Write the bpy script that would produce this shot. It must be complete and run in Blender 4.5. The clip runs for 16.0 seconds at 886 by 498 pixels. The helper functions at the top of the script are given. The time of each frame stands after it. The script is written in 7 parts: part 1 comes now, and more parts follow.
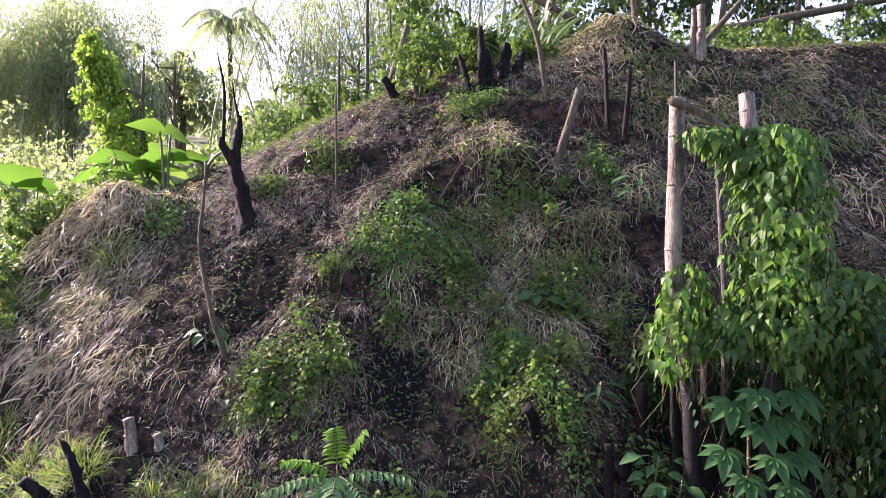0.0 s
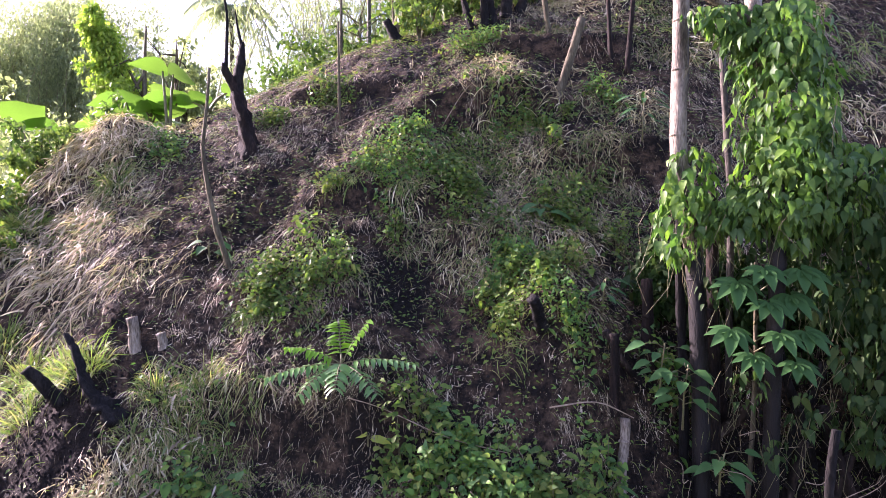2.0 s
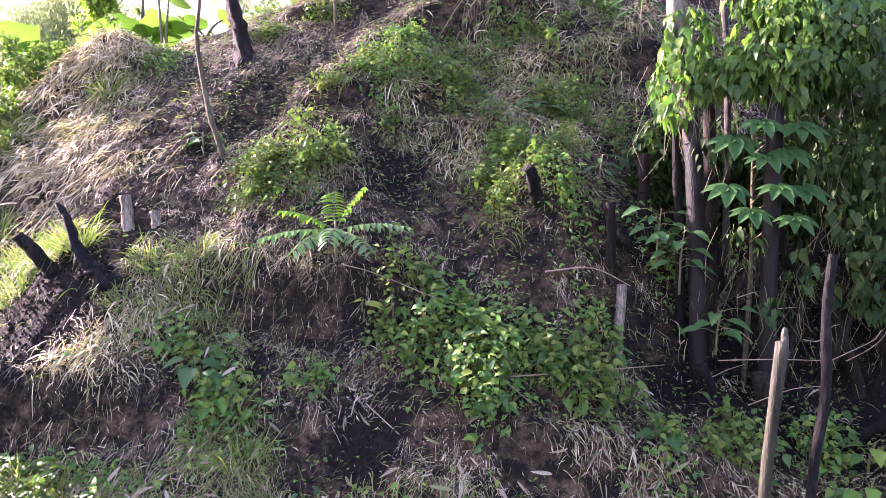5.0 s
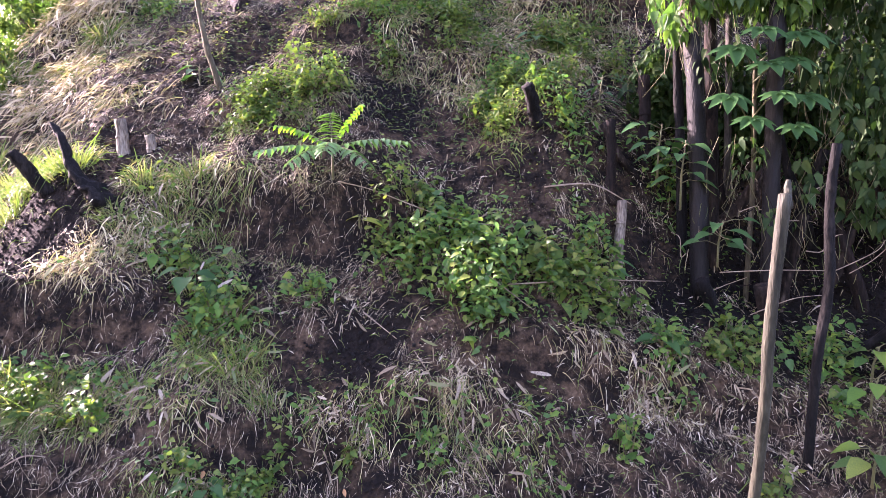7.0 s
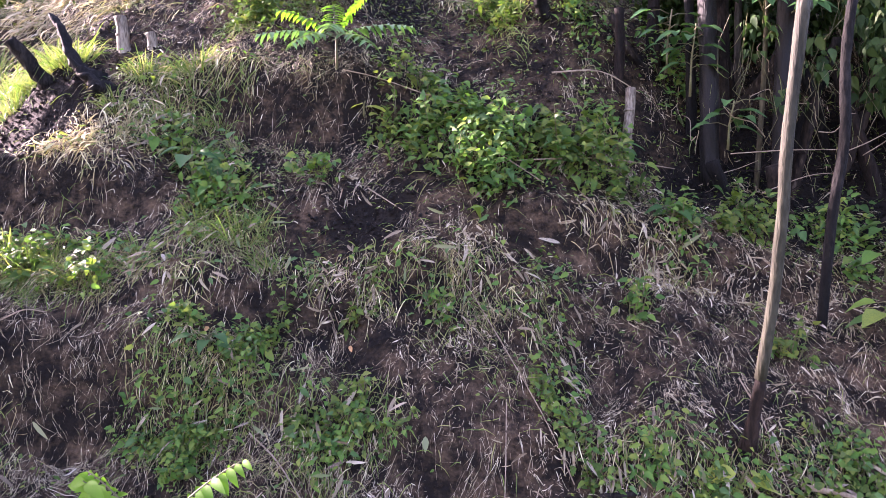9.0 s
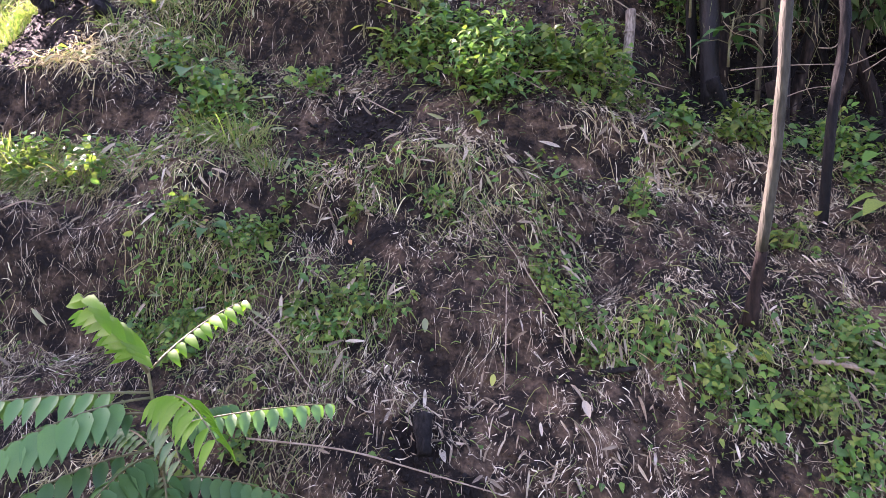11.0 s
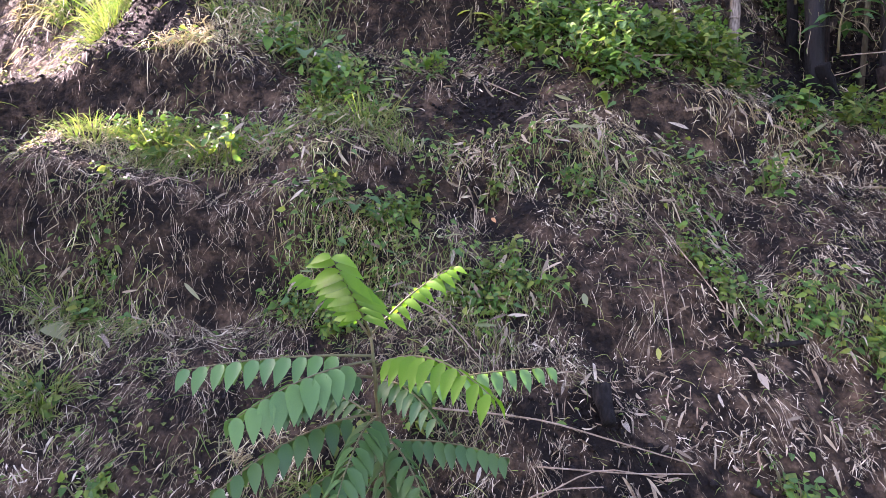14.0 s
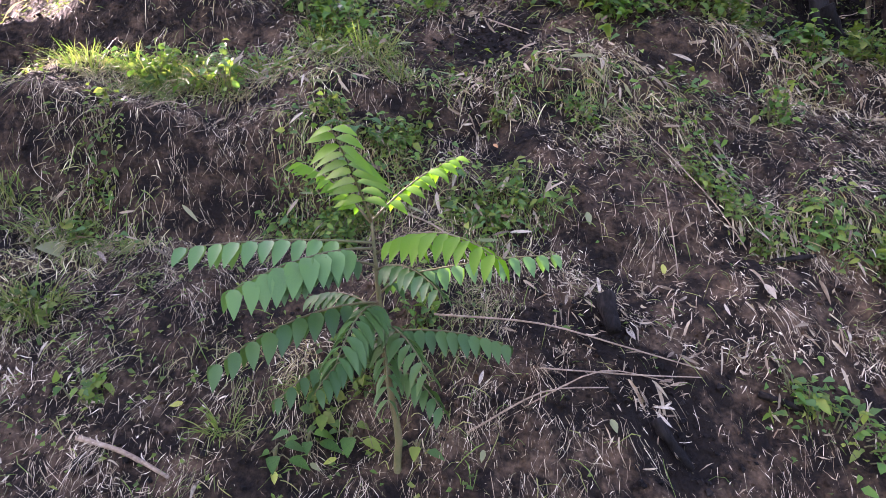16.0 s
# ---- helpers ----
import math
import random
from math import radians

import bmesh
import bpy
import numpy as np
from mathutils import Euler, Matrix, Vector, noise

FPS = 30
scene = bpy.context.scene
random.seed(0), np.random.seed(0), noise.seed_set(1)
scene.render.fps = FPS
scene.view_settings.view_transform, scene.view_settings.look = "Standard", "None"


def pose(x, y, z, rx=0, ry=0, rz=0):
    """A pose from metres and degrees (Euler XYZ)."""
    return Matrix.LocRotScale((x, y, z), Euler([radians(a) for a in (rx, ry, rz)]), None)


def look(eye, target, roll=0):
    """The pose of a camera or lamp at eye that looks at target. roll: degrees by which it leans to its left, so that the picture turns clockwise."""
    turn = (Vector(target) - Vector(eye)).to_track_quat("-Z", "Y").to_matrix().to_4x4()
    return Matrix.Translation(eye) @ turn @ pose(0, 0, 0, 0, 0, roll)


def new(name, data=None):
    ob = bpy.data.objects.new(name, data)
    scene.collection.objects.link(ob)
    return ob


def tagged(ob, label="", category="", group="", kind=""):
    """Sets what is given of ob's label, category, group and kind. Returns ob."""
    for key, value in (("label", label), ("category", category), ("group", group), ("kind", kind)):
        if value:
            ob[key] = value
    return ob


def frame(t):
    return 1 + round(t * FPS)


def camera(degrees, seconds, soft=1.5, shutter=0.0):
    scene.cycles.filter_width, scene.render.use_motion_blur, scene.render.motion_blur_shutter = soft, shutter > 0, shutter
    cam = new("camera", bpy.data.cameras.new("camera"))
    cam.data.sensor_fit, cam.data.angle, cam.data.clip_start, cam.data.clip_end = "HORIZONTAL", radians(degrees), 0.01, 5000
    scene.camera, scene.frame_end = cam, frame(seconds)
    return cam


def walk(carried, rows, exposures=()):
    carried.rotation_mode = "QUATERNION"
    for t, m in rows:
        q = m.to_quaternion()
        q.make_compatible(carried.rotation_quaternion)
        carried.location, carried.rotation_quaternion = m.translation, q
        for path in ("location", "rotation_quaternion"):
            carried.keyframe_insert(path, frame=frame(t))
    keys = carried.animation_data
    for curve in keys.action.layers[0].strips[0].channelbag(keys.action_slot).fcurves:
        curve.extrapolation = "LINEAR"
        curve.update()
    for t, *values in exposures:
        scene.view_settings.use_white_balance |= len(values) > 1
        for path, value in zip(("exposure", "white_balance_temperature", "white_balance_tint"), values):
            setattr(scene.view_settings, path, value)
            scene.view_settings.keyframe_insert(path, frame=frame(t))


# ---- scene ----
cam = camera(71.0, 16.0, 0.7)
PATH = [
    (0, (0.028, 0.031, 4.216), (-0.007, 2.029, 4.125), 0.7),
    (0.5, (0.034, 0.028, 4.101), (-0.003, 2.025, 4.011), 0.7),
    (1, (0.024, 0.028, 3.966), (-0.013, 2.026, 3.879), 0.6),
    (1.5, (0.017, 0.021, 3.807), (-0.022, 2.019, 3.722), 0.6),
    (2, (0.021, 0.016, 3.626), (-0.019, 2.014, 3.544), 0.5),
    (2.5, (0.012, 0.015, 3.448), (-0.028, 2.013, 3.367), 0.5),
    (3, (0.017, 0.015, 3.29), (-0.026, 2.013, 3.205), 0.4),
    (3.5, (0.033, 0.013, 3.127), (-0.016, 2.01, 3.039), 0.4),
    (3.7, (0.042, 0.013, 3.066), (-0.01, 2.01, 2.976), 0.3),
    (5.8, (0.062, 0.015, 2.882), (0.028, 2.012, 2.796), 0.6),
    (6, (0.071, 0.018, 2.834), (0.031, 2.016, 2.75), 0.5),
    (6.5, (0.074, 0.021, 2.679), (0.034, 2.019, 2.591), 0.5),
    (7, (0.07, 0.031, 2.539), (0.027, 2.029, 2.449), 0.4),
    (7.5, (0.062, 0.038, 2.413), (0.02, 2.035, 2.316), 0.4),
    (8, (0.063, 0.043, 2.289), (0.019, 2.04, 2.187), 0.3),
    (8.5, (0.054, 0.047, 2.159), (0.009, 2.043, 2.05), 0.3),
    (9, (0.052, 0.049, 2.025), (0.004, 2.046, 1.913), 0.3),
    (9.5, (0.058, 0.043, 1.902), (0.007, 2.039, 1.784), 0.3),
    (9.7, (0.058, 0.042, 1.858), (0.008, 2.037, 1.736), 0.2),
    (11.8, (0.057, 0.019, 1.573), (0.009, 2.017, 1.484), 0.4),
    (12, (0.028, 0.015, 1.575), (-0.017, 2.013, 1.484), 0.4),
    (12.5, (-0.086, 0.006, 1.575), (-0.131, 2.003, 1.484), 0.3),
    (13, (-0.237, 0.0, 1.571), (-0.281, 1.997, 1.481), 0.4),
    (13.5, (-0.378, 0.0, 1.562), (-0.422, 1.997, 1.471), 0.4),
    (14, (-0.467, 0.007, 1.532), (-0.511, 2.005, 1.441), 0.5),
    (14.5, (-0.493, 0.019, 1.504), (-0.539, 2.016, 1.41), 0.5),
    (15, (-0.498, 0.025, 1.439), (-0.542, 2.022, 1.348), 0.5),
    (15.5, (-0.488, 0.027, 1.408), (-0.53, 2.025, 1.317), 0.4),
    (16, (-0.47, 0.024, 1.263), (-0.514, 2.021, 1.175), 0.5),
]
walk(cam, [(t, look(eye, target, roll)) for t, eye, target, roll in PATH],
     [(0, 2.05, 6350, 46), (3.5, 2.78, 6350, 54), (8, 3.1, 6650, 53), (12.5, 3.18, 6700, 50), (16, 3.15, 6800, 49)])

# ---- light ----
SUN = Vector((-0.82, 0.40, 0.415)).normalized()
world = bpy.data.worlds.new("sky")
scene.world = world
world.use_nodes = True
wn = world.node_tree.nodes
sky = wn.new("ShaderNodeTexSky")
sky.sky_type, sky.sun_disc = "NISHITA", False
sky.sun_elevation = math.asin(SUN.z)
sky.sun_rotation = math.atan2(SUN.x, SUN.y)
sky.dust_density, sky.air_density = 1.6, 1.0
wn["Background"].inputs[1].default_value = 0.14
world.node_tree.links.new(sky.outputs[0], wn["Background"].inputs[0])
sun = new("sun", bpy.data.lights.new("sun", "SUN"))
sun.data.energy, sun.data.angle, sun.data.color = 5.0, radians(0.6), (1.0, 0.94, 0.84)
sun.matrix_world = look(SUN * 60, (0, 0, 0))

# ---- materials ----
def material(name, colors, scale=8.0, rough=0.85, bump=0.3, fine=60.0, spec=0.3, stretch=1.0, metal=0.0):
    m = bpy.data.materials.new(name)
    m.use_nodes = True
    nt = m.node_tree
    b = nt.nodes["Principled BSDF"]
    b.inputs["Roughness"].default_value = rough
    b.inputs["Specular IOR Level"].default_value = spec
    b.inputs["Metallic"].default_value = metal
    co = nt.nodes.new("ShaderNodeTexCoord")
    n1 = nt.nodes.new("ShaderNodeTexNoise")
    n1.inputs["Scale"].default_value, n1.inputs["Detail"].default_value = scale, 6.0
    n2 = nt.nodes.new("ShaderNodeTexNoise")
    n2.inputs["Scale"].default_value, n2.inputs["Detail"].default_value = fine, 4.0
    mix = nt.nodes.new("ShaderNodeMath")
    mix.operation = "MULTIPLY_ADD"
    mix.inputs[1].default_value = 0.45
    half = nt.nodes.new("ShaderNodeMath")
    half.operation, half.inputs[1].default_value = "MULTIPLY", 0.55
    ramp = nt.nodes.new("ShaderNodeValToRGB")
    while len(ramp.color_ramp.elements) < len(colors):
        ramp.color_ramp.elements.new(0.5)
    for k, c in enumerate(colors):
        e = ramp.color_ramp.elements[k]
        e.position, e.color = 0.32 + 0.36 * k / (len(colors) - 1), (*c, 1)
    ln = nt.links.new
    grain = nt.nodes.new("ShaderNodeMapping")
    grain.inputs["Scale"].default_value = (1, 1, stretch)
    ln(co.outputs["Object"], grain.inputs["Vector"])
    for n in (n1, n2):
        ln(grain.outputs[0], n.inputs["Vector"])
    ln(n1.outputs["Fac"], half.inputs[0])
    ln(n2.outputs["Fac"], mix.inputs[0])
    ln(half.outputs[0], mix.inputs[2])
    ln(mix.outputs[0], ramp.inputs[0])
    ln(ramp.outputs[0], b.inputs["Base Color"])
    if bump:
        bp = nt.nodes.new("ShaderNodeBump")
        bp.inputs["Strength"].default_value, bp.inputs["Distance"].default_value = bump, 0.01
        ln(n2.outputs["Fac"], bp.inputs["Height"])
        ln(bp.outputs[0], b.inputs["Normal"])
    return m


SOIL = material("soil", [(0.02, 0.0145, 0.0098), (0.055, 0.037, 0.023), (0.105, 0.069, 0.042), (0.17, 0.117, 0.074)], 2.4, 0.95, 1.0, 75.0, 0.12)


def sooty(m):
    """Charcoal and ash in ragged patches, and a crumbly grain."""
    nt = m.node_tree
    ln = nt.links.new
    b = nt.nodes["Principled BSDF"]
    old = b.inputs["Base Color"].links[0].from_socket
    co, no, ramp, mix, grain, bump = (nt.nodes.new("ShaderNode" + k) for k in ("TexCoord", "TexNoise", "MapRange", "Mix", "TexNoise", "Bump"))
    no.inputs["Scale"].default_value, no.inputs["Detail"].default_value, no.inputs["Roughness"].default_value = 1.5, 9.0, 0.65
    grain.inputs["Scale"].default_value, grain.inputs["Detail"].default_value = 28.0, 9.0
    ramp.inputs["From Min"].default_value, ramp.inputs["From Max"].default_value = 0.5, 0.62
    ramp.inputs["To Max"].default_value = 0.45
    mix.data_type = "RGBA"
    mix.inputs["B"].default_value = (0.005, 0.0047, 0.005, 1)
    bump.inputs["Strength"].default_value, bump.inputs["Distance"].default_value = 1.0, 0.03
    for k in (no, grain):
        ln(co.outputs["Object"], k.inputs["Vector"])
    ln(no.outputs["Fac"], ramp.inputs["Value"])
    ln(ramp.outputs["Result"], mix.inputs["Factor"])
    ln(old, mix.inputs["A"])
    ln(mix.outputs["Result"], b.inputs["Base Color"])
    ln(grain.outputs["Fac"], bump.inputs["Height"])
    ln(b.inputs["Normal"].links[0].from_socket, bump.inputs["Normal"])
    ln(bump.outputs[0], b.inputs["Normal"])


sooty(SOIL)

# burnt places: x, y and reach
BURNT_PLACES = ((-2.02, 3.05, 0.32), (-1.92, 2.93, 0.24), (-0.33, 3.74, 0.2), (-0.42, 3.08, 0.1), (0.33, 4.58, 0.12), (1.5, 3.1, 0.34), (1.95, 3.05, 0.4), (-0.3, 2.66, 0.2),
                (0.06, 1.6, 0.14), (-0.05, 1.78, 0.1), (1.1, 3.03, 0.12), (-0.95, 2.96, 0.14), (1.75, 6.15, 0.25), (-0.45, 5.75, 0.3), (0.42, 5.95, 0.22))


def burnt_ground(m):
    """Soil burnt black at the burnt places, with ragged edges."""
    nt = m.node_tree
    ln = nt.links.new
    b = nt.nodes["Principled BSDF"]
    old = b.inputs["Base Color"].links[0].from_socket
    co, flat, no, mix = (nt.nodes.new("ShaderNode" + k) for k in ("TexCoord", "VectorMath", "TexNoise", "Mix"))
    flat.operation, flat.inputs[1].default_value = "MULTIPLY", (1, 1, 0)
    no.inputs["Scale"].default_value, no.inputs["Detail"].default_value, no.inputs["Roughness"].default_value = 11.0, 7.0, 0.7
    ln(co.outputs["Object"], flat.inputs[0])
    ln(co.outputs["Object"], no.inputs["Vector"])
    total = None
    for x, y, r in BURNT_PLACES:
        far, fade, top = (nt.nodes.new("ShaderNode" + k) for k in ("VectorMath", "MapRange", "Math"))
        far.operation, far.inputs[1].default_value = "DISTANCE", (x, y, 0)
        fade.inputs["From Min"].default_value, fade.inputs["From Max"].default_value = 1.7 * r, 0.3 * r
        top.operation = "MAXIMUM"
        ln(flat.outputs[0], far.inputs[0])
        ln(far.outputs["Value"], fade.inputs["Value"])
        ln(fade.outputs["Result"], top.inputs[0])
        if total is not None:
            ln(total, top.inputs[1])
        total = top.outputs[0]
    add, edge = nt.nodes.new("ShaderNodeMath"), nt.nodes.new("ShaderNodeMapRange")
    ln(total, add.inputs[0])
    ln(no.outputs["Fac"], add.inputs[1])
    edge.inputs["From Min"].default_value, edge.inputs["From Max"].default_value = 0.86, 1.06
    edge.inputs["To Max"].default_value = 0.93
    ln(add.outputs[0], edge.inputs["Value"])
    mix.data_type = "RGBA"
    mix.inputs["B"].default_value = (0.0055, 0.005, 0.005, 1)
    ln(edge.outputs["Result"], mix.inputs["Factor"])
    ln(old, mix.inputs["A"])
    ln(mix.outputs["Result"], b.inputs["Base Color"])


burnt_ground(SOIL)


def grown_over(m):
    """Beyond the crest and on the far side the soil is hidden by low green growth."""
    nt = m.node_tree
    ln = nt.links.new
    b = nt.nodes["Principled BSDF"]
    old = b.inputs["Base Color"].links[0].from_socket
    co, sep, no, mul, far, side, both, ramp, mix = (nt.nodes.new("ShaderNode" + k) for k in ("TexCoord", "SeparateXYZ", "TexNoise", "Math", "MapRange", "MapRange", "Math", "ValToRGB", "Mix"))
    no.inputs["Scale"].default_value, no.inputs["Detail"].default_value = 1.3, 8.0
    far.inputs["From Min"].default_value, far.inputs["From Max"].default_value = 6.9, 7.8
    side.inputs["From Min"].default_value, side.inputs["From Max"].default_value = -3.6, -4.6
    both.operation, both.use_clamp = "MAXIMUM", True
    mix.data_type = "RGBA"
    for k, c in enumerate(((0.03, 0.045, 0.018, 1), (0.14, 0.16, 0.06, 1))):
        ramp.color_ramp.elements[k].color, ramp.color_ramp.elements[k].position = c, 0.3 + 0.4 * k
    ln(co.outputs["Object"], sep.inputs[0])
    ln(co.outputs["Object"], no.inputs["Vector"])
    ln(no.outputs["Fac"], ramp.inputs[0])
    ln(sep.outputs["Y"], far.inputs["Value"])
    ln(sep.outputs["X"], side.inputs["Value"])
    ln(far.outputs["Result"], both.inputs[0])
    ln(side.outputs["Result"], both.inputs[1])
    ln(both.outputs[0], mix.inputs["Factor"])
    ln(old, mix.inputs["A"])
    ln(ramp.outputs[0], mix.inputs["B"])
    ln(mix.outputs["Result"], b.inputs["Base Color"])


grown_over(SOIL)

# ---- the hillside ----
def smooth(a, b, v):
    v = np.clip((v - a) / (b - a), 0, 1)
    return v * v * (3 - 2 * v)


WAVE = {}


def waves(x, y, f, seed):
    """Soft random relief of about -1 to 1."""
    if (f, seed) not in WAVE:
        r = np.random.RandomState(seed)
        WAVE[f, seed] = [(r.uniform(0, 6.283), r.uniform(0, 6.283), f * r.uniform(0.6, 1.7)) for _ in range(9)]
    out = 0
    for a, p, g in WAVE[f, seed]:
        out = out + np.sin(g * (x * math.cos(a) + y * math.sin(a)) + p + 0.8 * np.sin(0.6 * g * (y * math.cos(a) - x * math.sin(a)) + 2 * p))
    return out / 3.6


def clods(x, y, f, seed):
    """Rough random relief of 0 to 1, on a lattice of f cells a metre."""
    u, v = np.asarray(x, float) * f + seed * 17.3, np.asarray(y, float) * f + seed * 5.1
    i, j = np.floor(u), np.floor(v)
    a, b = u - i, v - j
    a, b = a * a * (3 - 2 * a), b * b * (3 - 2 * b)

    def cell(p, q):
        h = np.sin(p * 127.1 + q * 311.7 + seed * 74.7) * 43758.5453
        return h - np.floor(h)

    return (cell(i, j) * (1 - a) + cell(i + 1, j) * a) * (1 - b) + (cell(i, j + 1) * (1 - a) + cell(i + 1, j + 1) * a) * b


def height(x, y):
    """The height of the bare hill."""
    x, y = np.asarray(x, float), np.asarray(y, float)
    brow = 6.6 - 0.42 * smooth(1.7, 2.7, x)
    cx, yy = np.clip(x, -4.2, 4.2), np.clip(y, 0.6, brow)
    v = yy - 3.5
    z = (2.9386 - 0.0227 * cx - 0.0098 * cx**2 + 0.0046 * cx**3 + 1.1473 * v - 0.0066 * v**2 - 0.0133 * v**3
         - 0.003 * v**4 + 0.034 * cx * v - 0.0228 * cx**2 * v + 0.0217 * cx * v**2 + 0.0027 * cx**2 * v**2)
    z = z + np.where(y < 0.6, (y - 0.6) * 0.45, 0)
    z = np.maximum(z, -1.6 + 0.05 * waves(x, y, 0.7, 3))
    # behind the crest the ground goes on more gently, up to the far valley side
    d = np.maximum(y - brow, 0)
    z = z + 0.13 * np.minimum(d, 60) + 0.15 * np.clip(d - 60, 0, 300) * smooth(40, -60, x) + 0.02 * np.minimum(d, 4) * x.clip(-4, 4)
    z = z - 0.3 * np.clip(-x - 3.6, 0, 4) * smooth(40, 6, np.abs(x)) * smooth(16, 5, y) + 0.12 * np.clip(x - 4.2, 0, 20)
    # the flank, mostly unseen, is cut down to let sun onto the ledges
    z = z - 0.66 * np.clip(-x - 2.02, 0, 1.6) * smooth(4.3, 3.4, y) * smooth(0.6, 1.6, y)
    # mounds and hollows, two of them unseen shade casters
    for mx, my, h, r in ((0.62, 3.52, 0.3, 0.34), (0.95, 3.0, -0.14, 0.22), (-1.85, 3.15, 0.08, 0.3), (-2.9, 5.15, 0.2, 0.4), (-2.72, 5.08, 0.2, 0.28), (-3.2, 5.05, 0.22, 0.4), (1.3, 3.05, -0.22, 0.4),
                         (0.3, 4.55, -0.14, 0.25), (-1.0, 4.75, -0.1, 0.3), (0.2, 2.75, 0.08, 0.5), (-0.7, 3.75, 0.1, 0.4), (-2.2, 2.98, -0.14, 0.2), (1.8, 3.2, -0.32, 0.5),
                         (0.52, 2.2, -0.11, 0.2), (1.36, 2.92, 0.17, 0.2), (0.45, 5.15, 0.09, 0.3), (-1.2, 5.05, 0.09, 0.25), (-1.3, 2.22, -0.08, 0.15), (-3.0, 4.6, -0.12, 0.3),
                         # the two metre-high mounds here are unseen, added to shade the young tree
                         (1.62, 6.5, 0.27, 0.4), (-1.95, 2.9, -0.14, 0.16), (-3.02, 2.3, 1.15, 0.5), (-3.05, 1.75, 1.1, 0.55), (0.0, 1.95, -0.07, 0.2), (-1.22, 4.2, -0.08, 0.25)):
        z = z + h * np.exp(-((x - mx) ** 2 + (y - my) ** 2) / r**2)
    # cut banks: centre, width, place of the foot, height
    for bx, w, by, h in ((-1.5, 0.8, 2.2, 0.42), (0.25, 0.55, 4.92, 0.36), (-0.75, 0.6, 3.12, 0.36), (-2.0, 0.7, 2.72, 0.34),
                         (1.2, 0.5, 4.55, 0.3), (0.9, 0.7, 2.62, 0.22), (-0.4, 0.7, 2.35, 0.14), (0.9, 0.7, 5.45, 0.2),
                         (-0.5, 0.5, 4.2, 0.16), (0.1, 0.8, 3.95, 0.14), (-1.0, 0.6, 5.3, 0.16), (0.4, 0.7, 2.05, 0.1)):
        yl = by + 0.07 * waves(x, x * 0.3, 4.0, int(by * 100))
        u = y - yl
        z = z + h * (smooth(-0.05, 0.05, u) - 0.5) * np.exp(-np.abs(u) / 0.32) * np.exp(-((x - bx) / w) ** 4)
    near = smooth(14, 6, np.hypot(x, y - 3))
    z = z + near * (0.035 * waves(x, y, 3.2, 11) + 0.02 * waves(x, y, 9.0, 12) + 0.03 * (clods(x, y, 9.0, 1) - 0.5) + 0.024 * (clods(x + 0.3 * y, y, 17.0, 2) - 0.5) + 0.008 * waves(x, y, 55.0, 13))
    return z


def grid_lines(lo, hi, inner_lo, inner_hi, step, grow):
    mid = list(np.arange(inner_lo, inner_hi, step))
    out, v, s = [], inner_lo, step
    while v > lo:
        s *= grow
        v -= s
        out.append(v)
    right, v, s = [], mid[-1], step
    while v < hi:
        s *= grow
        v += s
        right.append(v)
    return np.array(out[::-1] + mid + right)


gx = grid_lines(-900, 900, -3.2, 3.4, 0.023, 1.07)
gy = grid_lines(-900, 900, 1.3, 6.9, 0.021, 1.07)
GX, GY = np.meshgrid(gx, gy)
GZ = height(GX, GY)
nx, ny = len(gx), len(gy)


def sheet(name, xs, ys, zs, cols, rows, mat):
    me = bpy.data.meshes.new(name)
    idx = np.arange(cols * rows).reshape(rows, cols)
    quads = np.stack([idx[:-1, :-1], idx[:-1, 1:], idx[1:, 1:], idx[1:, :-1]], -1).reshape(-1, 4)
    me.from_pydata(np.stack([xs.ravel(), ys.ravel(), zs.ravel()], 1).tolist(), [], quads.tolist())
    me.polygons.foreach_set("use_smooth", np.ones(len(me.polygons), bool))
    me.materials.append(mat)
    return new(name, me)


ground = tagged(sheet("ground", GX, GY, GZ, nx, ny, SOIL), "steep bare brown hillside with small cut banks", "ground", kind="structure")

# ---- mesh tools ----
RNG = np.random.RandomState(7)


class Soup:
    """Gathers triangles and makes one mesh of them."""

    def __init__(self):
        self.v, self.t, self.n = [], [], 0

    def add(self, v, t):
        self.v.append(np.asarray(v, float))
        self.t.append(np.asarray(t, int) + self.n)
        self.n += len(v)
        return self

    def mesh(self, name, mat, soft=True):
        v, t = np.concatenate(self.v), np.concatenate(self.t)
        me = bpy.data.meshes.new(name)
        me.vertices.add(len(v))
        me.vertices.foreach_set("co", v.ravel())
        me.loops.add(len(t) * 3)
        me.loops.foreach_set("vertex_index", t.ravel().astype(np.int32))
        me.polygons.add(len(t))
        me.polygons.foreach_set("loop_start", np.arange(0, len(t) * 3, 3, dtype=np.int32))
        me.polygons.foreach_set("use_smooth", np.full(len(t), soft))
        me.update(calc_edges=True)
        me.materials.append(mat)
        return me


def part(name, data, parent, label=""):
    ob = new(name, data)
    ob.parent = parent
    return tagged(ob, label)


def thing(name, place, label, category, group="", kind=""):
    ob = new(name)
    ob.empty_display_size = 0.05
    ob.location = place
    return tagged(ob, label, category, group, kind)


def unit(v):
    v = np.asarray(v, float)
    return v / np.maximum(np.linalg.norm(v, axis=-1, keepdims=True), 1e-9)


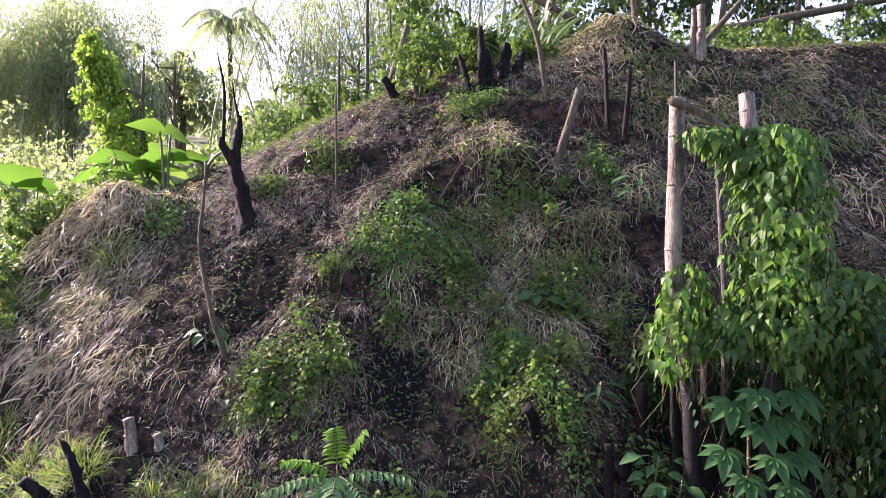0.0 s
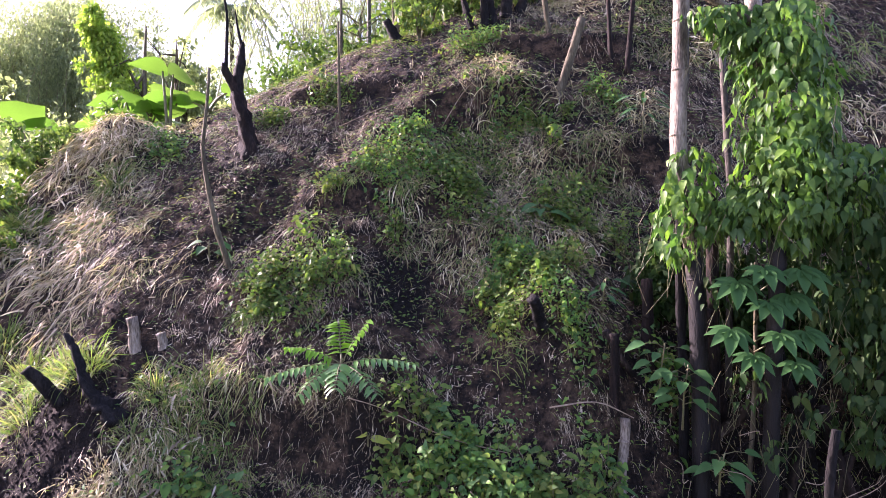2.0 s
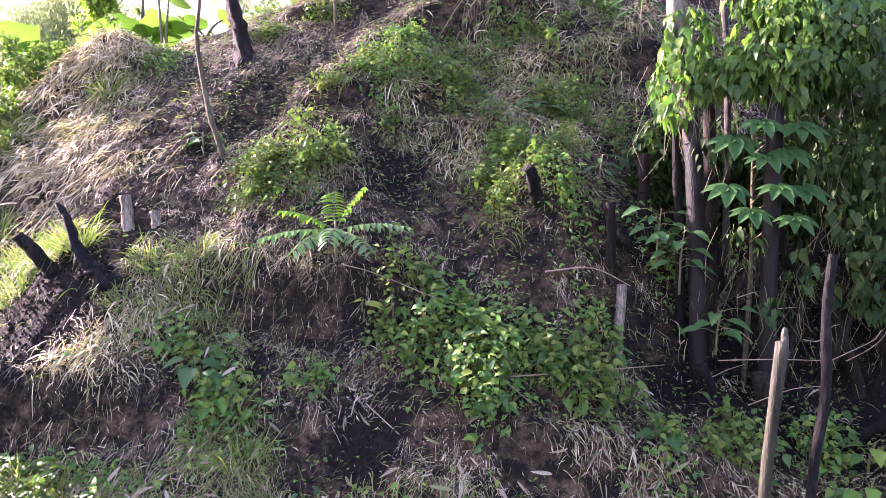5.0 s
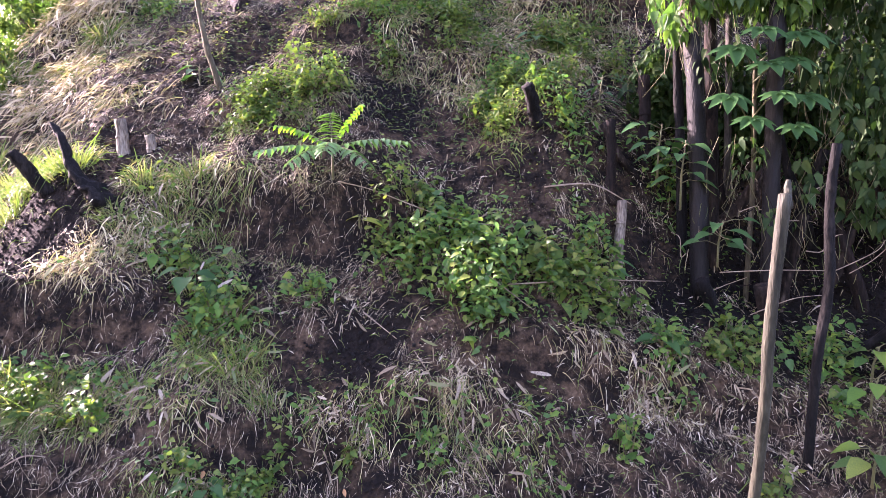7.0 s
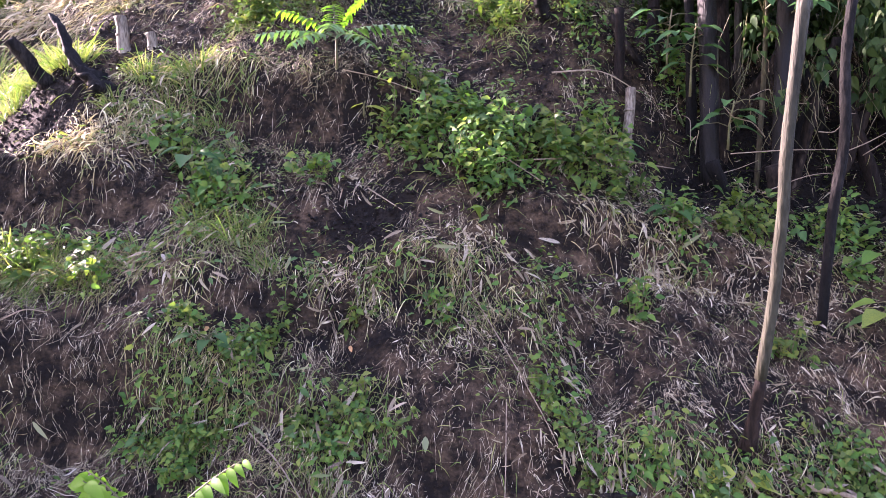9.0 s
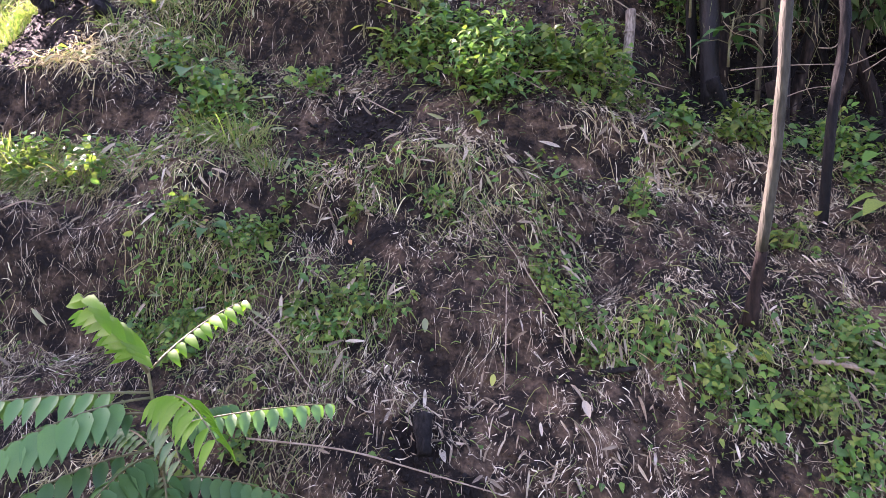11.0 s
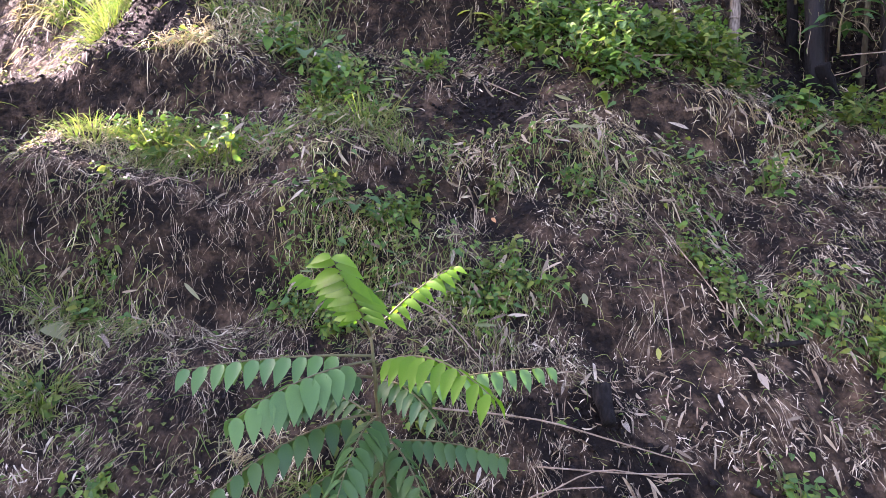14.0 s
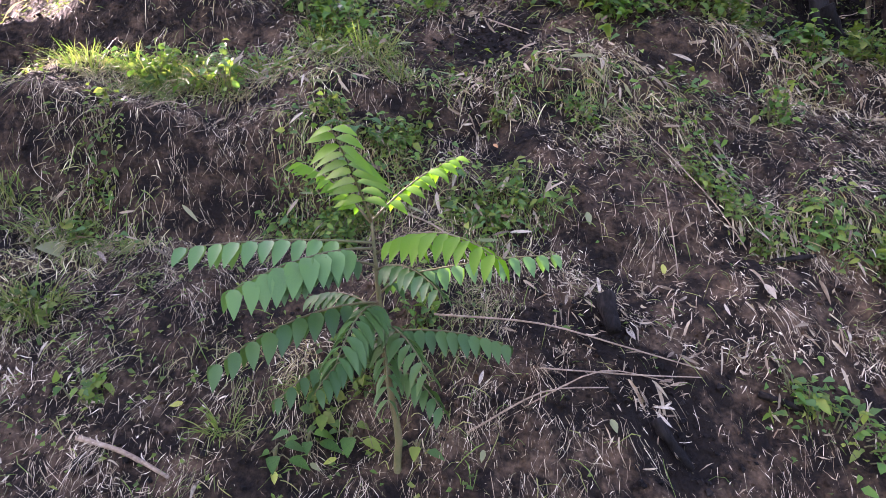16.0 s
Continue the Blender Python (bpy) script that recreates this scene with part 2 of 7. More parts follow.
def strip(us, ws, fold=0.0, wave=0.0):
    """A leaf: half widths ws at the stations us along it, creased at the midrib; its ends are points."""
    v, t = [], []
    k = len(us)
    for i, (u, w) in enumerate(zip(us, ws)):
        dz = wave * math.sin(5 * u)
        v += [(u, -w, fold * w + dz), (u, 0, dz), (u, w, fold * w + dz)]
    for i in range(k - 1):
        a, b = 3 * i, 3 * i + 3
        for p, q in ((0, 1), (1, 2)):
            if ws[i] > 0:
                t.append((a + p, a + q, b + q))
            t.append((a + p, b + q, b + p))
    return np.array(v, float), np.array(t, int)


OVATE = strip((0, 0.12, 0.35, 0.65, 0.88, 1.0), (0.02, 0.3, 0.5, 0.38, 0.15, 0.005), 0.35, 0.02)
SMALL = strip((0, 0.3, 0.7, 1.0), (0.03, 0.48, 0.32, 0.005), 0.35)
HEART = strip((-0.16, 0.0, 0.2, 0.5, 0.8, 1.0), (0.2, 0.46, 0.5, 0.38, 0.15, 0.005), 0.25, 0.03)
LANCE = strip((0, 0.2, 0.5, 0.8, 1.0), (0.1, 0.42, 0.5, 0.3, 0.01), 0.3)
BLADE = strip((0, 0.35, 0.7, 1.0), (0.35, 0.5, 0.36, 0.02), 0.3)
CARD = (np.array([(0, 0, 0), (0.45, -0.5, 0.12), (0.5, 0, 0), (0.45, 0.5, 0.12), (1, 0, 0)], float), np.array([(0, 2, 1), (0, 3, 2), (1, 2, 4), (2, 3, 4)], int))
STRAW = (np.array([(0, -0.5, 0), (0, 0.5, 0.3), (0.5, -0.45, 0.1), (0.5, 0.5, 0.4), (1, -0.2, 0), (1, 0.25, 0.1)], float),
         np.array([(0, 1, 3), (0, 3, 2), (2, 3, 5), (2, 5, 4)], int))


def leaves(shape, p, d, n, length, width, droop=0.0):
    """Many leaves at once: their feet, headings, upper sides and sizes."""
    v, t = shape
    p, d, n = np.asarray(p, float), unit(d), np.asarray(n, float)
    s = unit(np.cross(d, n))
    n = np.cross(s, d)
    m = len(p)
    length, width, droop = (np.broadcast_to(np.asarray(a, float), (m,))[:, None, None] for a in (length, width, droop))
    u, w, h = v[:, 0][None, :, None], v[:, 1][None, :, None], v[:, 2][None, :, None]
    out = p[:, None] + length * u * d[:, None] + width * w * s[:, None] + width * h * n[:, None]
    out[..., 2] -= (length * droop * u * np.abs(u))[..., 0]
    tris = t[None] + (np.arange(m) * len(v))[:, None, None]
    return out.reshape(-1, 3), tris.reshape(-1, 3)


def tube(points, radii, sides=10, rough=0.06, seed=0, steps=4, close=True):
    """A round limb through the points, a little uneven, with closed ends."""
    r = np.random.RandomState(seed)
    pts, rad = np.asarray(points, float), np.asarray(radii, float)
    k = np.linspace(0, len(pts) - 1, (len(pts) - 1) * steps + 1)
    i = np.arange(len(pts))
    c = np.stack([np.interp(k, i, pts[:, a]) for a in range(3)], 1)
    if steps > 2 and len(pts) > 2:
        for _ in range(2):
            c[1:-1] = (c[:-2] + 2 * c[1:-1] + c[2:]) / 4
    rr = np.interp(k, i, rad)
    d = unit(np.gradient(c, axis=0))
    side = unit(np.cross(d, (0.31, 0.9, 0.13)))
    up = np.cross(side, d)
    ang = np.arange(sides) / sides * 2 * math.pi
    bump = 1 + rough * r.normal(size=(len(c), sides)) + rough * r.normal(size=(1, sides))
    ring = c[:, None] + rr[:, None, None] * bump[..., None] * (np.cos(ang)[None, :, None] * side[:, None] + np.sin(ang)[None, :, None] * up[:, None])
    v = ring.reshape(-1, 3)
    t = []
    for a in range(len(c) - 1):
        for b in range(sides):
            e, f = a * sides + b, a * sides + (b + 1) % sides
            t += [(e, f, f + sides), (e, f + sides, e + sides)]
    if close:
        v = np.concatenate([v, c[:1] - d[:1] * rr[0] * 0.2, c[-1:] + d[-1:] * rr[-1] * r.uniform(0.05, 0.25)])
        n0, n1, last = len(v) - 2, len(v) - 1, (len(c) - 1) * sides
        for b in range(sides):
            t += [(n0, (b + 1) % sides, b), (n1, last + b, last + (b + 1) % sides)]
    return v, np.array(t, int)


def ribbons(p, d, n, length, width, droop=0.0, curl=0.0, wavy=0.0, k=5, hug=0.003):
    """Many long thin blades at once that bend sideways and wander, and stay above the ground."""
    m = len(p)
    full = lambda a: np.broadcast_to(np.asarray(a, float), (m,))[:, None]
    p, d, n = np.asarray(p, float), unit(d), unit(n)
    s = unit(np.cross(d, n))
    u = np.linspace(0, 1, k)[None]
    length, ph, fr = full(length), RNG.uniform(0, 6.283, (m, 1)), RNG.uniform(0.5, 1.5, (m, 1))
    lat = full(curl) * u**2 + full(wavy) * (np.sin(6.283 * fr * u + ph) - np.sin(ph))
    c = p[:, None] + length[..., None] * (u[..., None] * d[:, None] + lat[..., None] * s[:, None])
    c[..., 2] -= length * full(droop) * u**2
    c[..., 2] = np.maximum(c[..., 2], height(c[..., 0], c[..., 1]) + hug)
    side = unit(np.cross(np.gradient(c, axis=1), n[:, None]))
    w = (full(width) * (0.5 - 0.42 * np.abs(2 * u - 0.7) ** 2.2 / 1.8))[..., None]
    v = np.stack([c - side * w, c + side * w], 2).reshape(-1, 3)
    q = np.array([(2 * i + a, 2 * i + b, 2 * i + e) for i in range(k - 1) for a, b, e in ((0, 1, 3), (0, 3, 2))])
    return v, (q[None] + (np.arange(m) * 2 * k)[:, None, None]).reshape(-1, 3)


def limb(points, radii, mat, name="limb", **kw):
    return Soup().add(*tube(points, radii, **kw)).mesh(name, mat)


def spot(x, y, lift=0.0):
    return Vector((x, y, float(height(x, y)) + lift))


def normals(x, y):
    e = 0.03
    return unit(np.stack([-(height(x + e, y) - height(x - e, y)) / (2 * e), -(height(x, y + e) - height(x, y - e)) / (2 * e), np.ones_like(x)], -1))


def rand(lo, hi, n=None):
    return RNG.uniform(lo, hi, n)


# ---- the materials of living and dead plants ----
def foliage(name, colors, rough=0.5, through_light=0.35, spec=0.4):
    """Leaves that differ one from another and let light through."""
    m = bpy.data.materials.new(name)
    m.use_nodes = True
    nt = m.node_tree
    ln = nt.links.new
    b, out = nt.nodes["Principled BSDF"], nt.nodes["Material Output"]
    b.inputs["Roughness"].default_value, b.inputs["Specular IOR Level"].default_value = rough, spec
    geo, info, co = (nt.nodes.new("ShaderNode" + k) for k in ("NewGeometry", "ObjectInfo", "TexCoord"))
    add, fract = nt.nodes.new("ShaderNodeMath"), nt.nodes.new("ShaderNodeMath")
    fract.operation = "FRACT"
    ln(geo.outputs["Random Per Island"], add.inputs[0])
    ln(info.outputs["Random"], add.inputs[1])
    ln(add.outputs[0], fract.inputs[0])
    no = nt.nodes.new("ShaderNodeTexNoise")
    no.inputs["Scale"].default_value, no.inputs["Detail"].default_value = 35.0, 4.0
    ln(co.outputs["Object"], no.inputs["Vector"])
    sm = nt.nodes.new("ShaderNodeMath")
    sm.operation, sm.inputs[1].default_value, sm.inputs[2].default_value = "MULTIPLY_ADD", 0.5, -0.25
    ln(no.outputs["Fac"], sm.inputs[0])
    tot = nt.nodes.new("ShaderNodeMath")
    ln(fract.outputs[0], tot.inputs[0])
    ln(sm.outputs[0], tot.inputs[1])
    ramp = nt.nodes.new("ShaderNodeValToRGB")
    while len(ramp.color_ramp.elements) < len(colors):
        ramp.color_ramp.elements.new(0.5)
    for k, c in enumerate(colors):
        e = ramp.color_ramp.elements[k]
        e.position, e.color = k / (len(colors) - 1), (*c, 1)
    ln(tot.outputs[0], ramp.inputs[0])
    ln(ramp.outputs[0], b.inputs["Base Color"])
    if through_light:
        tr, mix = nt.nodes.new("ShaderNodeBsdfTranslucent"), nt.nodes.new("ShaderNodeMixShader")
        gam = nt.nodes.new("ShaderNodeMix")
        gam.data_type, gam.blend_type = "RGBA", "MULTIPLY"
        gam.inputs["Factor"].default_value = 1.0
        gam.inputs["B"].default_value = (1.75, 1.9, 1.05, 1)
        ln(ramp.outputs[0], gam.inputs["A"])
        ln(gam.outputs["Result"], tr.inputs["Color"])
        mix.inputs[0].default_value = through_light
        ln(b.outputs[0], mix.inputs[1])
        ln(tr.outputs[0], mix.inputs[2])
        ln(mix.outputs[0], out.inputs["Surface"])
    return m


WEED = foliage("weed_leaf", [(0.03, 0.065, 0.016), (0.055, 0.12, 0.024), (0.11, 0.17, 0.03), (0.045, 0.095, 0.022), (0.15, 0.18, 0.04), (0.035, 0.08, 0.02)], 0.55, 0.3, 0.18)
HERB = foliage("herb_leaf", [(0.03, 0.08, 0.02), (0.06, 0.155, 0.03), (0.095, 0.19, 0.035), (0.16, 0.21, 0.042), (0.04, 0.1, 0.028), (0.07, 0.15, 0.05)], 0.55, 0.3, 0.18)
GRASS = foliage("grass_blade", [(0.05, 0.1, 0.02), (0.09, 0.17, 0.032), (0.15, 0.2, 0.05), (0.21, 0.21, 0.08), (0.075, 0.14, 0.028)], 0.5, 0.35, 0.3)
DRYGRASS = foliage("dry_grass", [(0.22, 0.165, 0.085), (0.42, 0.34, 0.19), (0.13, 0.095, 0.05), (0.7, 0.62, 0.42), (0.2, 0.2, 0.08), (0.3, 0.23, 0.12)], 0.7, 0.2, 0.2)
HAYGRASS = foliage("half_dry_grass", [(0.07, 0.11, 0.03), (0.13, 0.16, 0.05), (0.22, 0.17, 0.095), (0.32, 0.27, 0.17), (0.07, 0.05, 0.032), (0.10, 0.15, 0.04)], 0.6, 0.2, 0.25)
DEADBLADE = foliage("dead_blade", [(0.3, 0.225, 0.135), (0.48, 0.39, 0.26), (0.16, 0.115, 0.07), (0.62, 0.54, 0.4), (0.38, 0.3, 0.19), (0.22, 0.2, 0.09)], 0.6, 0.25, 0.25)
STRAWS = foliage("straw", [(0.05, 0.036, 0.023), (0.14, 0.1, 0.06), (0.26, 0.2, 0.12), (0.43, 0.355, 0.23), (0.085, 0.06, 0.038), (0.18, 0.13, 0.08), (0.72, 0.63, 0.45), (0.13, 0.095, 0.055), (0.5, 0.415, 0.275), (0.13, 0.13, 0.055), (0.06, 0.045, 0.032)], 0.65, 0.0, 0.3)
DEADLEAF = foliage("dead_bamboo_leaf", [(0.13, 0.1, 0.065), (0.22, 0.175, 0.115), (0.38, 0.32, 0.225), (0.16, 0.105, 0.06), (0.52, 0.455, 0.34), (0.085, 0.06, 0.04), (0.24, 0.185, 0.12)], 0.6, 0.12, 0.25)
VINE = foliage("vine_leaf", [(0.03, 0.08, 0.016), (0.055, 0.13, 0.022), (0.11, 0.2, 0.03), (0.036, 0.1, 0.022), (0.075, 0.14, 0.045)], 0.5, 0.4, 0.25)
# vine leaf colours darkened to stand for the shade in the burnt clump
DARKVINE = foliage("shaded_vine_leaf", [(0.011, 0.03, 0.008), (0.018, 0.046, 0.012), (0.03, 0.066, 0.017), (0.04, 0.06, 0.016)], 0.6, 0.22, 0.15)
BROAD = foliage("broad_leaf", [(0.026, 0.082, 0.024), (0.036, 0.1, 0.028)], 0.6, 0.25, 0.2)
PINNATE = foliage("leaflet", [(0.055, 0.145, 0.042), (0.085, 0.19, 0.05), (0.065, 0.165, 0.05)], 0.42, 0.25, 0.35)
# leaflet colour brightened to stand for light on and through the top fronds
PINNATE_TOP = foliage("lit_leaflet", [(0.07, 0.19, 0.014), (0.1, 0.235, 0.018), (0.085, 0.21, 0.016)], 0.5, 0.45, 0.2)
# leaflet colour darkened to stand for shade on the low fronds
PINNATE_LOW = foliage("shaded_leaflet", [(0.03, 0.09, 0.027), (0.055, 0.125, 0.034), (0.036, 0.105, 0.035)], 0.45, 0.22, 0.3)
PALELEAF = foliage("pale_leaf", [(0.12, 0.17, 0.065), (0.2, 0.2, 0.10)], 0.5, 0.2)
ORANGELEAF = foliage("orange_leaf", [(0.35, 0.16, 0.06), (0.45, 0.24, 0.10)], 0.55, 0.15)
YELLOWLEAF = foliage("yellowing_leaf", [(0.30, 0.36, 0.06), (0.42, 0.42, 0.10)], 0.5, 0.35)
TARO = foliage("taro_leaf", [(0.06, 0.14, 0.025), (0.085, 0.175, 0.03), (0.11, 0.2, 0.045)], 0.5, 0.4, 0.3)
# the next two leaf colours are paled and greyed in place of haze
BAMBOOLEAF = foliage("bamboo_foliage", [(0.12, 0.16, 0.105), (0.17, 0.21, 0.14), (0.25, 0.28, 0.19), (0.14, 0.18, 0.12)], 0.5, 0.45)
TREELEAF = foliage("tree_foliage", [(0.12, 0.155, 0.085), (0.17, 0.21, 0.11), (0.25, 0.285, 0.15)], 0.5, 0.45, 0.3)
# vine leaf colours brightened, so the sunlight is partly in the colour
SUNLEAF = foliage("sunlit_vine_leaf", [(0.1, 0.19, 0.03), (0.17, 0.27, 0.04), (0.24, 0.32, 0.06), (0.12, 0.2, 0.04)], 0.5, 0.5, 0.3)
DARKLEAF = foliage("dark_foliage", [(0.02, 0.04, 0.014), (0.04, 0.07, 0.022), (0.07, 0.11, 0.035)], 0.5, 0.3)
BRIGHT = foliage("bright_foliage", [(0.035, 0.075, 0.02), (0.065, 0.12, 0.03), (0.11, 0.165, 0.042), (0.05, 0.095, 0.026)], 0.55, 0.32, 0.2)
# far leaf colours paled to stand for the haze over the valley
HAZYLEAF = foliage("hazy_far_foliage", [(0.15, 0.19, 0.125), (0.21, 0.25, 0.165), (0.3, 0.335, 0.21), (0.12, 0.155, 0.11)], 0.6, 0.5, 0.15)
CHAR = material("charred_wood", [(0.003, 0.003, 0.003), (0.007, 0.0065, 0.006), (0.024, 0.021, 0.019)], 18.0, 0.85, 1.0, 90.0, 0.15, 0.3)
BURNT = material("burnt_bark", [(0.004, 0.0035, 0.003), (0.012, 0.0085, 0.007), (0.04, 0.026, 0.019)], 14.0, 0.85, 1.0, 80.0, 0.15, 0.25)
BAMBOO = material("weathered_bamboo", [(0.02, 0.016, 0.011), (0.085, 0.068, 0.048), (0.2, 0.17, 0.128), (0.31, 0.275, 0.215)], 14.0, 0.65, 0.5, 140.0, 0.25, 0.22)
PALEWOOD = material("bare_wood", [(0.011, 0.0112, 0.007), (0.03, 0.03, 0.019), (0.06, 0.059, 0.039)], 20.0, 0.7, 0.6, 130.0, 0.25, 0.2)
BARK = material("grey_brown_bark", [(0.03, 0.025, 0.016), (0.07, 0.06, 0.035), (0.13, 0.115, 0.075)], 18.0, 0.85, 1.0, 90.0, 0.2, 0.3)
STEM = material("green_brown_stem", [(0.06, 0.075, 0.025), (0.10, 0.10, 0.04), (0.12, 0.09, 0.05)], 18.0, 0.55, 0.3, 90.0, 0.35)
TWIG = material("dry_twig", [(0.12, 0.085, 0.06), (0.25, 0.19, 0.13), (0.36, 0.29, 0.21)], 20.0, 0.75, 0.4, 140.0, 0.25)

# ---- what lies and grows all over the slope ----
def scatter(n, mask, x0=-4.2, x1=5.0, y0=1.2, y1=7.6):
    x, y = rand(x0, x1, n), rand(y0, y1, n)
    keep = RNG.uniform(0, 1, n) < mask(x, y)
    x, y = x[keep], y[keep]
    return x, y, height(x, y), normals(x, y)


def downhill(nrm, spread, n):
    """Headings on the ground, mostly down the slope."""
    g = np.stack([nrm[:, 0], nrm[:, 1], -(nrm[:, 0] ** 2 + nrm[:, 1] ** 2) / np.maximum(nrm[:, 2], 0.15)], 1)
    g = unit(g)
    s = np.cross(g, nrm)
    a = RNG.normal(0, spread, n)
    return g * np.cos(a)[:, None] + s * np.sin(a)[:, None]


def flat_share(nrm):
    """1 on gentle ground, little on the faces of the banks."""
    return 0.25 + 0.75 * smooth(0.35, 0.62, nrm[:, 2])


def thin_out(x, y, z, nr, f):
    keep = RNG.uniform(0, 1, len(x)) < f
    return x[keep], y[keep], z[keep], nr[keep]


def unburnt(x, y):
    out = np.ones_like(x)
    for a, b, r in BURNT_PLACES:
        out = out * (1 - 0.93 * np.exp(-(((x - a) ** 2 + (y - b) ** 2) / r**2) ** 2))
    return out


def litter_mask(x, y):
    return np.clip(-0.28 + 1.3 * clods(x, y, 2.3, 21) + 1.0 * (clods(x, y, 6.0, 22) - 0.4), 0.07, 1) * unburnt(x, y)


def leaf_mask(x, y):
    right = smooth(0.2, 1.3, x) * 0.3 + smooth(2.3, 1.5, y) * 0.1
    return np.clip(-0.5 + right + 1.0 * clods(x, y, 2.0, 31) + 0.9 * (clods(x, y, 7.0, 32) - 0.4), 0.02, 1) * unburnt(x, y)


def grass_mask(x, y):
    return np.clip(-0.6 + 1.0 * clods(x, y, 1.8, 51) + 0.8 * clods(x, y, 5.0, 52) + 0.3 * smooth(-1.2, -2.6, x) + 0.22 * smooth(3.6, 5.0, y), 0.02, 1)


def lay(n, mask, length, width, spread, lift, shape, bend):
    x, y, z, nr = scatter(n, mask)
    x, y, z, nr = thin_out(x, y, z, nr, flat_share(nr) * np.clip(1.75 - 0.18 * y, 0.5, 1) * (1 - 0.92 * np.exp(-(((x - 1.75) / 0.6) ** 4 + ((y - 3.2) / 0.45) ** 4))))
    m = len(x)
    d = downhill(nr, spread, m) + nr * rand(-0.05, 0.4, m)[:, None]
    p = np.stack([x, y, z], 1) + nr * (rand(0, 1, m) ** 2 * lift)[:, None]
    far = 0.7 + 0.13 * y
    long = (length[0] + (length[1] - length[0]) * rand(0, 1, m) ** 1.8) * far
    return leaves(shape, p, d, nr + RNG.normal(0, 0.45, (m, 3)), long, np.minimum(rand(*width, m) * far, 0.24 * long), RNG.normal(0.1, bend, m))


soup = Soup().add(*lay(330000, litter_mask, (0.005, 0.042), (0.0006, 0.002), 0.6, 0.014, STRAW, 0.3))
tagged(new("straw_litter", soup.mesh("straw_litter", STRAWS)), "pale dry straw strewn over the dark soil", "straw", kind="stuff")
soup = Soup().add(*lay(100000, leaf_mask, (0.01, 0.055), (0.0025, 0.008), 0.9, 0.03, CARD, 0.45))
tagged(new("dead_leaf_litter", soup.mesh("dead_leaf_litter", DEADLEAF)), "dry grey and tan bamboo leaves lying on the slope", "leaf litter", kind="stuff")

# fans of straight stems combed down the slope, and looser tangles
def tangle(n, per, size, x0, x1, y0, y1, mask, fan=0.3, stray=0.22, bent=0.14, long=0.12):
    cx, cy = rand(x0, x1, n), rand(y0, y1, n)
    keep = RNG.uniform(0, 1, n) < mask(cx, cy)
    cx, cy = cx[keep], cy[keep]
    own = np.repeat(np.arange(len(cx)), per)
    m = len(own)
    r = rand(0.3, 1.5, len(cx))[own] * size
    x, y = cx[own] + RNG.normal(0, 1, m) * r, cy[own] + RNG.normal(0, 0.6, m) * r
    nr = normals(x, y)
    turn = RNG.normal(0, fan, len(cx))[own] + RNG.normal(0, stray, m)
    g = downhill(nr, 0.001, m)
    d = g * np.cos(turn)[:, None] + np.cross(g, nr) * np.sin(turn)[:, None] + nr * rand(-0.05, 0.4, m)[:, None]
    p = np.stack([x, y, height(x, y)], 1) + nr * (rand(0, 1, m) ** 2 * 0.03)[:, None]
    far = 0.6 + 0.14 * y
    return ribbons(p, d, nr + RNG.normal(0, 0.4, (m, 3)), (0.018 + long * rand(0, 1, m) ** 2.0) * far * rand(0.6, 1.4, len(cx))[own], rand(0.0006, 0.002, m) * far, rand(0, 0.25, m), RNG.normal(0, bent, m), rand(0, 0.05, m))


soup = Soup().add(*tangle(3000, 26, 0.035, -3.4, 3.6, 1.25, 6.4, litter_mask)).add(*tangle(620, 18, 0.09, -3.4, 3.6, 1.25, 6.4, litter_mask, 0.9, 0.7, 0.3, 0.1))
tagged(new("straw_tangle", soup.mesh("straw_tangle", STRAWS)), "fans of pale straw combed down the slope", "straw", kind="stuff")
soup = Soup().add(*tangle(380, 24, 0.05, -3.4, 3.2, 1.25, 6.2, lambda x, y: np.clip(grass_mask(x, y) + 0.35, 0, 1) * unburnt(x, y), 0.6, 0.5, 0.25, 0.12))
tagged(new("half_dry_tangle", soup.mesh("half_dry_tangle", HAYGRASS)), "tangled half-dry grass lying down the slope", "grass", kind="stuff")

# wiry roots on the bare faces
x, y, z, nr = scatter(11000, lambda x, y: 0.35 + 0.3 * clods(x, y, 3.0, 61), -2.6, 2.4, 1.3, 4.2)
x, y, z, nr = thin_out(x, y, z, nr, 0.3 + 0.7 * smooth(0.7, 0.45, nr[:, 2]))
d = downhill(nr, 0.4, len(x)) + nr * rand(-0.02, 0.15, len(x))[:, None]
soup = Soup().add(*ribbons(np.stack([x, y, z], 1) + nr * 0.004, d, nr + RNG.normal(0, 0.3, (len(x), 3)), 0.012 + 0.11 * rand(0, 1, len(x)) ** 2.4, rand(0.0006, 0.0014, len(x)), rand(0, 0.5, len(x)), RNG.normal(0, 0.25, len(x)), rand(0.02, 0.12, len(x)), 6, 0.005))
tagged(new("root_fibres", soup.mesh("root_fibres", STRAWS)), "thin pale roots hanging over the bare soil", "roots", kind="stuff")

# more of them on the faces of the cut banks
soup = Soup()
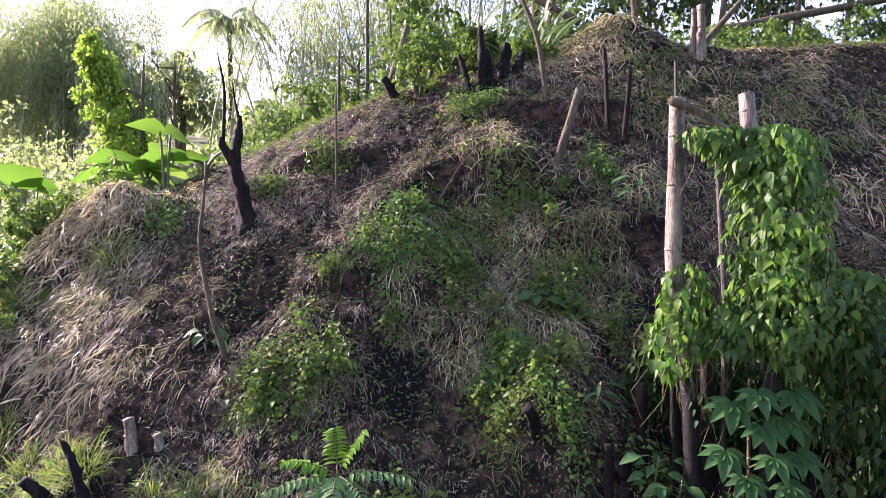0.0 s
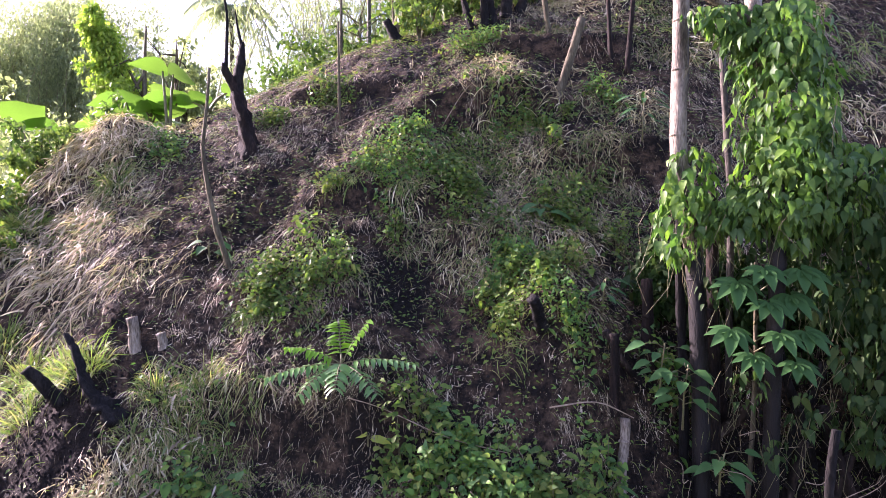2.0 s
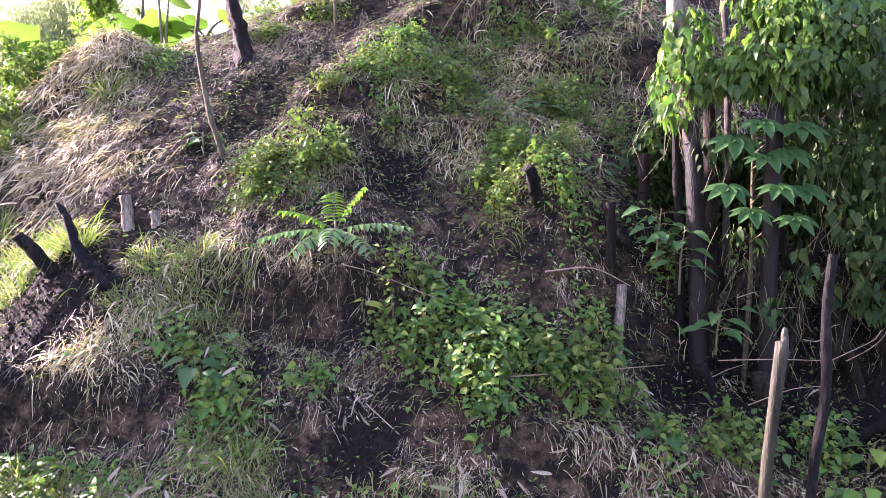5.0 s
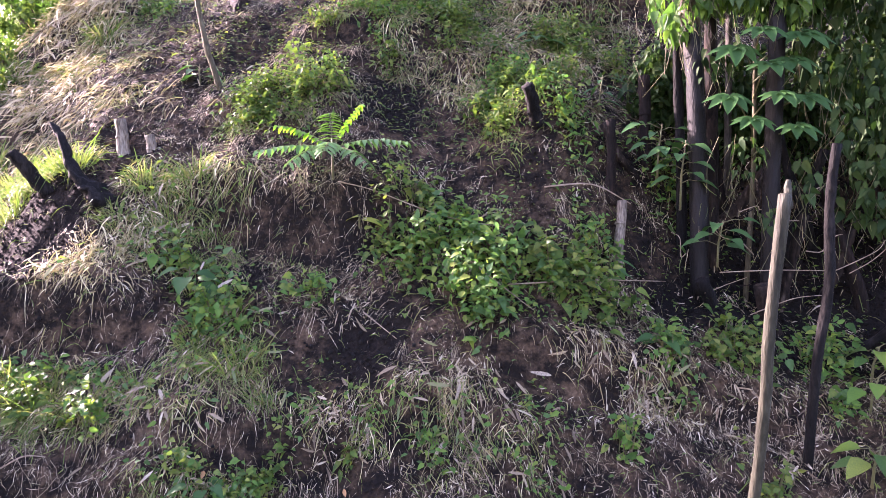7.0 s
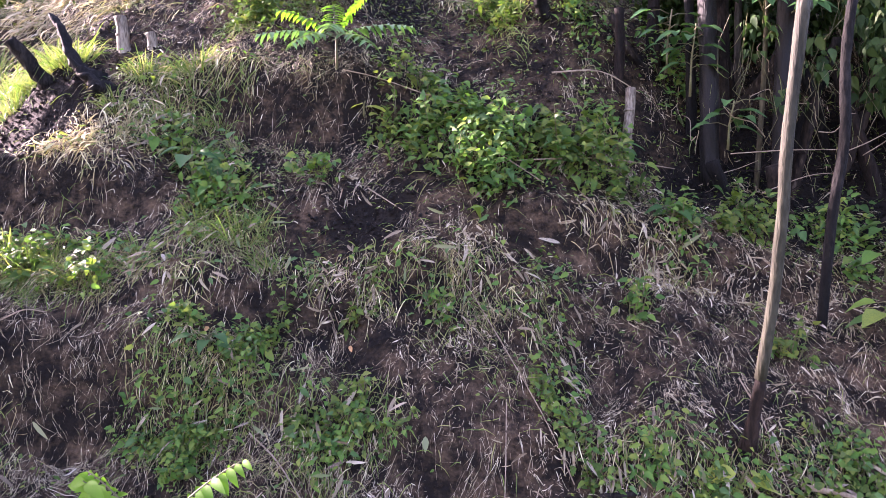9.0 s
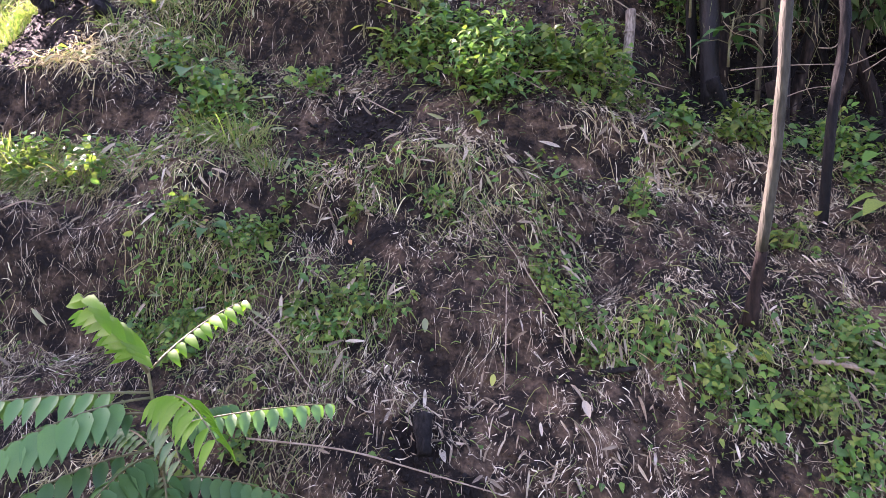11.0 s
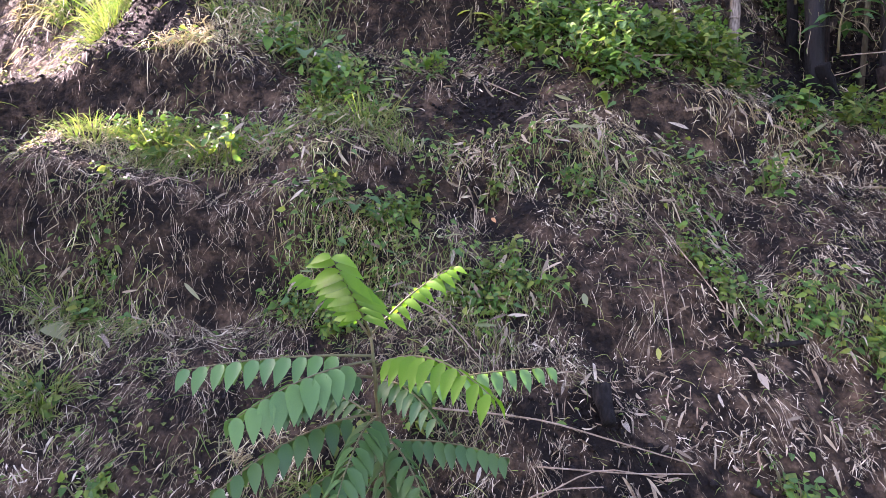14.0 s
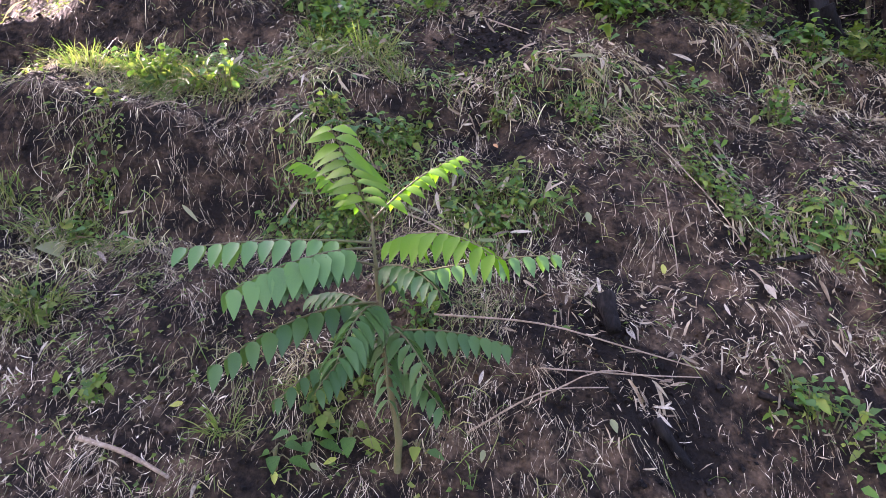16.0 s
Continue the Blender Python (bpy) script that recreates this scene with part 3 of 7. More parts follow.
for bx, by, w, n in ((-1.5, 2.16, 0.5, 900), (-1.2, 2.1, 0.25, 300), (-0.75, 3.08, 0.4, 500), (-2.0, 2.68, 0.4, 500), (0.4, 2.4, 0.4, 400), (0.95, 2.6, 0.4, 300)):
    x, y = bx + rand(-w, w, n), by + rand(-0.14, 0.1, n)
    nr = normals(x, y)
    d = downhill(nr, 0.5, n) + nr * rand(-0.02, 0.2, n)[:, None]
    soup.add(*ribbons(np.stack([x, y, height(x, y)], 1) + nr * 0.005, d, nr + RNG.normal(0, 0.3, (n, 3)), 0.01 + 0.11 * rand(0, 1, n) ** 2.6, rand(0.0006, 0.0017, n), rand(0, 0.4, n), RNG.normal(0, 0.3, n), rand(0.02, 0.12, n), 6, 0.005))
tagged(new("bank_fibres", soup.mesh("bank_fibres", STRAWS)), "fine roots and fibres on the cut banks", "roots", kind="stuff")

# crumbs of soil and charcoal
CRUMB = (np.array([(0.5, 0, 0), (-0.45, 0.1, 0.05), (0.05, 0.5, -0.1), (0, -0.45, 0.1), (0.1, 0.05, 0.45), (0, 0, -0.4)], float), np.array([(4, 0, 2), (4, 2, 1), (4, 1, 3), (4, 3, 0), (5, 2, 0), (5, 1, 2), (5, 3, 1), (5, 0, 3)], int))


def crumbs(n, mask, lo, hi):
    x, y, z, nr = scatter(n, mask, -2.6, 2.6, 1.25, 4.6)
    m = len(x)
    size = lo + (hi - lo) * rand(0, 1, m) ** 3
    return leaves(CRUMB, np.stack([x, y, z], 1) + nr * (size * 0.2)[:, None], RNG.normal(0, 1, (m, 3)), RNG.normal(0, 1, (m, 3)), size, size * rand(0.6, 1.1, m))


def soot_mask(x, y):
    out = 0.22 * np.clip(clods(x, y, 1.7, 71) * 1.6 - 0.85, 0, 1)
    for a, b, r in BURNT_PLACES:
        out = out + np.exp(-((x - a) ** 2 + (y - b) ** 2) / r**2)
    return np.clip(out, 0.006, 1)


tagged(new("charcoal_crumbs", Soup().add(*crumbs(56000, soot_mask, 0.003, 0.03)).mesh("charcoal_crumbs", CHAR, False)), "black charcoal crumbs scattered on burnt soil", "charcoal", kind="stuff")
tagged(new("soil_crumbs", Soup().add(*crumbs(60000, lambda x, y: 0.3 + 0.7 * clods(x, y, 3.0, 72), 0.003, 0.026)).mesh("soil_crumbs", SOIL, False)), "loose crumbs of dark brown soil", "soil", kind="stuff")

# curled sheaths and broad dead leaves, singly and in heaps
CURL = strip((0, 0.2, 0.5, 0.8, 1.0), (0.12, 0.42, 0.5, 0.3, 0.03), 0.75, 0.07)
HEAPS = ((-0.41, 2.41, 0.07, 60), (0.82, 2.65, 0.09, 110), (0.88, 2.62, 0.07, 80), (-0.39, 2.39, 0.07, 50), (-0.39, 2.78, 0.09, 80), (0.94, 3.04, 0.1, 60), (1.43, 3.05, 0.12, 90), (1.28, 2.58, 0.12, 110), (1.45, 2.48, 0.12, 110),
         (1.15, 2.62, 0.12, 90), (0.15, 2.55, 0.1, 50), (-0.1, 1.86, 0.08, 50), (0.05, 1.64, 0.08, 50), (0.55, 2.0, 0.1, 50), (0.35, 2.35, 0.1, 40), (-1.45, 2.42, 0.07, 40), (1.7, 2.9, 0.15, 80), (1.3, 2.15, 0.12, 60), (0.7, 1.75, 0.1, 40),
         (-0.43, 2.88, 0.05, 30), (0.09, 2.53, 0.05, 30), (0.61, 2.62, 0.06, 40), (-0.16, 1.92, 0.05, 26), (0.03, 1.83, 0.05, 36), (0.43, 1.85, 0.04, 30), (0.52, 1.76, 0.05, 34), (0.64, 1.75, 0.04, 24), (0.2, 1.77, 0.06, 40), (0.32, 1.72, 0.06, 40),
         (0.08, 2.3, 0.04, 24), (-0.31, 2.42, 0.05, 26), (0.33, 1.99, 0.07, 50), (1.51, 2.56, 0.05, 30), (1.38, 2.46, 0.04, 24), (0.15, 1.92, 0.06, 36), (0.29, 4.35, 0.14, 110), (0.25, 4.15, 0.12, 90), (0.6, 3.97, 0.12, 90), (0.47, 4.02, 0.1, 60), (-0.9, 4.58, 0.14, 70), (-1.14, 4.89, 0.12, 50), (-0.9, 4.3, 0.14, 60))
x, y, z, nr = scatter(5200, leaf_mask, -2.4, 3.0, 1.3, 4.6)
hx = np.concatenate([x] + [RNG.normal(a, r, k) for a, b, r, k in HEAPS])
hy = np.concatenate([y] + [RNG.normal(b, 0.6 * r, k) for a, b, r, k in HEAPS])
nr = normals(hx, hy)
m = len(hx)
size = 0.012 + 0.05 * rand(0, 1, m) ** 2.4
soup = Soup().add(*leaves(CURL, np.stack([hx, hy, height(hx, hy)], 1) + nr * rand(0.004, 0.03, m)[:, None], downhill(nr, 0.9, m) + nr * rand(-0.1, 0.4, m)[:, None], nr + RNG.normal(0, 0.8, (m, 3)), size, size * rand(0.09, 0.22, m), RNG.normal(0.1, 0.5, m)))
tagged(new("dry_sheaths", soup.mesh("dry_sheaths", DEADLEAF)), "curled pale bamboo sheaths in loose heaps", "leaf litter", kind="stuff")


# shredded pale fibre and leaf scraps in tight, uneven heaps
def shreds(places, per, r):
    c = np.array(places)
    own = np.repeat(np.arange(len(c)), per)
    m = len(own)
    size = rand(0.5, 1.5, len(c))[own]
    x, y = c[own, 0] + RNG.normal(0, 1, m) * r * size, c[own, 1] + RNG.normal(0, 0.7, m) * r * size
    nr = normals(x, y)
    g = downhill(nr, 0.001, m)
    a = RNG.normal(0, 0.7, len(c))[own] + RNG.normal(0, 0.75, m)
    d = g * np.cos(a)[:, None] + np.cross(g, nr) * np.sin(a)[:, None] + nr * rand(-0.05, 0.5, m)[:, None]
    return ribbons(np.stack([x, y, height(x, y)], 1) + nr * rand(0, 0.025, m)[:, None], d, nr + RNG.normal(0, 0.7, (m, 3)), 0.006 + 0.036 * rand(0, 1, m) ** 1.8, 0.0007 + 0.004 * rand(0, 1, m) ** 3, rand(0, 0.4, m), RNG.normal(0, 0.3, m), rand(0, 0.08, m), 4)


SHRED = foliage("shredded_fibre", [(0.3, 0.245, 0.165), (0.5, 0.43, 0.31), (0.2, 0.155, 0.1), (0.66, 0.59, 0.46), (0.38, 0.3, 0.2), (0.12, 0.09, 0.06), (0.58, 0.5, 0.37)], 0.65, 0.1, 0.2)
x, y, z, nr = scatter(900, lambda x, y: 0.7 * leaf_mask(x, y) + 0.1, -1.9, 2.0, 1.4, 3.6)
heaps = [(a, b) for a, b, r, k in HEAPS for _ in range(3)]
heaps = [(a + rand(-0.07, 0.07), b + rand(-0.05, 0.05)) for a, b in heaps] + list(zip(x.tolist(), y.tolist()))
tagged(new("shredded_litter", Soup().add(*shreds(heaps, 30, 0.03)).mesh("shredded_litter", SHRED)), "pale shredded bamboo litter in small heaps", "leaf litter", kind="stuff")


def weed_mask(x, y):
    bare = smooth(2.5, 1.9, y) * smooth(-0.5, 0.2, x) * 0.3
    return np.clip(-0.62 - bare + 1.0 * clods(x, y, 1.6, 41) + 0.9 * clods(x, y, 5.0, 42) + 0.1 * smooth(3.6, 5.0, y), 0.01, 1)


x, y, z, nr = scatter(80000, weed_mask)
x, y, z, nr = thin_out(x, y, z, nr, flat_share(nr))
up = unit(nr + np.array((0, -0.2, 0.9)) + RNG.normal(0, 0.35, (len(x), 3)))
a = rand(0, 6.283, len(x))
d = np.stack([np.cos(a), np.sin(a), rand(-0.2, 0.5, len(x))], 1)
p = np.stack([x, y, z], 1) + np.array((0, -0.3, 1.0)) * (rand(0.1, 1, len(x)) * 0.09 * clods(x, y, 4.0, 43))[:, None]
far = 0.7 + 0.13 * y
soup = Soup().add(*leaves(CARD, p, d, up, rand(0.012, 0.034, len(x)) * far, rand(0.007, 0.02, len(x)) * far, 0.3))
tagged(new("low_weeds", soup.mesh("low_weeds", WEED)), "small green weeds sprouting between the straw", "weeds", kind="stuff")


x, y, z, nr = scatter(32000, grass_mask)
a = rand(0, 6.283, len(x))
d = np.stack([np.cos(a) * 0.7, np.sin(a) * 0.5 - 0.55, rand(0.1, 1.0, len(x))], 1)
p = np.stack([x, y, z], 1)
soup = Soup().add(*ribbons(p, d, nr + RNG.normal(0, 0.5, (len(x), 3)), rand(0.025, 0.12, len(x)), rand(0.0012, 0.0036, len(x)), rand(0.3, 1.2, len(x)), RNG.normal(0, 0.3, len(x)), 0.02, 4))
tagged(new("short_grass", soup.mesh("short_grass", GRASS)), "thin green and yellowing grass blades on the slope", "grass", kind="stuff")


LEAF = {}


def leaf_mesh(kind, mat, length, width, droop=0.3):
    key = (kind, mat.name, length, width, droop)
    if key not in LEAF:
        shape = {"heart": HEART, "ovate": OVATE, "lance": LANCE}[kind]
        LEAF[key] = Soup().add(*leaves(shape, [(0, 0, 0)], [(1, 0, 0)], [(0, 0, 1)], length, width, droop)).mesh("leaf", mat)
    return LEAF[key]


def leaf_pose(p, d, n, scale=1.0):
    d, n = unit(np.asarray(d, float)), np.asarray(n, float)
    s = unit(np.cross(n, d))
    n = np.cross(d, s)
    m = Matrix(((d[0], s[0], n[0], p[0]), (d[1], s[1], n[1], p[1]), (d[2], s[2], n[2], p[2]), (0, 0, 0, 1)))
    return m @ Matrix.Scale(scale, 4)


def single_leaf(name, me, p, d, n, parent, scale=1.0):
    ob = new(name, me)
    ob.parent = parent
    ob.matrix_local = leaf_pose(p, d, n, scale)
    return ob


def weed_clump(x, y, r, mat, tall, size, shape, label, singles=0):
    """A low clump: crowded leaves on thin stems over a patch of ground."""
    ob = thing("weed_clump", spot(x, y, -0.01), label, "weed", "weeds on the slope")
    base = np.array(ob.location)
    n = int(np.clip(300 * (r / 0.2) ** 2 * (0.045 / size) ** 1.5, 60, 1100))
    a = rand(0, 6.283, n)
    heads = RNG.normal(0, 0.5, (9, 2)) * (0.95 * r, 0.75 * r)
    own = RNG.randint(0, 9, n)
    tuft = RNG.normal(0, 0.24, (n, 2)) * r * rand(0.5, 1.5, 9)[own][:, None]
    px, py = x + heads[own, 0] + tuft[:, 0], y + heads[own, 1] + tuft[:, 1]
    q = np.minimum(np.hypot(tuft[:, 0], tuft[:, 1]) / (0.5 * r), 1)
    tall = tall * rand(0.35, 1.15, 9)[own]
    ground_z = height(px, py)
    h = tall * (1 - 0.6 * q) * rand(0.1, 1.0, n)
    p = np.stack([px, py - 0.35 * np.abs(h), ground_z + np.abs(h) + 0.01], 1)
    d = np.stack([np.cos(a), np.sin(a) - 0.5, rand(-0.3, 0.5, n)], 1) + RNG.normal(0, 0.5, (n, 3))
    up = unit(np.array((0, -0.55, 0.9)) + RNG.normal(0, 0.4, (n, 3)))
    near = np.argsort(p[:, 1] - p[:, 2])[:singles]
    for k in near:
        single_leaf("leaf", leaf_mesh("heart" if shape is HEART else "ovate", mat, 1.0, 0.62, 0.3), p[k] - base, d[k], up[k], ob, size * rand(0.8, 1.3))
    rest = np.setdiff1d(np.arange(n), near)
    m = len(rest)
    l = size * (0.55 + 1.05 * rand(0, 1, m) ** 2.2) * rand(0.75, 1.3, 9)[own[rest]]
    v, t = leaves(shape, p[rest] - base, d[rest], up[rest], l, l * rand(0.5, 0.8, m), rand(0.1, 0.6, m))
    tagged(part("foliage", Soup().add(v, t).mesh("foliage", mat), ob), kind="stuff")
    s = Soup()
    pick = RNG.choice(n, min(n, 26), replace=False)
    for k in pick:
        foot = np.array((x + (px[k] - x) * 0.7, y + (py[k] - y) * 0.7, 0))
        foot[2] = height(foot[0], foot[1])
        mid = (foot + p[k]) / 2 + (0, -0.01, 0.02)
        s.add(*tube([foot - base, mid - base, p[k] - base], [0.0022, 0.0018, 0.001], 4, 0, int(k), 1, False))
    tagged(part("stalk", s.mesh("stalk", STEM), ob), kind="stuff")
    return ob


def grass_tuft(x, y, r, mat, length, label, hang=0.0):
    ob = thing("grass_tuft", spot(x, y, -0.01), label, "grass", "grass tufts on the slope")
    base = np.array(ob.location)
    n = int(np.clip(190 * (r / 0.15) ** 1.5, 70, 420))
    a, q = rand(0, 6.283, n), np.sqrt(rand(0, 1, n))
    wide = 0.55 + 0.6 * hang
    px, py = x + wide * r * q * np.cos(a), y + 0.7 * wide * r * q * np.sin(a)
    p = np.stack([px, py, height(px, py)], 1) - base
    if hang > 0.5:
        d = np.stack([RNG.normal(0, 0.5, n), rand(-0.9, -0.1, n), rand(-0.5, 0.7, n)], 1)
    else:
        d = np.stack([np.cos(a) * q * 0.8, np.sin(a) * q * 0.6 - 0.25, 1.0 + rand(-0.4, 0.2, n)], 1) + RNG.normal(0, 0.22, (n, 3))
    size = rand(0.25, 1.15, n) * length * (1 if hang < 0.5 else 0.42 if y < 3.3 else 0.75)
    v, t = leaves(BLADE, p, d, unit(np.array((0, -0.6, 0.6)) + RNG.normal(0, 0.6, (n, 3))), size, rand(0.002, 0.0055, n) * np.clip(y / 2.6, 0.9, 2.2), rand(0.2, 1.1, n) + 0.3 * hang)
    tagged(part("tuft", Soup().add(v, t).mesh("tuft", mat), ob), kind="stuff")
    return ob


# x, y and spread of the green clumps, from the upper slope to the foot
UPPER = ((-0.23, 4.76, 0.2), (0.16, 4.72, 0.26), (0.65, 4.85, 0.2), (-0.38, 4.42, 0.28), (0.02, 4.3, 0.28), (-1.01, 5.33, 0.2), (0.2, 5.67, 0.25),
         (-1.12, 3.78, 0.24), (-0.79, 3.74, 0.27), (0.38, 3.85, 0.26), (0.64, 3.77, 0.2), (0.36, 3.55, 0.22), (0.67, 3.45, 0.23), (0.78, 4.21, 0.2),
         (1.11, 4.01, 0.19), (-2.3, 4.98, 0.2), (-1.48, 5.1, 0.2), (-0.84, 4.29, 0.12), (1.13, 5.0, 0.2), (0.9, 4.43, 0.18), (-0.38, 4.06, 0.12),
         (-0.41, 4.25, 0.14), (0.1, 4.44, 0.16), (0.6, 4.24, 0.14), (-0.63, 4.42, 0.16), (-1.14, 3.62, 0.14), (-0.8, 3.6, 0.16), (0.36, 4.84, 0.14), (0.63, 4.95, 0.12), (0.27, 3.74, 0.14))
MIDDLE = ((-0.21, 3.0, 0.17), (0.01, 2.9, 0.22), (0.28, 2.92, 0.22), (0.54, 2.9, 0.19), (0.19, 2.77, 0.17), (0.01, 3.08, 0.17), (0.69, 2.86, 0.17),
          (1.2, 3.45, 0.18), (-0.96, 2.75, 0.16), (-0.17, 3.18, 0.13), (-1.23, 2.98, 0.12), (0.79, 3.05, 0.12), (-1.62, 2.42, 0.1),
          (-1.37, 2.38, 0.09), (1.02, 2.66, 0.13), (1.3, 2.75, 0.17), (0.74, 2.43, 0.08), (1.66, 2.75, 0.18), (1.25, 2.3, 0.08), (-0.57, 2.85, 0.1))
LOWER = ((-1.0, 2.16, 0.14), (-0.82, 2.13, 0.15), (-0.9, 2.02, 0.12), (0.36, 2.18, 0.06), (0.4, 2.1, 0.06), (0.47, 2.02, 0.08), (0.67, 1.99, 0.1),
         (0.85, 1.9, 0.11), (0.95, 1.84, 0.12), (1.27, 2.0, 0.13), (1.36, 1.92, 0.14), (1.1, 1.85, 0.1), (-0.01, 2.35, 0.08), (-0.31, 2.37, 0.08),
         (0.45, 1.57, 0.11), (-1.66, 2.11, 0.12), (-0.55, 1.77, 0.08), (-0.72, 1.66, 0.09), (-1.4, 1.57, 0.06), (-1.65, 1.74, 0.08), (1.15, 1.7, 0.12), (-0.24, 2.1, 0.1), (-0.35, 2.05, 0.1), (-0.45, 2.1, 0.09), (-0.7, 2.22, 0.1), (-0.66, 2.3, 0.1))
for k, (x, y, r) in enumerate(UPPER):
    weed_clump(x, y, r, WEED if k % 3 else HERB, 0.1 + 0.35 * r, 0.03, SMALL, "low green leafy weeds among dry straw")
for k, (x, y, r) in enumerate(MIDDLE):
    weed_clump(x, y, r, HERB if k % 3 else WEED, 0.13 + 0.5 * r, 0.035, HEART if k < 7 else OVATE, "green creeping weeds with small heart-shaped leaves", 30)
for k, (x, y, r) in enumerate(LOWER):
    weed_clump(x, y, r, WEED if k % 2 else HERB, 0.05 + 0.3 * r, 0.026, SMALL, "small-leaved green weeds on bare brown soil", 24)

UPPER_MATS = [(x + rand(-0.1, 0.1), y + rand(-0.08, 0.08), r) for x, y, r in UPPER]

TUFTS = ((-2.01, 3.35, 0.21), (-2.19, 3.44, 0.19), (-2.33, 3.36, 0.2), (-1.55, 3.24, 0.15), (-1.3, 3.26, 0.15), (-1.38, 3.15, 0.12), (-1.61, 3.05, 0.1),
         (-1.14, 3.17, 0.1), (-1.59, 2.44, 0.16), (-1.4, 2.4, 0.13), (-1.76, 2.5, 0.14), (-1.23, 2.5, 0.11), (-1.8, 2.05, 0.11),
         (-1.68, 1.77, 0.12), (-1.05, 1.55, 0.07), (-0.87, 1.64, 0.06), (-0.83, 2.55, 0.15), (-1.06, 2.66, 0.1), (-0.7, 2.46, 0.09),
         (-3.2, 4.6, 0.22), (-2.6, 4.75, 0.18), (-3.0, 5.25, 0.2), (-3.4, 4.3, 0.22), (-2.8, 3.8, 0.18), (-3.8, 4.6, 0.25), (-3.6, 5.3, 0.25), (-1.9, 2.42, 0.14), (-2.0, 2.1, 0.12), (-2.5, 3.6, 0.16))
for k, (x, y, r) in enumerate(TUFTS):
    grass_tuft(x, y, r, GRASS, 0.09 + 0.75 * r, "tuft of long bright green grass on the slope", 0.15)
HAY = ((1.45, 4.87, 0.2), (1.08, 4.56, 0.2), (0.75, 4.52, 0.17), (0.43, 4.62, 0.15), (-1.22, 5.64, 0.15), (-2.01, 3.89, 0.16), (-2.13, 4.27, 0.13),
       (-0.32, 1.86, 0.1), (-0.51, 1.7, 0.08), (-0.81, 2.22, 0.12), (-0.65, 2.25, 0.1), (-0.56, 4.51, 0.16), (-0.29, 4.21, 0.15), (-0.6, 3.79, 0.14),
       (0.39, 4.04, 0.19), (0.74, 3.93, 0.18), (-2.85, 5.05, 0.2), (-2.7, 4.9, 0.16), (-3.0, 4.9, 0.18), (-2.6, 4.4, 0.2), (-2.9, 4.3, 0.2),
       (1.0, 2.62, 0.12), (0.85, 2.58, 0.12), (1.55, 2.6, 0.14), (2.3, 5.5, 0.2), (2.6, 5.0, 0.2), (1.9, 5.9, 0.2), (1.2, 6.35, 0.26), (1.5, 6.45, 0.26), (1.35, 6.5, 0.26), (1.0, 6.2, 0.2), (1.7, 6.2, 0.22), (2.9, 5.6, 0.2), (3.3, 6.0, 0.2), (2.4, 6.3, 0.2), (0.9, 5.7, 0.18), (0.3, 5.4, 0.16), (1.7, 5.4, 0.18), (-3.5, 4.9, 0.22), (-2.5, 5.2, 0.18), (-3.1, 4.0, 0.2), (-3.4, 3.7, 0.2), (-2.6, 4.1, 0.18), (-2.3, 5.4, 0.16), (-2.9, 5.45, 0.2), (-2.7, 4.6, 0.2))
for k, (x, y, r) in enumerate(HAY):
    grass_tuft(x, y, r, (DRYGRASS if k % 3 == 0 or k in (16, 17, 18) or k > 39 else HAYGRASS), 0.08 + 0.5 * r, "hanging tuft of dry straw-coloured grass", 0.75)

def grass_mat(x, y, r, mat, label, n=260, long=0.16, turn=0.0):
    """Flattened grass hanging over a ledge, its blades combed one way."""
    ob = thing("grass_mat", spot(x, y, -0.01), label, "grass", "flattened grass on the slope")
    n, long = int(1.35 * n), (0.6 if y > 3.3 else 0.52) * long
    heads = RNG.normal(0, 0.6, (7, 2)) * (1.3 * r, 0.8 * r)
    own = RNG.randint(0, 7, n)
    px, py = x + heads[own, 0] + RNG.normal(0, 0.28, n) * r, y + heads[own, 1] + RNG.normal(0, 0.2, n) * r
    nr = normals(px, py)
    g = downhill(nr, 0.001, n)
    a = turn + RNG.normal(0, 0.8, 7)[own] + RNG.normal(0, 0.6, n)
    d = g * np.cos(a)[:, None] + np.cross(g, nr) * np.sin(a)[:, None] + nr * rand(-0.1, 0.6, n)[:, None]
    v, t = ribbons(np.stack([px, py, height(px, py)], 1) + nr * rand(0, 0.03, n)[:, None], d, nr + RNG.normal(0, 0.4, (n, 3)), long * (0.2 + 0.75 * rand(0, 1, n) ** 1.6), rand(0.001, 0.0033, n) * np.clip(y / 2.4, 0.8, 2.5), rand(0.1, 0.9, n), RNG.normal(0, 0.22, n), rand(0, 0.05, n))
    tagged(part("tuft", Soup().add(v - np.array(ob.location), t).mesh("tuft", mat), ob), kind="stuff")
    return ob


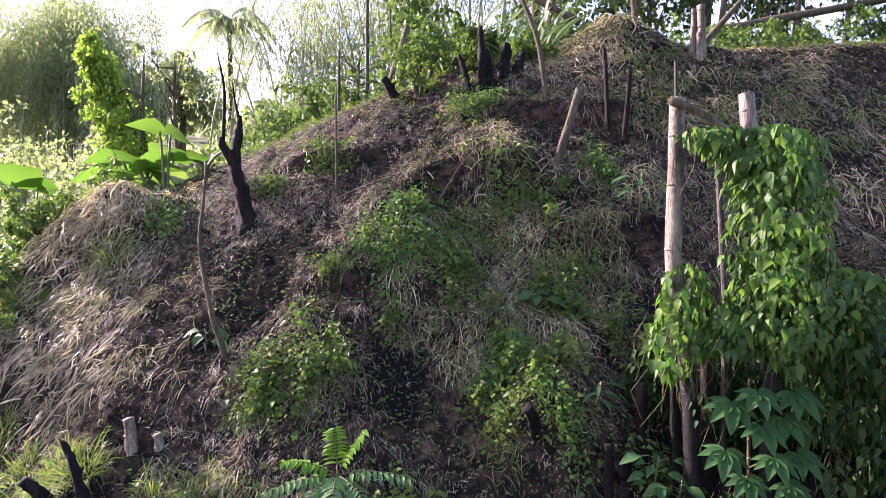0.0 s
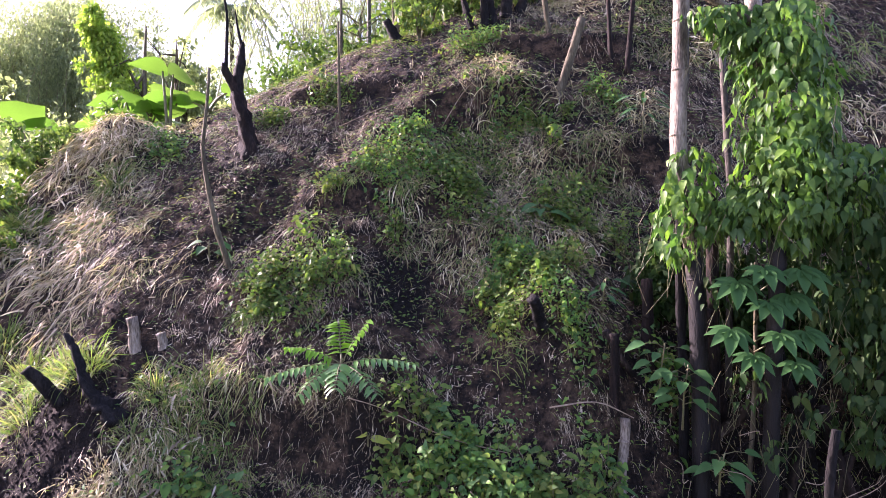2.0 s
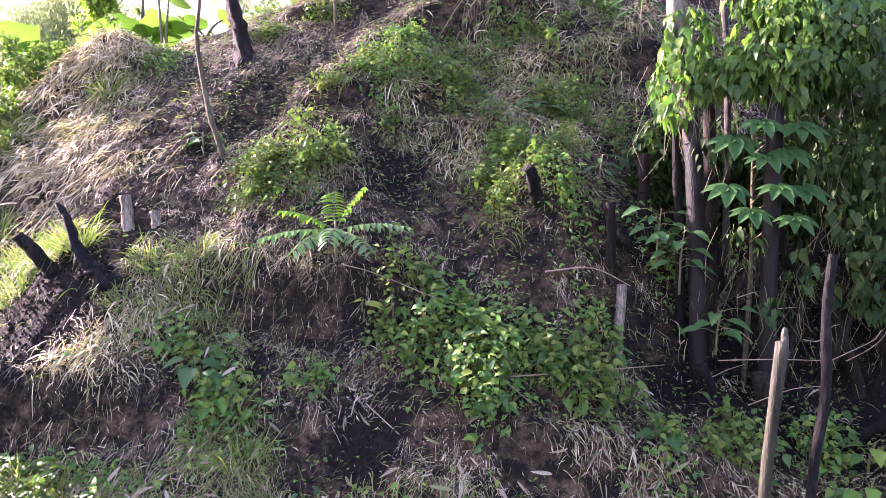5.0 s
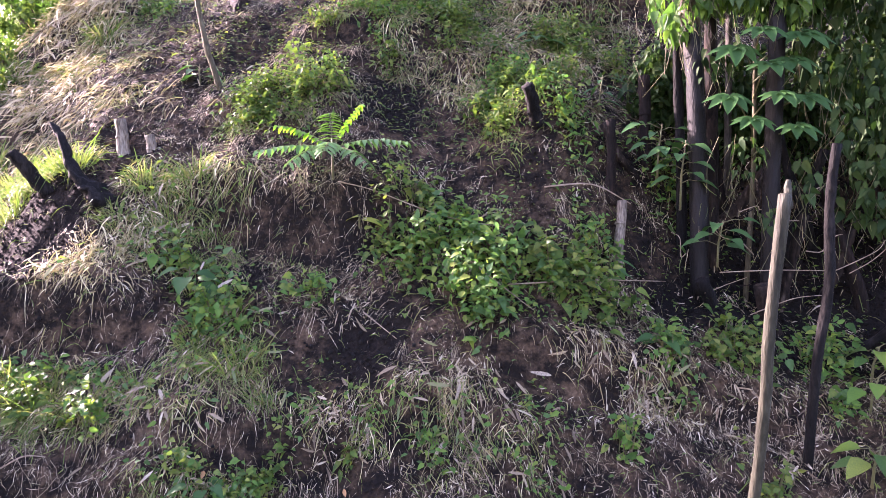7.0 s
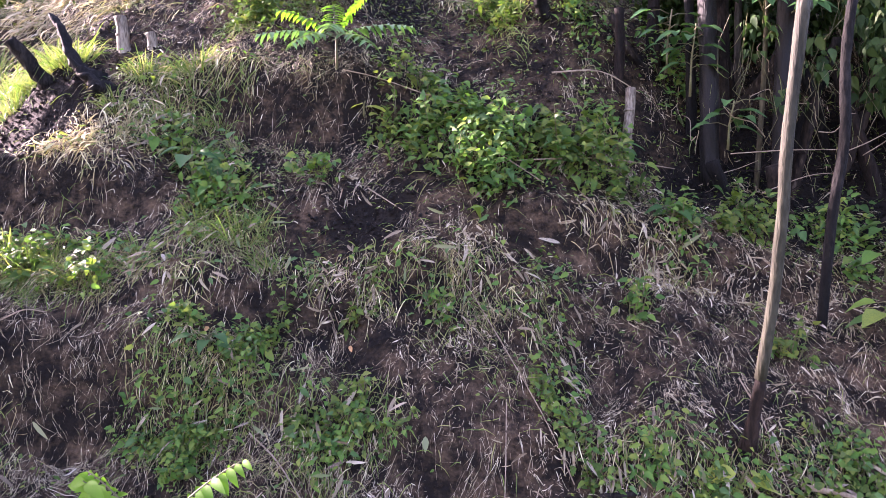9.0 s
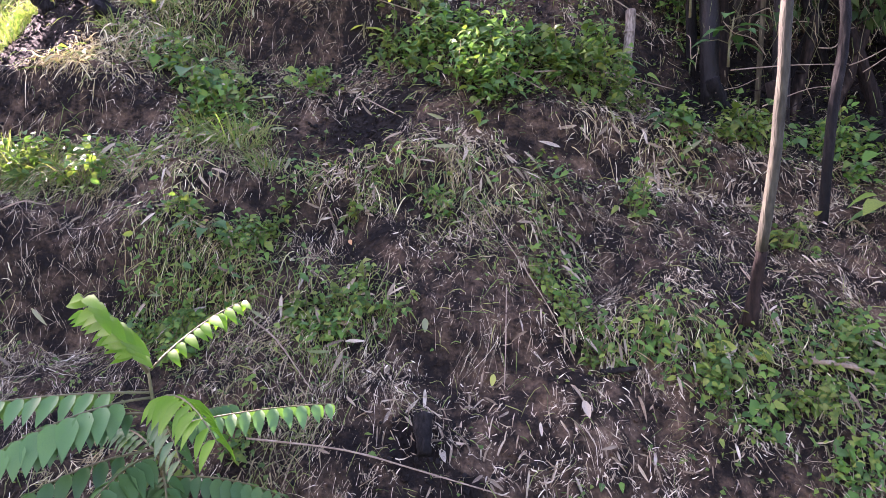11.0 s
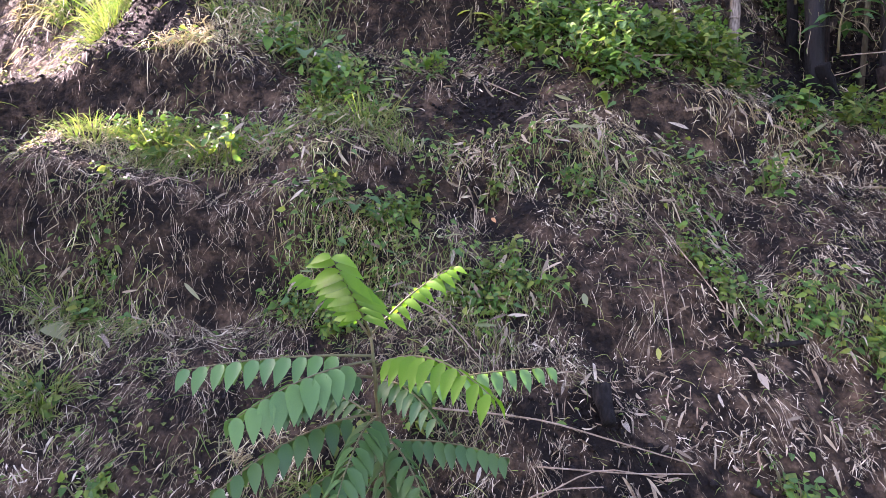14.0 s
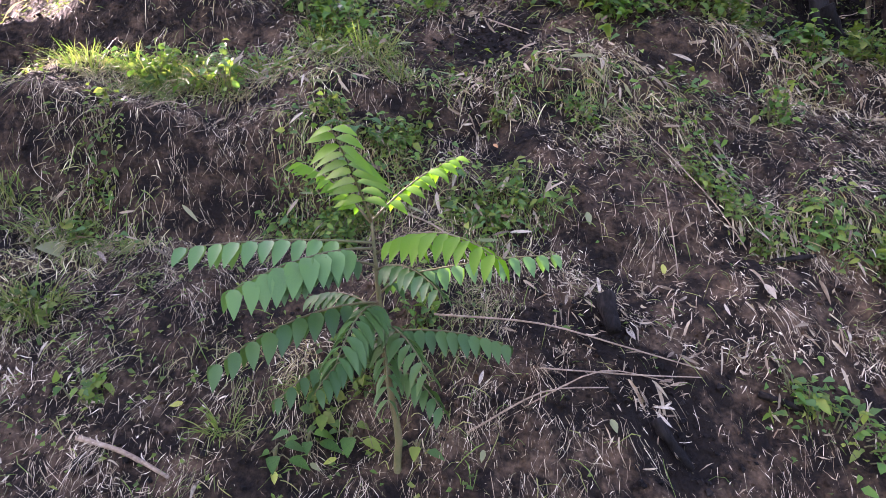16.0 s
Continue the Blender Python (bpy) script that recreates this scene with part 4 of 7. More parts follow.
for x, y, r, m, l, turn in ((-0.95, 2.59, 0.16, GRASS, 0.16, 0.3), (-0.8, 2.5, 0.12, HAYGRASS, 0.16, -0.5), (-0.79, 2.18, 0.17, HAYGRASS, 0.15, 0.4), (-0.9, 2.12, 0.13, GRASS, 0.13, 0), (-1.35, 2.43, 0.14, HAYGRASS, 0.15, 1.0),
                            (-1.48, 2.46, 0.14, GRASS, 0.15, 0.3), (-1.7, 2.46, 0.14, GRASS, 0.16, 0), (-1.62, 2.44, 0.12, GRASS, 0.18, 0.4), (-1.5, 2.4, 0.12, DRYGRASS, 0.12, -0.4), (-1.85, 2.44, 0.14, DRYGRASS, 0.12, 0.2), (-1.75, 2.38, 0.12, DRYGRASS, 0.1, 0.0), (-0.04, 2.43, 0.15, HAYGRASS, 0.14, 0.6), (0.07, 2.34, 0.14, HAYGRASS, 0.14, -0.4), (-0.55, 1.86, 0.14, HAYGRASS, 0.14, 0.3),
                            (-0.62, 1.98, 0.12, HAYGRASS, 0.13, -0.4), (-0.45, 1.8, 0.12, HAYGRASS, 0.14, 0.5), (-0.99, 1.63, 0.11, HAYGRASS, 0.13, 0.1), (-0.95, 1.7, 0.08, DRYGRASS, 0.14, 0.2),
                            (-1.69, 2.1, 0.14, HAYGRASS, 0.15, 0.2), (-1.67, 2.0, 0.12, GRASS, 0.14, 0.4), (-1.72, 1.93, 0.12, DRYGRASS, 0.13, 0), (-1.66, 2.81, 0.16, DRYGRASS, 0.095, -0.2),
                            (-1.55, 2.9, 0.14, DRYGRASS, 0.095, 0.3), (-1.51, 3.24, 0.15, DRYGRASS, 0.095, 0.1), (-1.38, 3.2, 0.14, GRASS, 0.17, 0.2), (-1.29, 3.27, 0.13, DRYGRASS, 0.15, -0.2), (-1.06, 3.19, 0.14, HAYGRASS, 0.16, 0.1),
                            (-1.29, 3.06, 0.16, GRASS, 0.15, 0.3), (-1.05, 2.85, 0.15, HAYGRASS, 0.14, 0), (-0.76, 3.02, 0.13, HAYGRASS, 0.13, 0.4), (-1.6, 2.84, 0.16, DRYGRASS, 0.08, -0.8),
                            (-2.7, 4.98, 0.28, DRYGRASS, 0.3, 0.1), (-2.85, 5.1, 0.26, DRYGRASS, 0.3, -0.2), (-2.55, 4.85, 0.26, DRYGRASS, 0.28, 0.2), (-2.95, 4.8, 0.28, DRYGRASS, 0.28, 0.0), (-2.6, 4.5, 0.26, HAYGRASS, 0.24, 0.3),
                            (-2.3, 4.3, 0.26, DRYGRASS, 0.24, 0.1), (-2.0, 3.9, 0.24, DRYGRASS, 0.22, 0.2), (-2.35, 3.75, 0.24, HAYGRASS, 0.2, 0.0), (1.1, 4.55, 0.24, HAYGRASS, 0.24, 0.2), (1.45, 4.85, 0.24, HAYGRASS, 0.22, 0.0),
                            (0.45, 4.6, 0.2, HAYGRASS, 0.24, 0.1), (0.05, 4.1, 0.22, HAYGRASS, 0.2, 0.1), (0.75, 3.95, 0.22, DRYGRASS, 0.2, -0.2), (0.4, 4.05, 0.2, HAYGRASS, 0.2, 0.3), (0.1, 4.5, 0.24, DRYGRASS, 0.2, 0.2), (0.32, 4.2, 0.24, DRYGRASS, 0.2, -0.2), (0.6, 4.32, 0.24, DRYGRASS, 0.2, 0.3), (0.0, 4.0, 0.22, DRYGRASS, 0.18, 0.1), (0.52, 4.78, 0.24, DRYGRASS, 0.22, 0.0), (-0.2, 4.62, 0.22, DRYGRASS, 0.2, 0.3), (0.85, 4.6, 0.22, DRYGRASS, 0.2, 0.1), (0.25, 3.92, 0.2, DRYGRASS, 0.18, 0.2), (0.95, 4.25, 0.22, DRYGRASS, 0.2, -0.1), (0.2, 5.1, 0.26, DRYGRASS, 0.22, 0.2), (0.7, 5.15, 0.26, DRYGRASS, 0.22, 0.1), (1.05, 6.3, 0.3, DRYGRASS, 0.34, 0.2), (1.4, 6.4, 0.3, DRYGRASS, 0.34, -0.2)):
    grass_mat(x, y, r, m, {"dry_grass": "flattened straw-coloured grass over a ledge", "half_dry_grass": "matted half-dry grass hanging down the slope"}.get(m.name, "green grass lying over a ledge"), 200, l, turn)

for k, (x, y, r) in enumerate(UPPER_MATS):
    grass_mat(x, y, r * 0.8, GRASS if k % 2 else HAYGRASS, "green grass growing among low weeds" if k % 2 else "half-dry grass growing among low weeds", 150, 0.16, rand(-0.5, 0.5))

def dry_bunch(x, y, r, long, wide, n, label, mat=None, turn=0.0):
    """Broad dead blades bowing over and hanging down the slope."""
    ob = thing("dry_bunch", spot(x, y, -0.01), label, "dry grass", "bunches of dead blades")
    heads = RNG.normal(0, 0.55, (6, 2)) * r
    own = RNG.randint(0, 6, n)
    px, py = x + heads[own, 0] + RNG.normal(0, 0.2, n) * r, y + heads[own, 1] + RNG.normal(0, 0.15, n) * r
    nr = normals(px, py)
    g = downhill(nr, 0.001, n)
    a = turn + RNG.normal(0, 0.75, 6)[own] + RNG.normal(0, 0.5, n)
    d = g * np.cos(a)[:, None] + np.cross(g, nr) * np.sin(a)[:, None] + nr * rand(0.0, 1.0, n)[:, None]
    v, t = ribbons(np.stack([px, py, height(px, py)], 1) + nr * rand(0, 0.05, n)[:, None], d, nr + RNG.normal(0, 0.5, (n, 3)), long * rand(0.35, 1.1, n), wide * rand(0.4, 1.3, n), rand(0.2, 1.0, n), RNG.normal(0, 0.2, n), rand(0, 0.04, n), 6)
    tagged(part("tuft", Soup().add(v - np.array(ob.location), t).mesh("tuft", mat or DEADBLADE), ob), kind="stuff")
    return ob


for x, y in ((-3.03, 4.75), (-3.23, 4.66), (-3.13, 4.44), (-2.79, 4.44), (-2.53, 4.48), (-3.2, 4.95), (-2.84, 4.81), (-2.76, 4.09), (-2.71, 4.97), (-2.61, 5.04), (-2.92, 5.16), (-2.8, 5.1), (-3.05, 5.2), (-2.95, 4.25), (-2.5, 4.2), (-3.3, 4.25), (-2.3, 3.9), (-2.65, 3.7), (-2.9, 3.9)):
    dry_bunch(x, y, 0.24, 0.13, 0.009, 90, "pale dead blades hanging over the sunlit edge")
for x, y in ((3.12, 5.16), (3.16, 4.99), (3.22, 4.86), (2.97, 4.88), (3.04, 5.53), (3.3, 5.32), (3.05, 5.29), (2.23, 5.73), (1.97, 5.87), (2.51, 5.79), (1.56, 5.95), (1.37, 6.25), (1.55, 6.32), (1.7, 6.4), (2.88, 5.93), (3.14, 5.8), (3.66, 5.59), (3.5, 5.1), (2.7, 5.4), (2.4, 5.2), (2.2, 5.45), (3.7, 5.2), (1.8, 6.15), (2.1, 5.3)):
    dry_bunch(x, y, 0.3, 0.13, 0.009, 80, "dry pale cane leaves lying on the upper slope", (HAYGRASS, GRASS, DRYGRASS, None)[RNG.randint(0, 4)], rand(-0.8, 0.8))
for x, y in ((-1.55, 2.95), (-1.45, 3.05), (-1.66, 2.9), (-1.5, 3.12), (-1.7, 2.76), (-1.62, 2.72)):
    dry_bunch(x, y, 0.13, 0.08, 0.005, 60, "dry straw and broken blades on the sunlit bank", DRYGRASS)

def ledge_mat(x, y, green, dry, herb, label, r=0.075):
    """What hangs over the lip of a ledge: grass, broad bamboo leaves both green and dead, and small herbs."""
    ob = thing("ledge_mat", spot(x, y, -0.01), label, "grass", "mats on the ledges")
    base = np.array(ob.location)
    far = 0.55 + 0.18 * y

    def strewn(n, spread=1.0):
        px, py = x + RNG.normal(0, 0.75, n) * r * spread, y + RNG.normal(0, 0.4, n) * r * spread
        return px, py, normals(px, py)

    for n, m, name in ((green, GRASS, "green_grass"), (dry, DRYGRASS, "dry_grass")):
        if n:
            px, py, nr = strewn(n)
            g = downhill(nr, 0.8, n)
            v, t = ribbons(np.stack([px, py, height(px, py)], 1) + nr * rand(0, 0.025, n)[:, None], g + nr * rand(0.0, 0.9, n)[:, None], nr + RNG.normal(0, 0.5, (n, 3)), rand(0.02, 0.08, n) * far, rand(0.0013, 0.004, n) * far, rand(0.2, 1.2, n), RNG.normal(0, 0.3, n), rand(0, 0.05, n))
            tagged(part(name, Soup().add(v - base, t).mesh(name, m), ob), kind="stuff")
    if herb:
        px, py, nr = strewn(herb, 0.9)
        q = np.stack([px, py - 0.02, height(px, py)], 1) + nr * rand(0.01, 0.07, herb)[:, None]
        l = rand(0.012, 0.04, herb) * far
        a = rand(0, 6.283, herb)
        v, t = leaves(SMALL, q - base, np.stack([np.cos(a), np.sin(a) - 0.4, rand(-0.5, 0.4, herb)], 1), np.array((0, -0.5, 0.9)) + RNG.normal(0, 0.4, (herb, 3)), l, l * rand(0.45, 0.75, herb), 0.3)
        tagged(part("herb_foliage", Soup().add(v, t).mesh("herb_foliage", HERB), ob), kind="stuff")
    k = 3 + (dry > green)
    px, py, nr = strewn(k, 1.1)
    g = downhill(nr, 0.9, k)
    for i in range(k):
        single_leaf("broad_leaf", leaf_mesh("lance", DEADLEAF if rand(0, 1) < 0.75 else PALELEAF, 1.0, 0.17, 0.1 + 0.1 * (i % 4)), np.array((px[i], py[i], height(px[i], py[i]))) + nr[i] * rand(0.012, 0.04) - base, g[i] + nr[i] * rand(0.0, 0.5), nr[i] + RNG.normal(0, 0.4, 3), ob, rand(0.045, 0.1) * far)
    return ob


LEDGES = (((( -1.8, 2.57), (-1.7, 2.6), (-1.55, 2.56), (-1.4, 2.54), (-1.62, 2.5), (-1.78, 2.5)), 60, 24, 50, "bright green herbs and grass hanging over a ledge"),
          (((-1.27, 2.52), (-1.17, 2.46), (-1.08, 2.41), (-0.95, 2.37), (-1.2, 2.4)), 26, 40, 10, "dry bamboo leaves and grass over a ledge"),
          (((-1.04, 2.6), (-0.92, 2.66), (-0.85, 2.58), (-0.96, 2.52), (-0.78, 2.6)), 70, 12, 14, "green grass clump on the lip of a ledge"),
          (((-1.22, 2.94), (-1.05, 2.97), (-0.83, 2.74), (-1.4, 2.94), (-0.95, 2.85)), 40, 22, 22, "mixed grass and herbs on the burnt slope"),
          (((-1.69, 2.85), (-1.56, 2.94), (-1.52, 3.04), (-1.74, 2.76)), 12, 40, 4, "sunlit dry straw on the bank"),
          (((-0.54, 2.46), (-0.43, 2.43), (-0.31, 2.41), (-0.21, 2.43), (-0.12, 2.46), (-0.01, 2.45), (0.1, 2.44), (0.2, 2.4), (0.31, 2.39)), 30, 26, 14, "matted grass and dead leaves along a ledge"),
          (((0.39, 2.48), (0.39, 2.36), (0.39, 2.27), (0.41, 2.18)), 8, 10, 50, "small green herbs down a crease of the bank"),
          (((-1.02, 2.19), (-0.9, 2.19), (-0.78, 2.19), (-0.67, 2.17), (-0.85, 2.13), (-0.74, 2.1)), 60, 36, 34, "yellowish grass and herbs on the lower bank"),
          (((0.56, 2.61), (0.71, 2.64), (0.82, 2.64), (0.88, 2.63), (0.14, 2.51), (0.03, 2.48)), 4, 36, 3, "pale dry straw hanging over a bank"),
          (((0.5, 2.02), (0.6, 2.02), (0.71, 2.01), (0.81, 2.0), (0.93, 1.99), (1.09, 2.03), (1.21, 2.01), (1.34, 2.04), (0.81, 1.9), (1.19, 1.89)), 36, 30, 30, "herbs and dead leaves on the lower slope"),
          (((-1.57, 3.34), (-1.36, 3.3), (-1.15, 3.22), (-1.02, 3.2), (-1.45, 3.2), (-1.25, 3.14)), 60, 34, 8, "long green and dry grass hanging over a bank"),
          (((-0.2, 2.09), (-0.32, 2.06), (-0.43, 2.07), (-0.28, 2.15), (-0.47, 2.17), (-0.36, 1.98)), 60, 20, 24, "green grass and herbs on the lower bank"),
          (((-1.76, 2.08), (-1.59, 2.09), (-1.51, 2.04), (-1.68, 2.02)), 50, 44, 8, "trailing grass and dead blades over the low bank"))
for places, green, dry, herb, label in LEDGES:
    for x, y in places:
        ledge_mat(x + rand(-0.02, 0.02), y + rand(-0.02, 0.02), green, dry, herb, label)

# ---- bamboo poles, posts, stumps and burnt trunks ----
def scorched(name, level):
    """Weathered bamboo burnt black up to a ragged line at that height above its foot."""
    m = material(name, [(0.02, 0.016, 0.011), (0.085, 0.068, 0.048), (0.2, 0.17, 0.128), (0.31, 0.275, 0.215)], 14.0, 0.65, 0.5, 140.0, 0.25, 0.22)
    nt = m.node_tree
    ln = nt.links.new
    b = nt.nodes["Principled BSDF"]
    old = b.inputs["Base Color"].links[0].from_socket
    co, sep, no, add, ramp, mix = (nt.nodes.new("ShaderNode" + k) for k in ("TexCoord", "SeparateXYZ", "TexNoise", "Math", "MapRange", "Mix"))
    no.inputs["Scale"].default_value, no.inputs["Detail"].default_value = 9.0, 6.0
    add.operation, add.inputs[1].default_value = "MULTIPLY_ADD", 0.7
    mix.data_type = "RGBA"
    mix.inputs["A"].default_value = (0.005, 0.0045, 0.004, 1)
    ramp.inputs["From Min"].default_value, ramp.inputs["From Max"].default_value = level + 0.25, level + 0.5
    ln(co.outputs["Object"], sep.inputs[0])
    ln(co.outputs["Object"], no.inputs["Vector"])
    ln(no.outputs["Fac"], add.inputs[0])
    ln(sep.outputs["Z"], add.inputs[2])
    ln(add.outputs[0], ramp.inputs["Value"])
    ln(ramp.outputs["Result"], mix.inputs["Factor"])
    ln(old, mix.inputs["B"])
    ln(mix.outputs["Result"], b.inputs["Base Color"])
    return m


def bamboo_pole(name, pts, r, label, category, nodes=(), burnt_from=None, mat=None, group=""):
    """A culm with swollen joints; its foot may be charred."""
    pts = np.array(pts, float)
    if name not in ("broken_splinter", "cross_branch"):
        pts[0, 2] = min(pts[0, 2], float(height(pts[0, 0], pts[0, 1])) - 0.05)
    ob = thing(name, pts[0], label, category, group)
    rel = pts - pts[0]
    seed = int(abs(pts[0, 0] * 977 + pts[0, 2] * 131)) % 9999
    skin = mat or BAMBOO
    if burnt_from is not None:
        skin = scorched(name + "_skin", float(rel[burnt_from, 2]))
    part("culm", limb(rel, np.linspace(r * 1.06, r * 0.96, len(pts)), skin, "culm", rough=0.12 if name == "burnt_culm" else 0.09 if name in ("brown_post", "burnt_post", "burnt_pole") else 0.05, seed=seed), ob)
    cum = np.concatenate([[0], np.cumsum(np.linalg.norm(np.diff(rel, axis=0), axis=1))])
    for f in nodes:
        c = np.array([np.interp(f * cum[-1], cum, rel[:, k]) for k in range(3)])
        d = unit(np.array([np.interp(min(f + 0.05, 1) * cum[-1], cum, rel[:, k]) for k in range(3)]) - np.array([np.interp(max(f - 0.05, 0) * cum[-1], cum, rel[:, k]) for k in range(3)]))
        part("joint", limb([c - d * 0.007, c, c + d * 0.007], [r * 0.98, r * 1.07, r * 0.98], skin, "joint", rough=0.02, steps=1, seed=seed + 5), ob)
    return ob


GREYPOST = material("grey_scorched_bamboo", [(0.008, 0.007, 0.006), (0.03, 0.026, 0.021), (0.07, 0.062, 0.05), (0.11, 0.1, 0.085)], 12.0, 0.8, 0.6, 90.0, 0.2, 0.25)
SCORCHED = material("scorched_bamboo", [(0.004, 0.0035, 0.003), (0.009, 0.007, 0.006), (0.03, 0.021, 0.015), (0.13, 0.105, 0.08)], 7.0, 0.85, 0.9, 60.0, 0.15, 0.35)
bamboo_pole("bamboo_pole", [(1.27, 3.1, 2.45), (1.262, 3.12, 2.65), (1.242, 3.15, 3.18), (1.226, 3.18, 3.5), (1.165, 3.2, 3.8), (1.142, 3.21, 4.05), (1.149, 3.22, 4.5), (1.148, 3.22, 4.85)],
            0.04, "tall weathered bamboo pole with a charred foot", "pole", (0.45, 0.62, 0.72, 0.84, 0.93), 3)
bamboo_pole("broken_splinter", [(1.148, 3.235, 4.8), (1.146, 3.245, 4.93), (1.144, 3.25, 5.04)], 0.009, "splinter standing on the broken pole", "splinter", mat=PALEWOOD)
bamboo_pole("bamboo_post", [(1.57, 3.03, 2.5), (1.565, 3.03, 2.8), (1.585, 3.05, 3.5), (1.57, 3.06, 3.8), (1.5, 3.12, 4.4), (1.457, 3.15, 4.86)],
            0.038, "bamboo post overgrown with a climbing vine", "post", (0.2, 0.35, 0.5, 0.97), 3)
bamboo_pole("cross_branch", [(1.09, 3.17, 4.83), (1.2, 3.14, 4.78), (1.32, 3.11, 4.69), (1.45, 3.08, 4.6)], 0.021, "brown branch lying across the pole tops", "branch", mat=BARK)
bamboo_pole("thin_post", [(1.56, 3.5, 3.2), (1.548, 3.5, 3.75), (1.53, 3.55, 4.2), (1.516, 3.6, 4.6)], 0.017, "thin scorched bamboo post behind the vine", "post", (0.4, 0.7), mat=GREYPOST)
bamboo_pole("brown_post", [(1.385, 3.25, 2.5), (1.381, 3.26, 2.7), (1.386, 3.3, 3.07), (1.365, 3.3, 3.65), (1.36, 3.31, 3.8)], 0.03, "reddish brown burnt bamboo post", "post", (0.5,), mat=SCORCHED)
bamboo_pole("burnt_post", [(1.225, 3.24, 2.5), (1.221, 3.25, 2.8), (1.2, 3.29, 3.3), (1.195, 3.3, 3.75)], 0.024, "charred black bamboo post", "post", mat=CHAR)
CULMS = ((1.3, 3.32, 0.4, 0.026), (1.44, 3.22, 0.3, 0.034), (1.5, 3.4, 0.6, 0.03), (1.66, 3.15, 0.5, 0.034), (1.74, 3.3, 0.75, 0.026), (1.84, 3.12, 0.4, 0.033),
         (1.93, 3.28, 0.7, 0.03), (2.05, 3.05, 0.5, 0.036), (1.62, 3.0, 0.22, 0.034), (1.42, 3.05, 0.2, 0.03), (1.16, 3.4, 0.5, 0.024), (1.78, 2.95, 0.25, 0.03), (2.2, 3.1, 0.6, 0.035))
for k, (x, y, h, r) in enumerate(CULMS):
    g = spot(x, y, -0.12)
    lean, tip = rand(-0.3, 0.3), rand(-0.18, 0.05)
    h = h * rand(0.6, 1.25)
    bamboo_pole("burnt_culm", [g, g + Vector((lean * 0.2, tip * 0.3, h * 0.35)), g + Vector((lean * 0.75, tip * 0.5, h * 0.7)), g + Vector((lean * 1.2, tip, h + 0.1))], r * rand(0.7, 1.1), "charred bamboo culm standing in the burnt clump", "bamboo", (0.55,), mat=(SCORCHED, CHAR, BURNT, SCORCHED, CHAR)[k % 5], group="burnt bamboo clump")

# stumps and stubs: foot, top, radius, material
def stub(name, foot, top, r, mat, label, category="stump", nodes=(), taper=0.9):
    foot, top = np.array(foot, float), np.array(top, float)
    foot[2] = min(foot[2], float(height(foot[0], foot[1]))) - 0.03
    ob = thing(name, foot, label, category, "stumps on the slope")
    rel = top - foot
    seed = int(abs(foot[0] * 991 + foot[1] * 77))
    part("stub", limb([(0, 0, 0), rel * 0.35 + (0, 0, 0), rel * 0.7 + np.array((0.006, 0, 0)), rel], [r * 1.25, r, r * 0.93, r * taper], mat, "stub", rough=0.13 if mat in (CHAR, BURNT) else 0.05, seed=seed, sides=12), ob)
    for f in nodes:
        d = unit(rel)
        c = rel * f
        part("joint", limb([c - d * 0.006, c, c + d * 0.006], [r * 0.98, r * 1.07, r * 0.98], mat, "joint", rough=0.03, steps=1), ob)
    return ob


stub("bamboo_stump", (-1.773, 3.45, 2.9), (-1.79, 3.44, 3.085), 0.032, BAMBOO, "short cut bamboo stump with a burnt rim", nodes=(0.55,))
stub("bamboo_stump", (-1.61, 3.45, 2.88), (-1.625, 3.44, 3.0), 0.026, BAMBOO, "short cut bamboo stump in dry grass", nodes=(0.5,))
stub("bamboo_stump", (1.09, 3.45, 3.0), (1.075, 3.44, 3.33), 0.03, BURNT, "scorched bamboo stump beside the weeds", nodes=(0.6,))
stub("bamboo_stump", (0.856, 3.25, 2.8), (0.851, 3.24, 3.06), 0.024, BURNT, "scorched bamboo stump in the weeds", nodes=(0.5,))
stub("bamboo_stump", (0.857, 3.1, 2.3), (0.893, 3.15, 2.645), 0.026, BAMBOO, "pale cut bamboo stake leaning from the bank", nodes=(0.35, 0.7))
stub("charred_stump", (0.5, 3.4, 3.12), (0.43, 3.26, 3.24), 0.034, CHAR, "small charred stump between weeds")
LOG = [(-1.69, 3.08, 2.6), (-1.74, 3.09, 2.665), (-1.82, 3.1, 2.725), (-1.886, 3.13, 2.817), (-1.94, 3.17, 2.921), (-1.982, 3.2, 2.981), (-2.032, 3.22, 3.027)]
LOG2 = [(-2.03, 3.2, 2.75), (-2.155, 3.1, 2.868)]
ob = thing("burnt_log", (-1.74, 3.1, 2.6), "charred black log curving up from the bank", "log", "stumps on the slope")
part("trunk", limb(np.array(LOG) - np.array((-1.74, 3.1, 2.6)), [0.066, 0.05, 0.036, 0.026, 0.021, 0.017, 0.012], CHAR, "trunk", rough=0.22, seed=31, sides=11), ob)
stub("burnt_log", LOG2[0], LOG2[1], 0.033, CHAR, "short charred log at the edge of the bank", "log", taper=0.85)
stub("bamboo_stump", (0.79, 5.0, 4.55), (1.018, 5.1, 5.28), 0.034, BARK, "slanting mossy cut stem on the slope", "stump")
stub("thin_stump", (1.311, 5.3, 5.1), (1.255, 5.3, 5.67), 0.018, BURNT, "thin burnt stem on the upper slope")
stub("thin_stump", (1.411, 5.2, 5.1), (1.449, 5.2, 5.47), 0.02, BURNT, "thin burnt stem on the upper slope")
